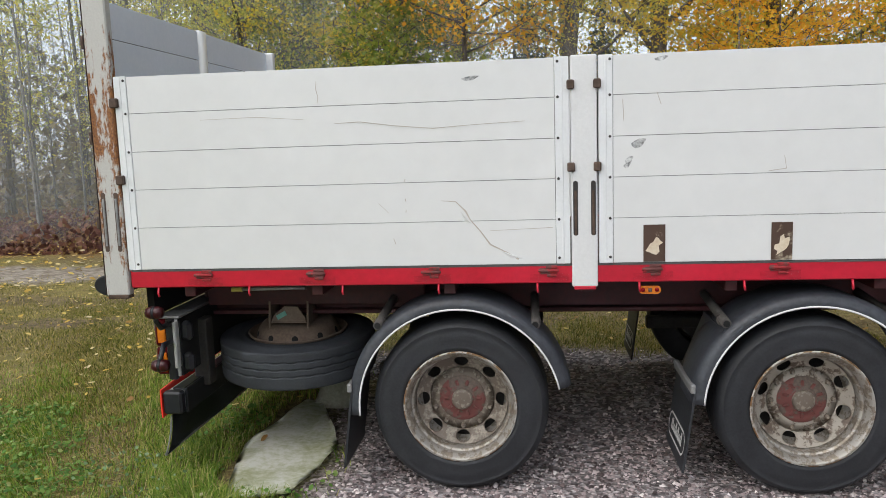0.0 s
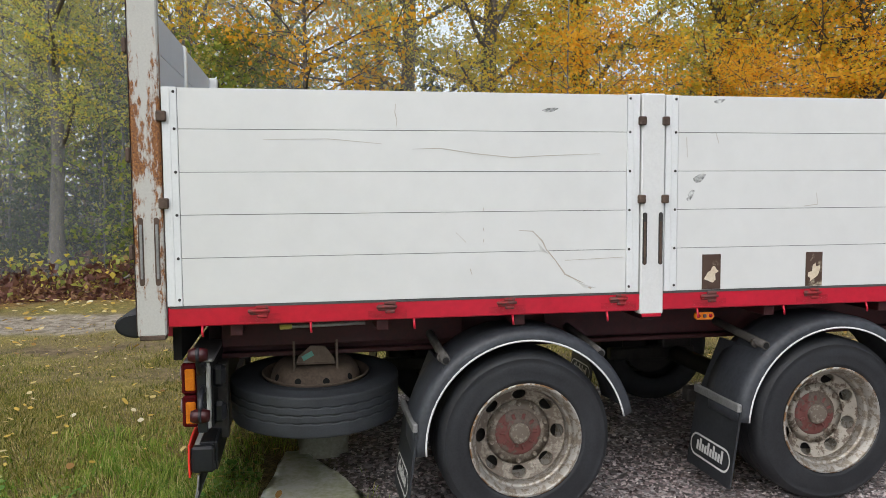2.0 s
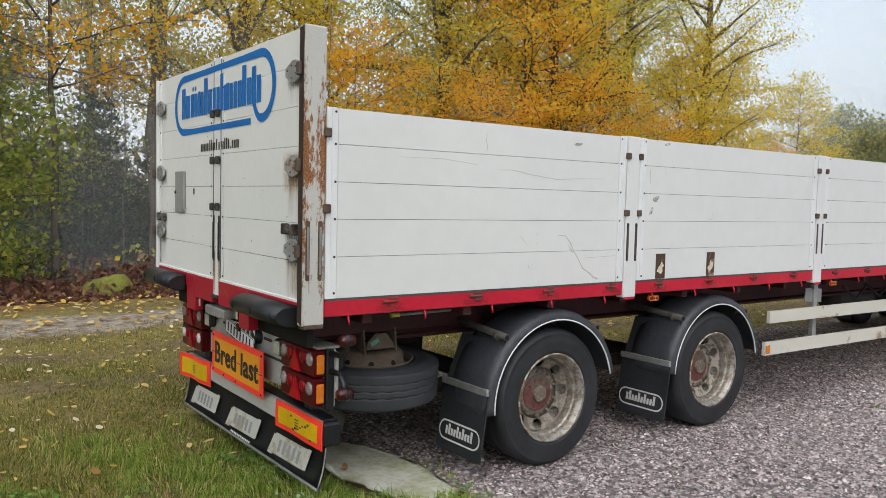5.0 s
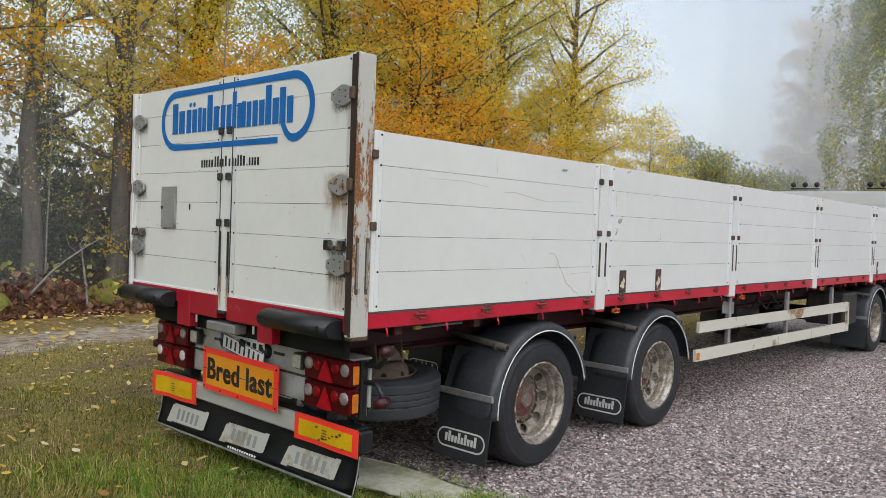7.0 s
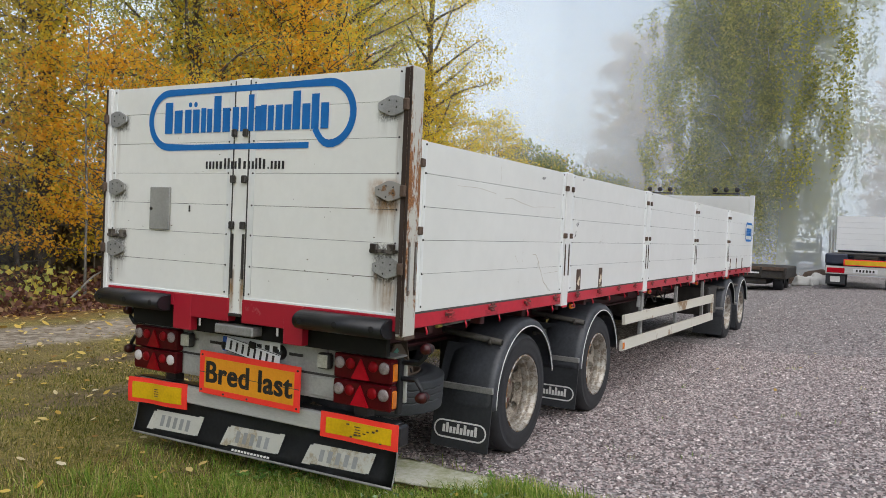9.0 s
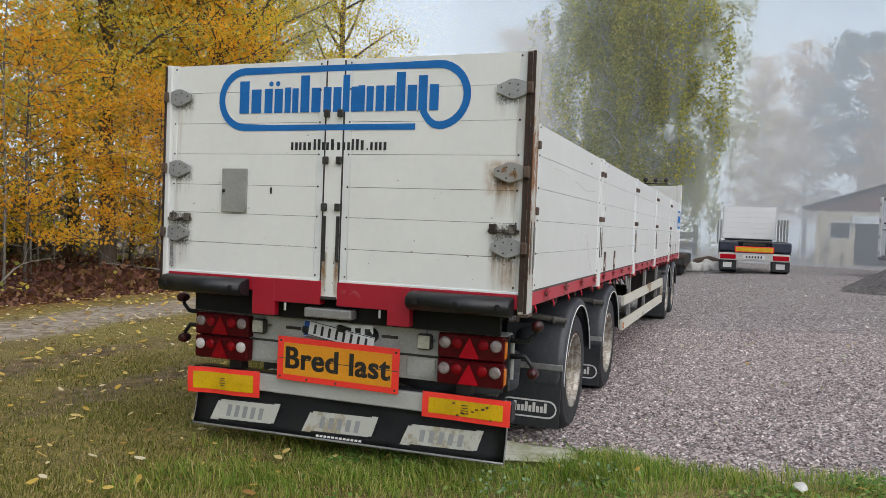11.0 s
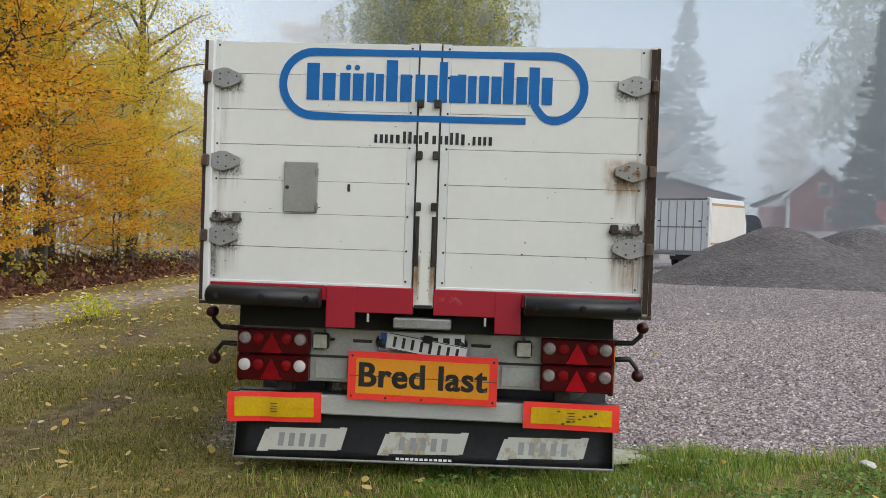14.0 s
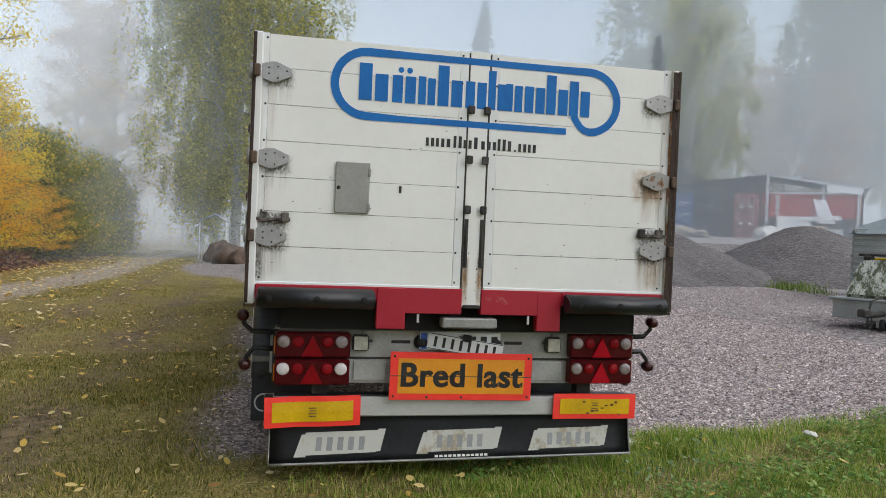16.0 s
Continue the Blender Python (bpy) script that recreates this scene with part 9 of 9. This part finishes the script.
load = thing("wrapped_load", "load wrapped in streaked clear plastic on a trailer", "load", at=tuple(tm_ @ Vector((1.5, 0, 0.7))))
bm = prism(bmesh.new(), [tuple(tm_ @ Vector(p)) for p in ((0.22, -0.66, 0.485), (0.22, 0.66, 0.485), (0.55, 0.55, 1.08), (0.55, -0.55, 1.08))], tuple(tm_.to_3x3() @ Vector((2.2, 0, 0))))
bmesh.ops.bevel(bm, geom=list(bm.edges), offset=0.05, segments=2, affect="EDGES")
part("wrap", bm, WRAP, load)
part("yellow_top", newbox(0.75, 2.6, -0.5, 0.5, 1.085, 1.12, bevel=0.01, m=tm_), YELLOW, load)
part("roof_bar", newbox(0.62, 0.70, -0.6, 0.6, 1.14, 1.18, bevel=0.01, m=tm_), DARKIRON, load)
for y in (-0.45, 0.45):
    part("bar_foot", newbox(0.58, 0.74, y - 0.06, y + 0.06, 1.07, 1.15, bevel=0.02, m=tm_), DARKIRON, load)

# ---- covered trailer behind it ----
kz = on_ground(8.4, -7.2)
km = Matrix.Translation((7.9, -7.5, kz)) @ Matrix.Rotation(radians(-50), 4, "Z")
cover = thing("covered_trailer", "ribbed grey box trailer under a loose tarpaulin", "trailer", at=(8.5, -7.5, kz))
cb = part("box_body", newbox(0, 3.6, -1.1, 1.1, 0.45, 1.75, bevel=0.02, m=km), GALV, cover)
for k in range(9):
    part("side_rib", newbox(-0.03, 0.0, -1.08, 1.08, 0.50 + 0.14 * k, 0.58 + 0.14 * k, bevel=0.012, m=km), GALV, cb)
    part("side_rib", newbox(0.02, 3.58, 1.1, 1.13, 0.50 + 0.14 * k, 0.58 + 0.14 * k, bevel=0.012, m=km), GALV, cb)
for x in (1.2, 2.1):
    for y in (-1.15, 0.95):
        part("wheel_tyre", lathe(bmesh.new(), [(0.16, y), (0.31, y), (0.33, y + 0.04), (0.33, y + 0.16), (0.31, y + 0.2), (0.16, y + 0.2)], 22, m=km @ Matrix.Translation((x, 0, 0.33))), RUBBER, cover)
bm = bmesh.new()
rows = []
for i in range(17):
    row = []
    for j in range(13):
        u, v = i / 16, j / 12
        x, y = -0.1 + 3.8 * u, -1.2 + 2.4 * v
        z = 1.78 + 0.38 * math.sin(math.pi * v) * (0.6 + 0.4 * math.sin(math.pi * u)) + 0.05 * math.sin(9 * u + 4 * v)
        if j in (0, 12) or i in (0, 16):
            z = 1.62
        row.append(bm.verts.new(km @ Vector((x, y, z))))
    rows.append(row)
for a, b in zip(rows, rows[1:]):
    for j in range(12):
        f = bm.faces.new((a[j], b[j], b[j + 1], a[j + 1]))
        f.smooth = True
part("tarpaulin", bm, surface("blue_grey_tarpaulin", (0.20, 0.25, 0.27), (0.36, 0.42, 0.44), rough=0.45, coarse=2), cover)

# ---- canvas lying under the tail of the trailer ----
bm = bmesh.new()
out_l = [(-1.66, 3.70), (-1.77, 4.06), (-1.85, 4.45), (-1.78, 4.9), (-1.72, 5.3)]
out_r = [(-1.36, 3.74), (-1.30, 4.10), (-1.27, 4.48), (-1.36, 4.75), (-1.60, 5.32)]
rows = []
for k in range(25):
    f = 4 * k / 24
    i = min(int(f), 3)
    g = f - i
    l = Vector(out_l[i]).lerp(Vector(out_l[i + 1]), g)
    r = Vector(out_r[i]).lerp(Vector(out_r[i + 1]), g)
    row = []
    for j in range(13):
        p = l.lerp(r, j / 12)
        edge = 1 if 0 < j < 12 else 0
        z = on_ground(p.x, p.y) + 0.05 + 0.015 * noise.noise(Vector((p.x * 5, p.y * 4, 1))) + edge * 0.012 * noise.noise(Vector((p.x * 14, p.y * 9, 4)))
        wob = 0.012 * noise.noise(Vector((p.y * 6, j, 0))) if not edge else 0
        row.append(bm.verts.new((p.x + wob, p.y, z)))
    rows.append(row)
for a, b in zip(rows, rows[1:]):
    for j in range(12):
        f = bm.faces.new((a[j], a[j + 1], b[j + 1], b[j]))
        f.smooth = True
bmesh.ops.solidify(bm, geom=list(bm.faces), thickness=-0.006)
tagged(part("canvas_sheet", bm, TARP), "dirty pale canvas sheet lying half under the trailer", "canvas")
lump("crumpled_cloth", "crumpled olive-grey cloth under the trailer", "cloth", -1.47, 5.36, 0.17, 0.13, 0.27, surface("olive_cloth", (0.16, 0.155, 0.115), (0.40, 0.385, 0.30), rough=0.9), 91)
# scrap of white on the verge
lump("white_scrap", "torn white scrap lying in the grass", "litter", -1.72, 2.36, 0.07, 0.04, 0.022, PALECLOTH, 77)
# weeds with grey-green leaves in the verge
WEED = leaf_material("grey_green_weed", [(0.0, (0.13, 0.22, 0.09)), (0.6, (0.20, 0.30, 0.14)), (1.0, (0.30, 0.39, 0.22))], 0.2)
pts = []
for cx, cy in ((-2.35, 4.0), (-2.05, 3.5)):
    q = tree_rng.normal(0, 0.12, (70, 2))
    z = ground_height(cx + q[:, 0], cy + q[:, 1]) + tree_rng.uniform(0.06, 0.15, 70)
    pts.append(np.column_stack([cx + q[:, 0], cy + q[:, 1], z]))
tagged(put_mesh("verge_weed", leaves_mesh("verge_weed", np.concatenate(pts), 0.026, flat=0.5), WEED), "broad grey-green weeds in the verge", "weeds", kind="stuff")

# mossy stones and fallen boughs at the wood's edge
MOSS = surface("yellow_green_moss", (0.085, 0.095, 0.02), (0.26, 0.26, 0.045), rough=0.95, coarse=3, fine=30, bump=0.9, depth=0.03)
for x, y, rx, ry, rz, seed in ((1.5, 15.6, 0.5, 0.4, 0.42, 31), (2.3, 15.9, 0.35, 0.3, 0.34, 32), (-0.75, 15.1, 0.4, 0.35, 0.3, 33), (-3.1, 15.6, 0.4, 0.35, 0.36, 34)):
    lump("mossy_stone", "low stone covered in yellow-green moss at the wood's edge", "stone", x, y, rx, ry, rz, MOSS, seed)
for k, (x, y, a, L, up) in enumerate(((-0.2, 15.3, 20, 2.6, 1.3), (0.9, 15.1, 75, 1.6, 1.1), (-2.4, 15.2, 150, 2.2, 0.6), (-5.2, 15.6, 30, 2.4, 0.8), (3.2, 15.2, 10, 2.0, 0.7), (8.4, 14.9, 160, 2.2, 0.5), (-9.0, 15.8, 60, 2.5, 1.0))):
    d = Vector((math.cos(radians(a)), math.sin(radians(a)), 0))
    z = on_ground(x, y)
    pts = [Vector((x, y, z + 0.05)) + d * float(L * f) + Vector((0, 0, up * math.sin(1.9 * f) + 0.04 * math.sin(9 * f + k))) for f in [i / 8 for i in range(9)]]
    bough = thing("fallen_branch", "bare grey branch fallen among the bracken", "branch", group="fallen branches", at=(x, y, z))
    bm = tube(bmesh.new(), pts, [0.028 - 0.0027 * i for i in range(9)], 6)
    for f, s in ((4, 1), (6, -1)):
        tube(bm, [pts[f], pts[f] + d * 0.35 + Vector((-d.y, d.x, 0)) * 0.2 * s + Vector((0, 0, 0.22)), pts[f] + d * 0.6 + Vector((-d.y, d.x, 0)) * 0.25 * s + Vector((0, 0, 0.5))], [0.01, 0.007, 0.003], 5)
    part("bough", bm, BARK_PALE, bough)

# bright yellow seedling beside the track
seed_rng = np.random.default_rng(5)
q = seed_rng.normal(0, 1, (240, 3)) * np.array([0.38, 0.2, 0.12])
seedling = thing("seedling", "small bright yellow-green seedling beside the track", "plant", at=(4.9, 11.0, on_ground(4.9, 11.0)))
bm = bmesh.new()
for k in range(6):
    a = 1.05 * k
    tube(bm, [(4.9, 11.0, on_ground(4.9, 11.0) - 0.02), (4.9 + 0.15 * math.cos(a), 11.0 + 0.1 * math.sin(a), 0.16), (4.9 + 0.4 * math.cos(a), 11.0 + 0.2 * math.sin(a), 0.3)], [0.006, 0.005, 0.003], 5)
part("stem", bm, BARK, seedling)
put_mesh("leaves", leaves_mesh("leaves", q + np.array([4.9, 11.0, 0.22]), 0.065), leaf_material("seedling_leaves", [(0.0, (0.55, 0.62, 0.06)), (0.6, (0.75, 0.72, 0.07)), (1.0, (0.82, 0.74, 0.09))], 0.5), seedling)
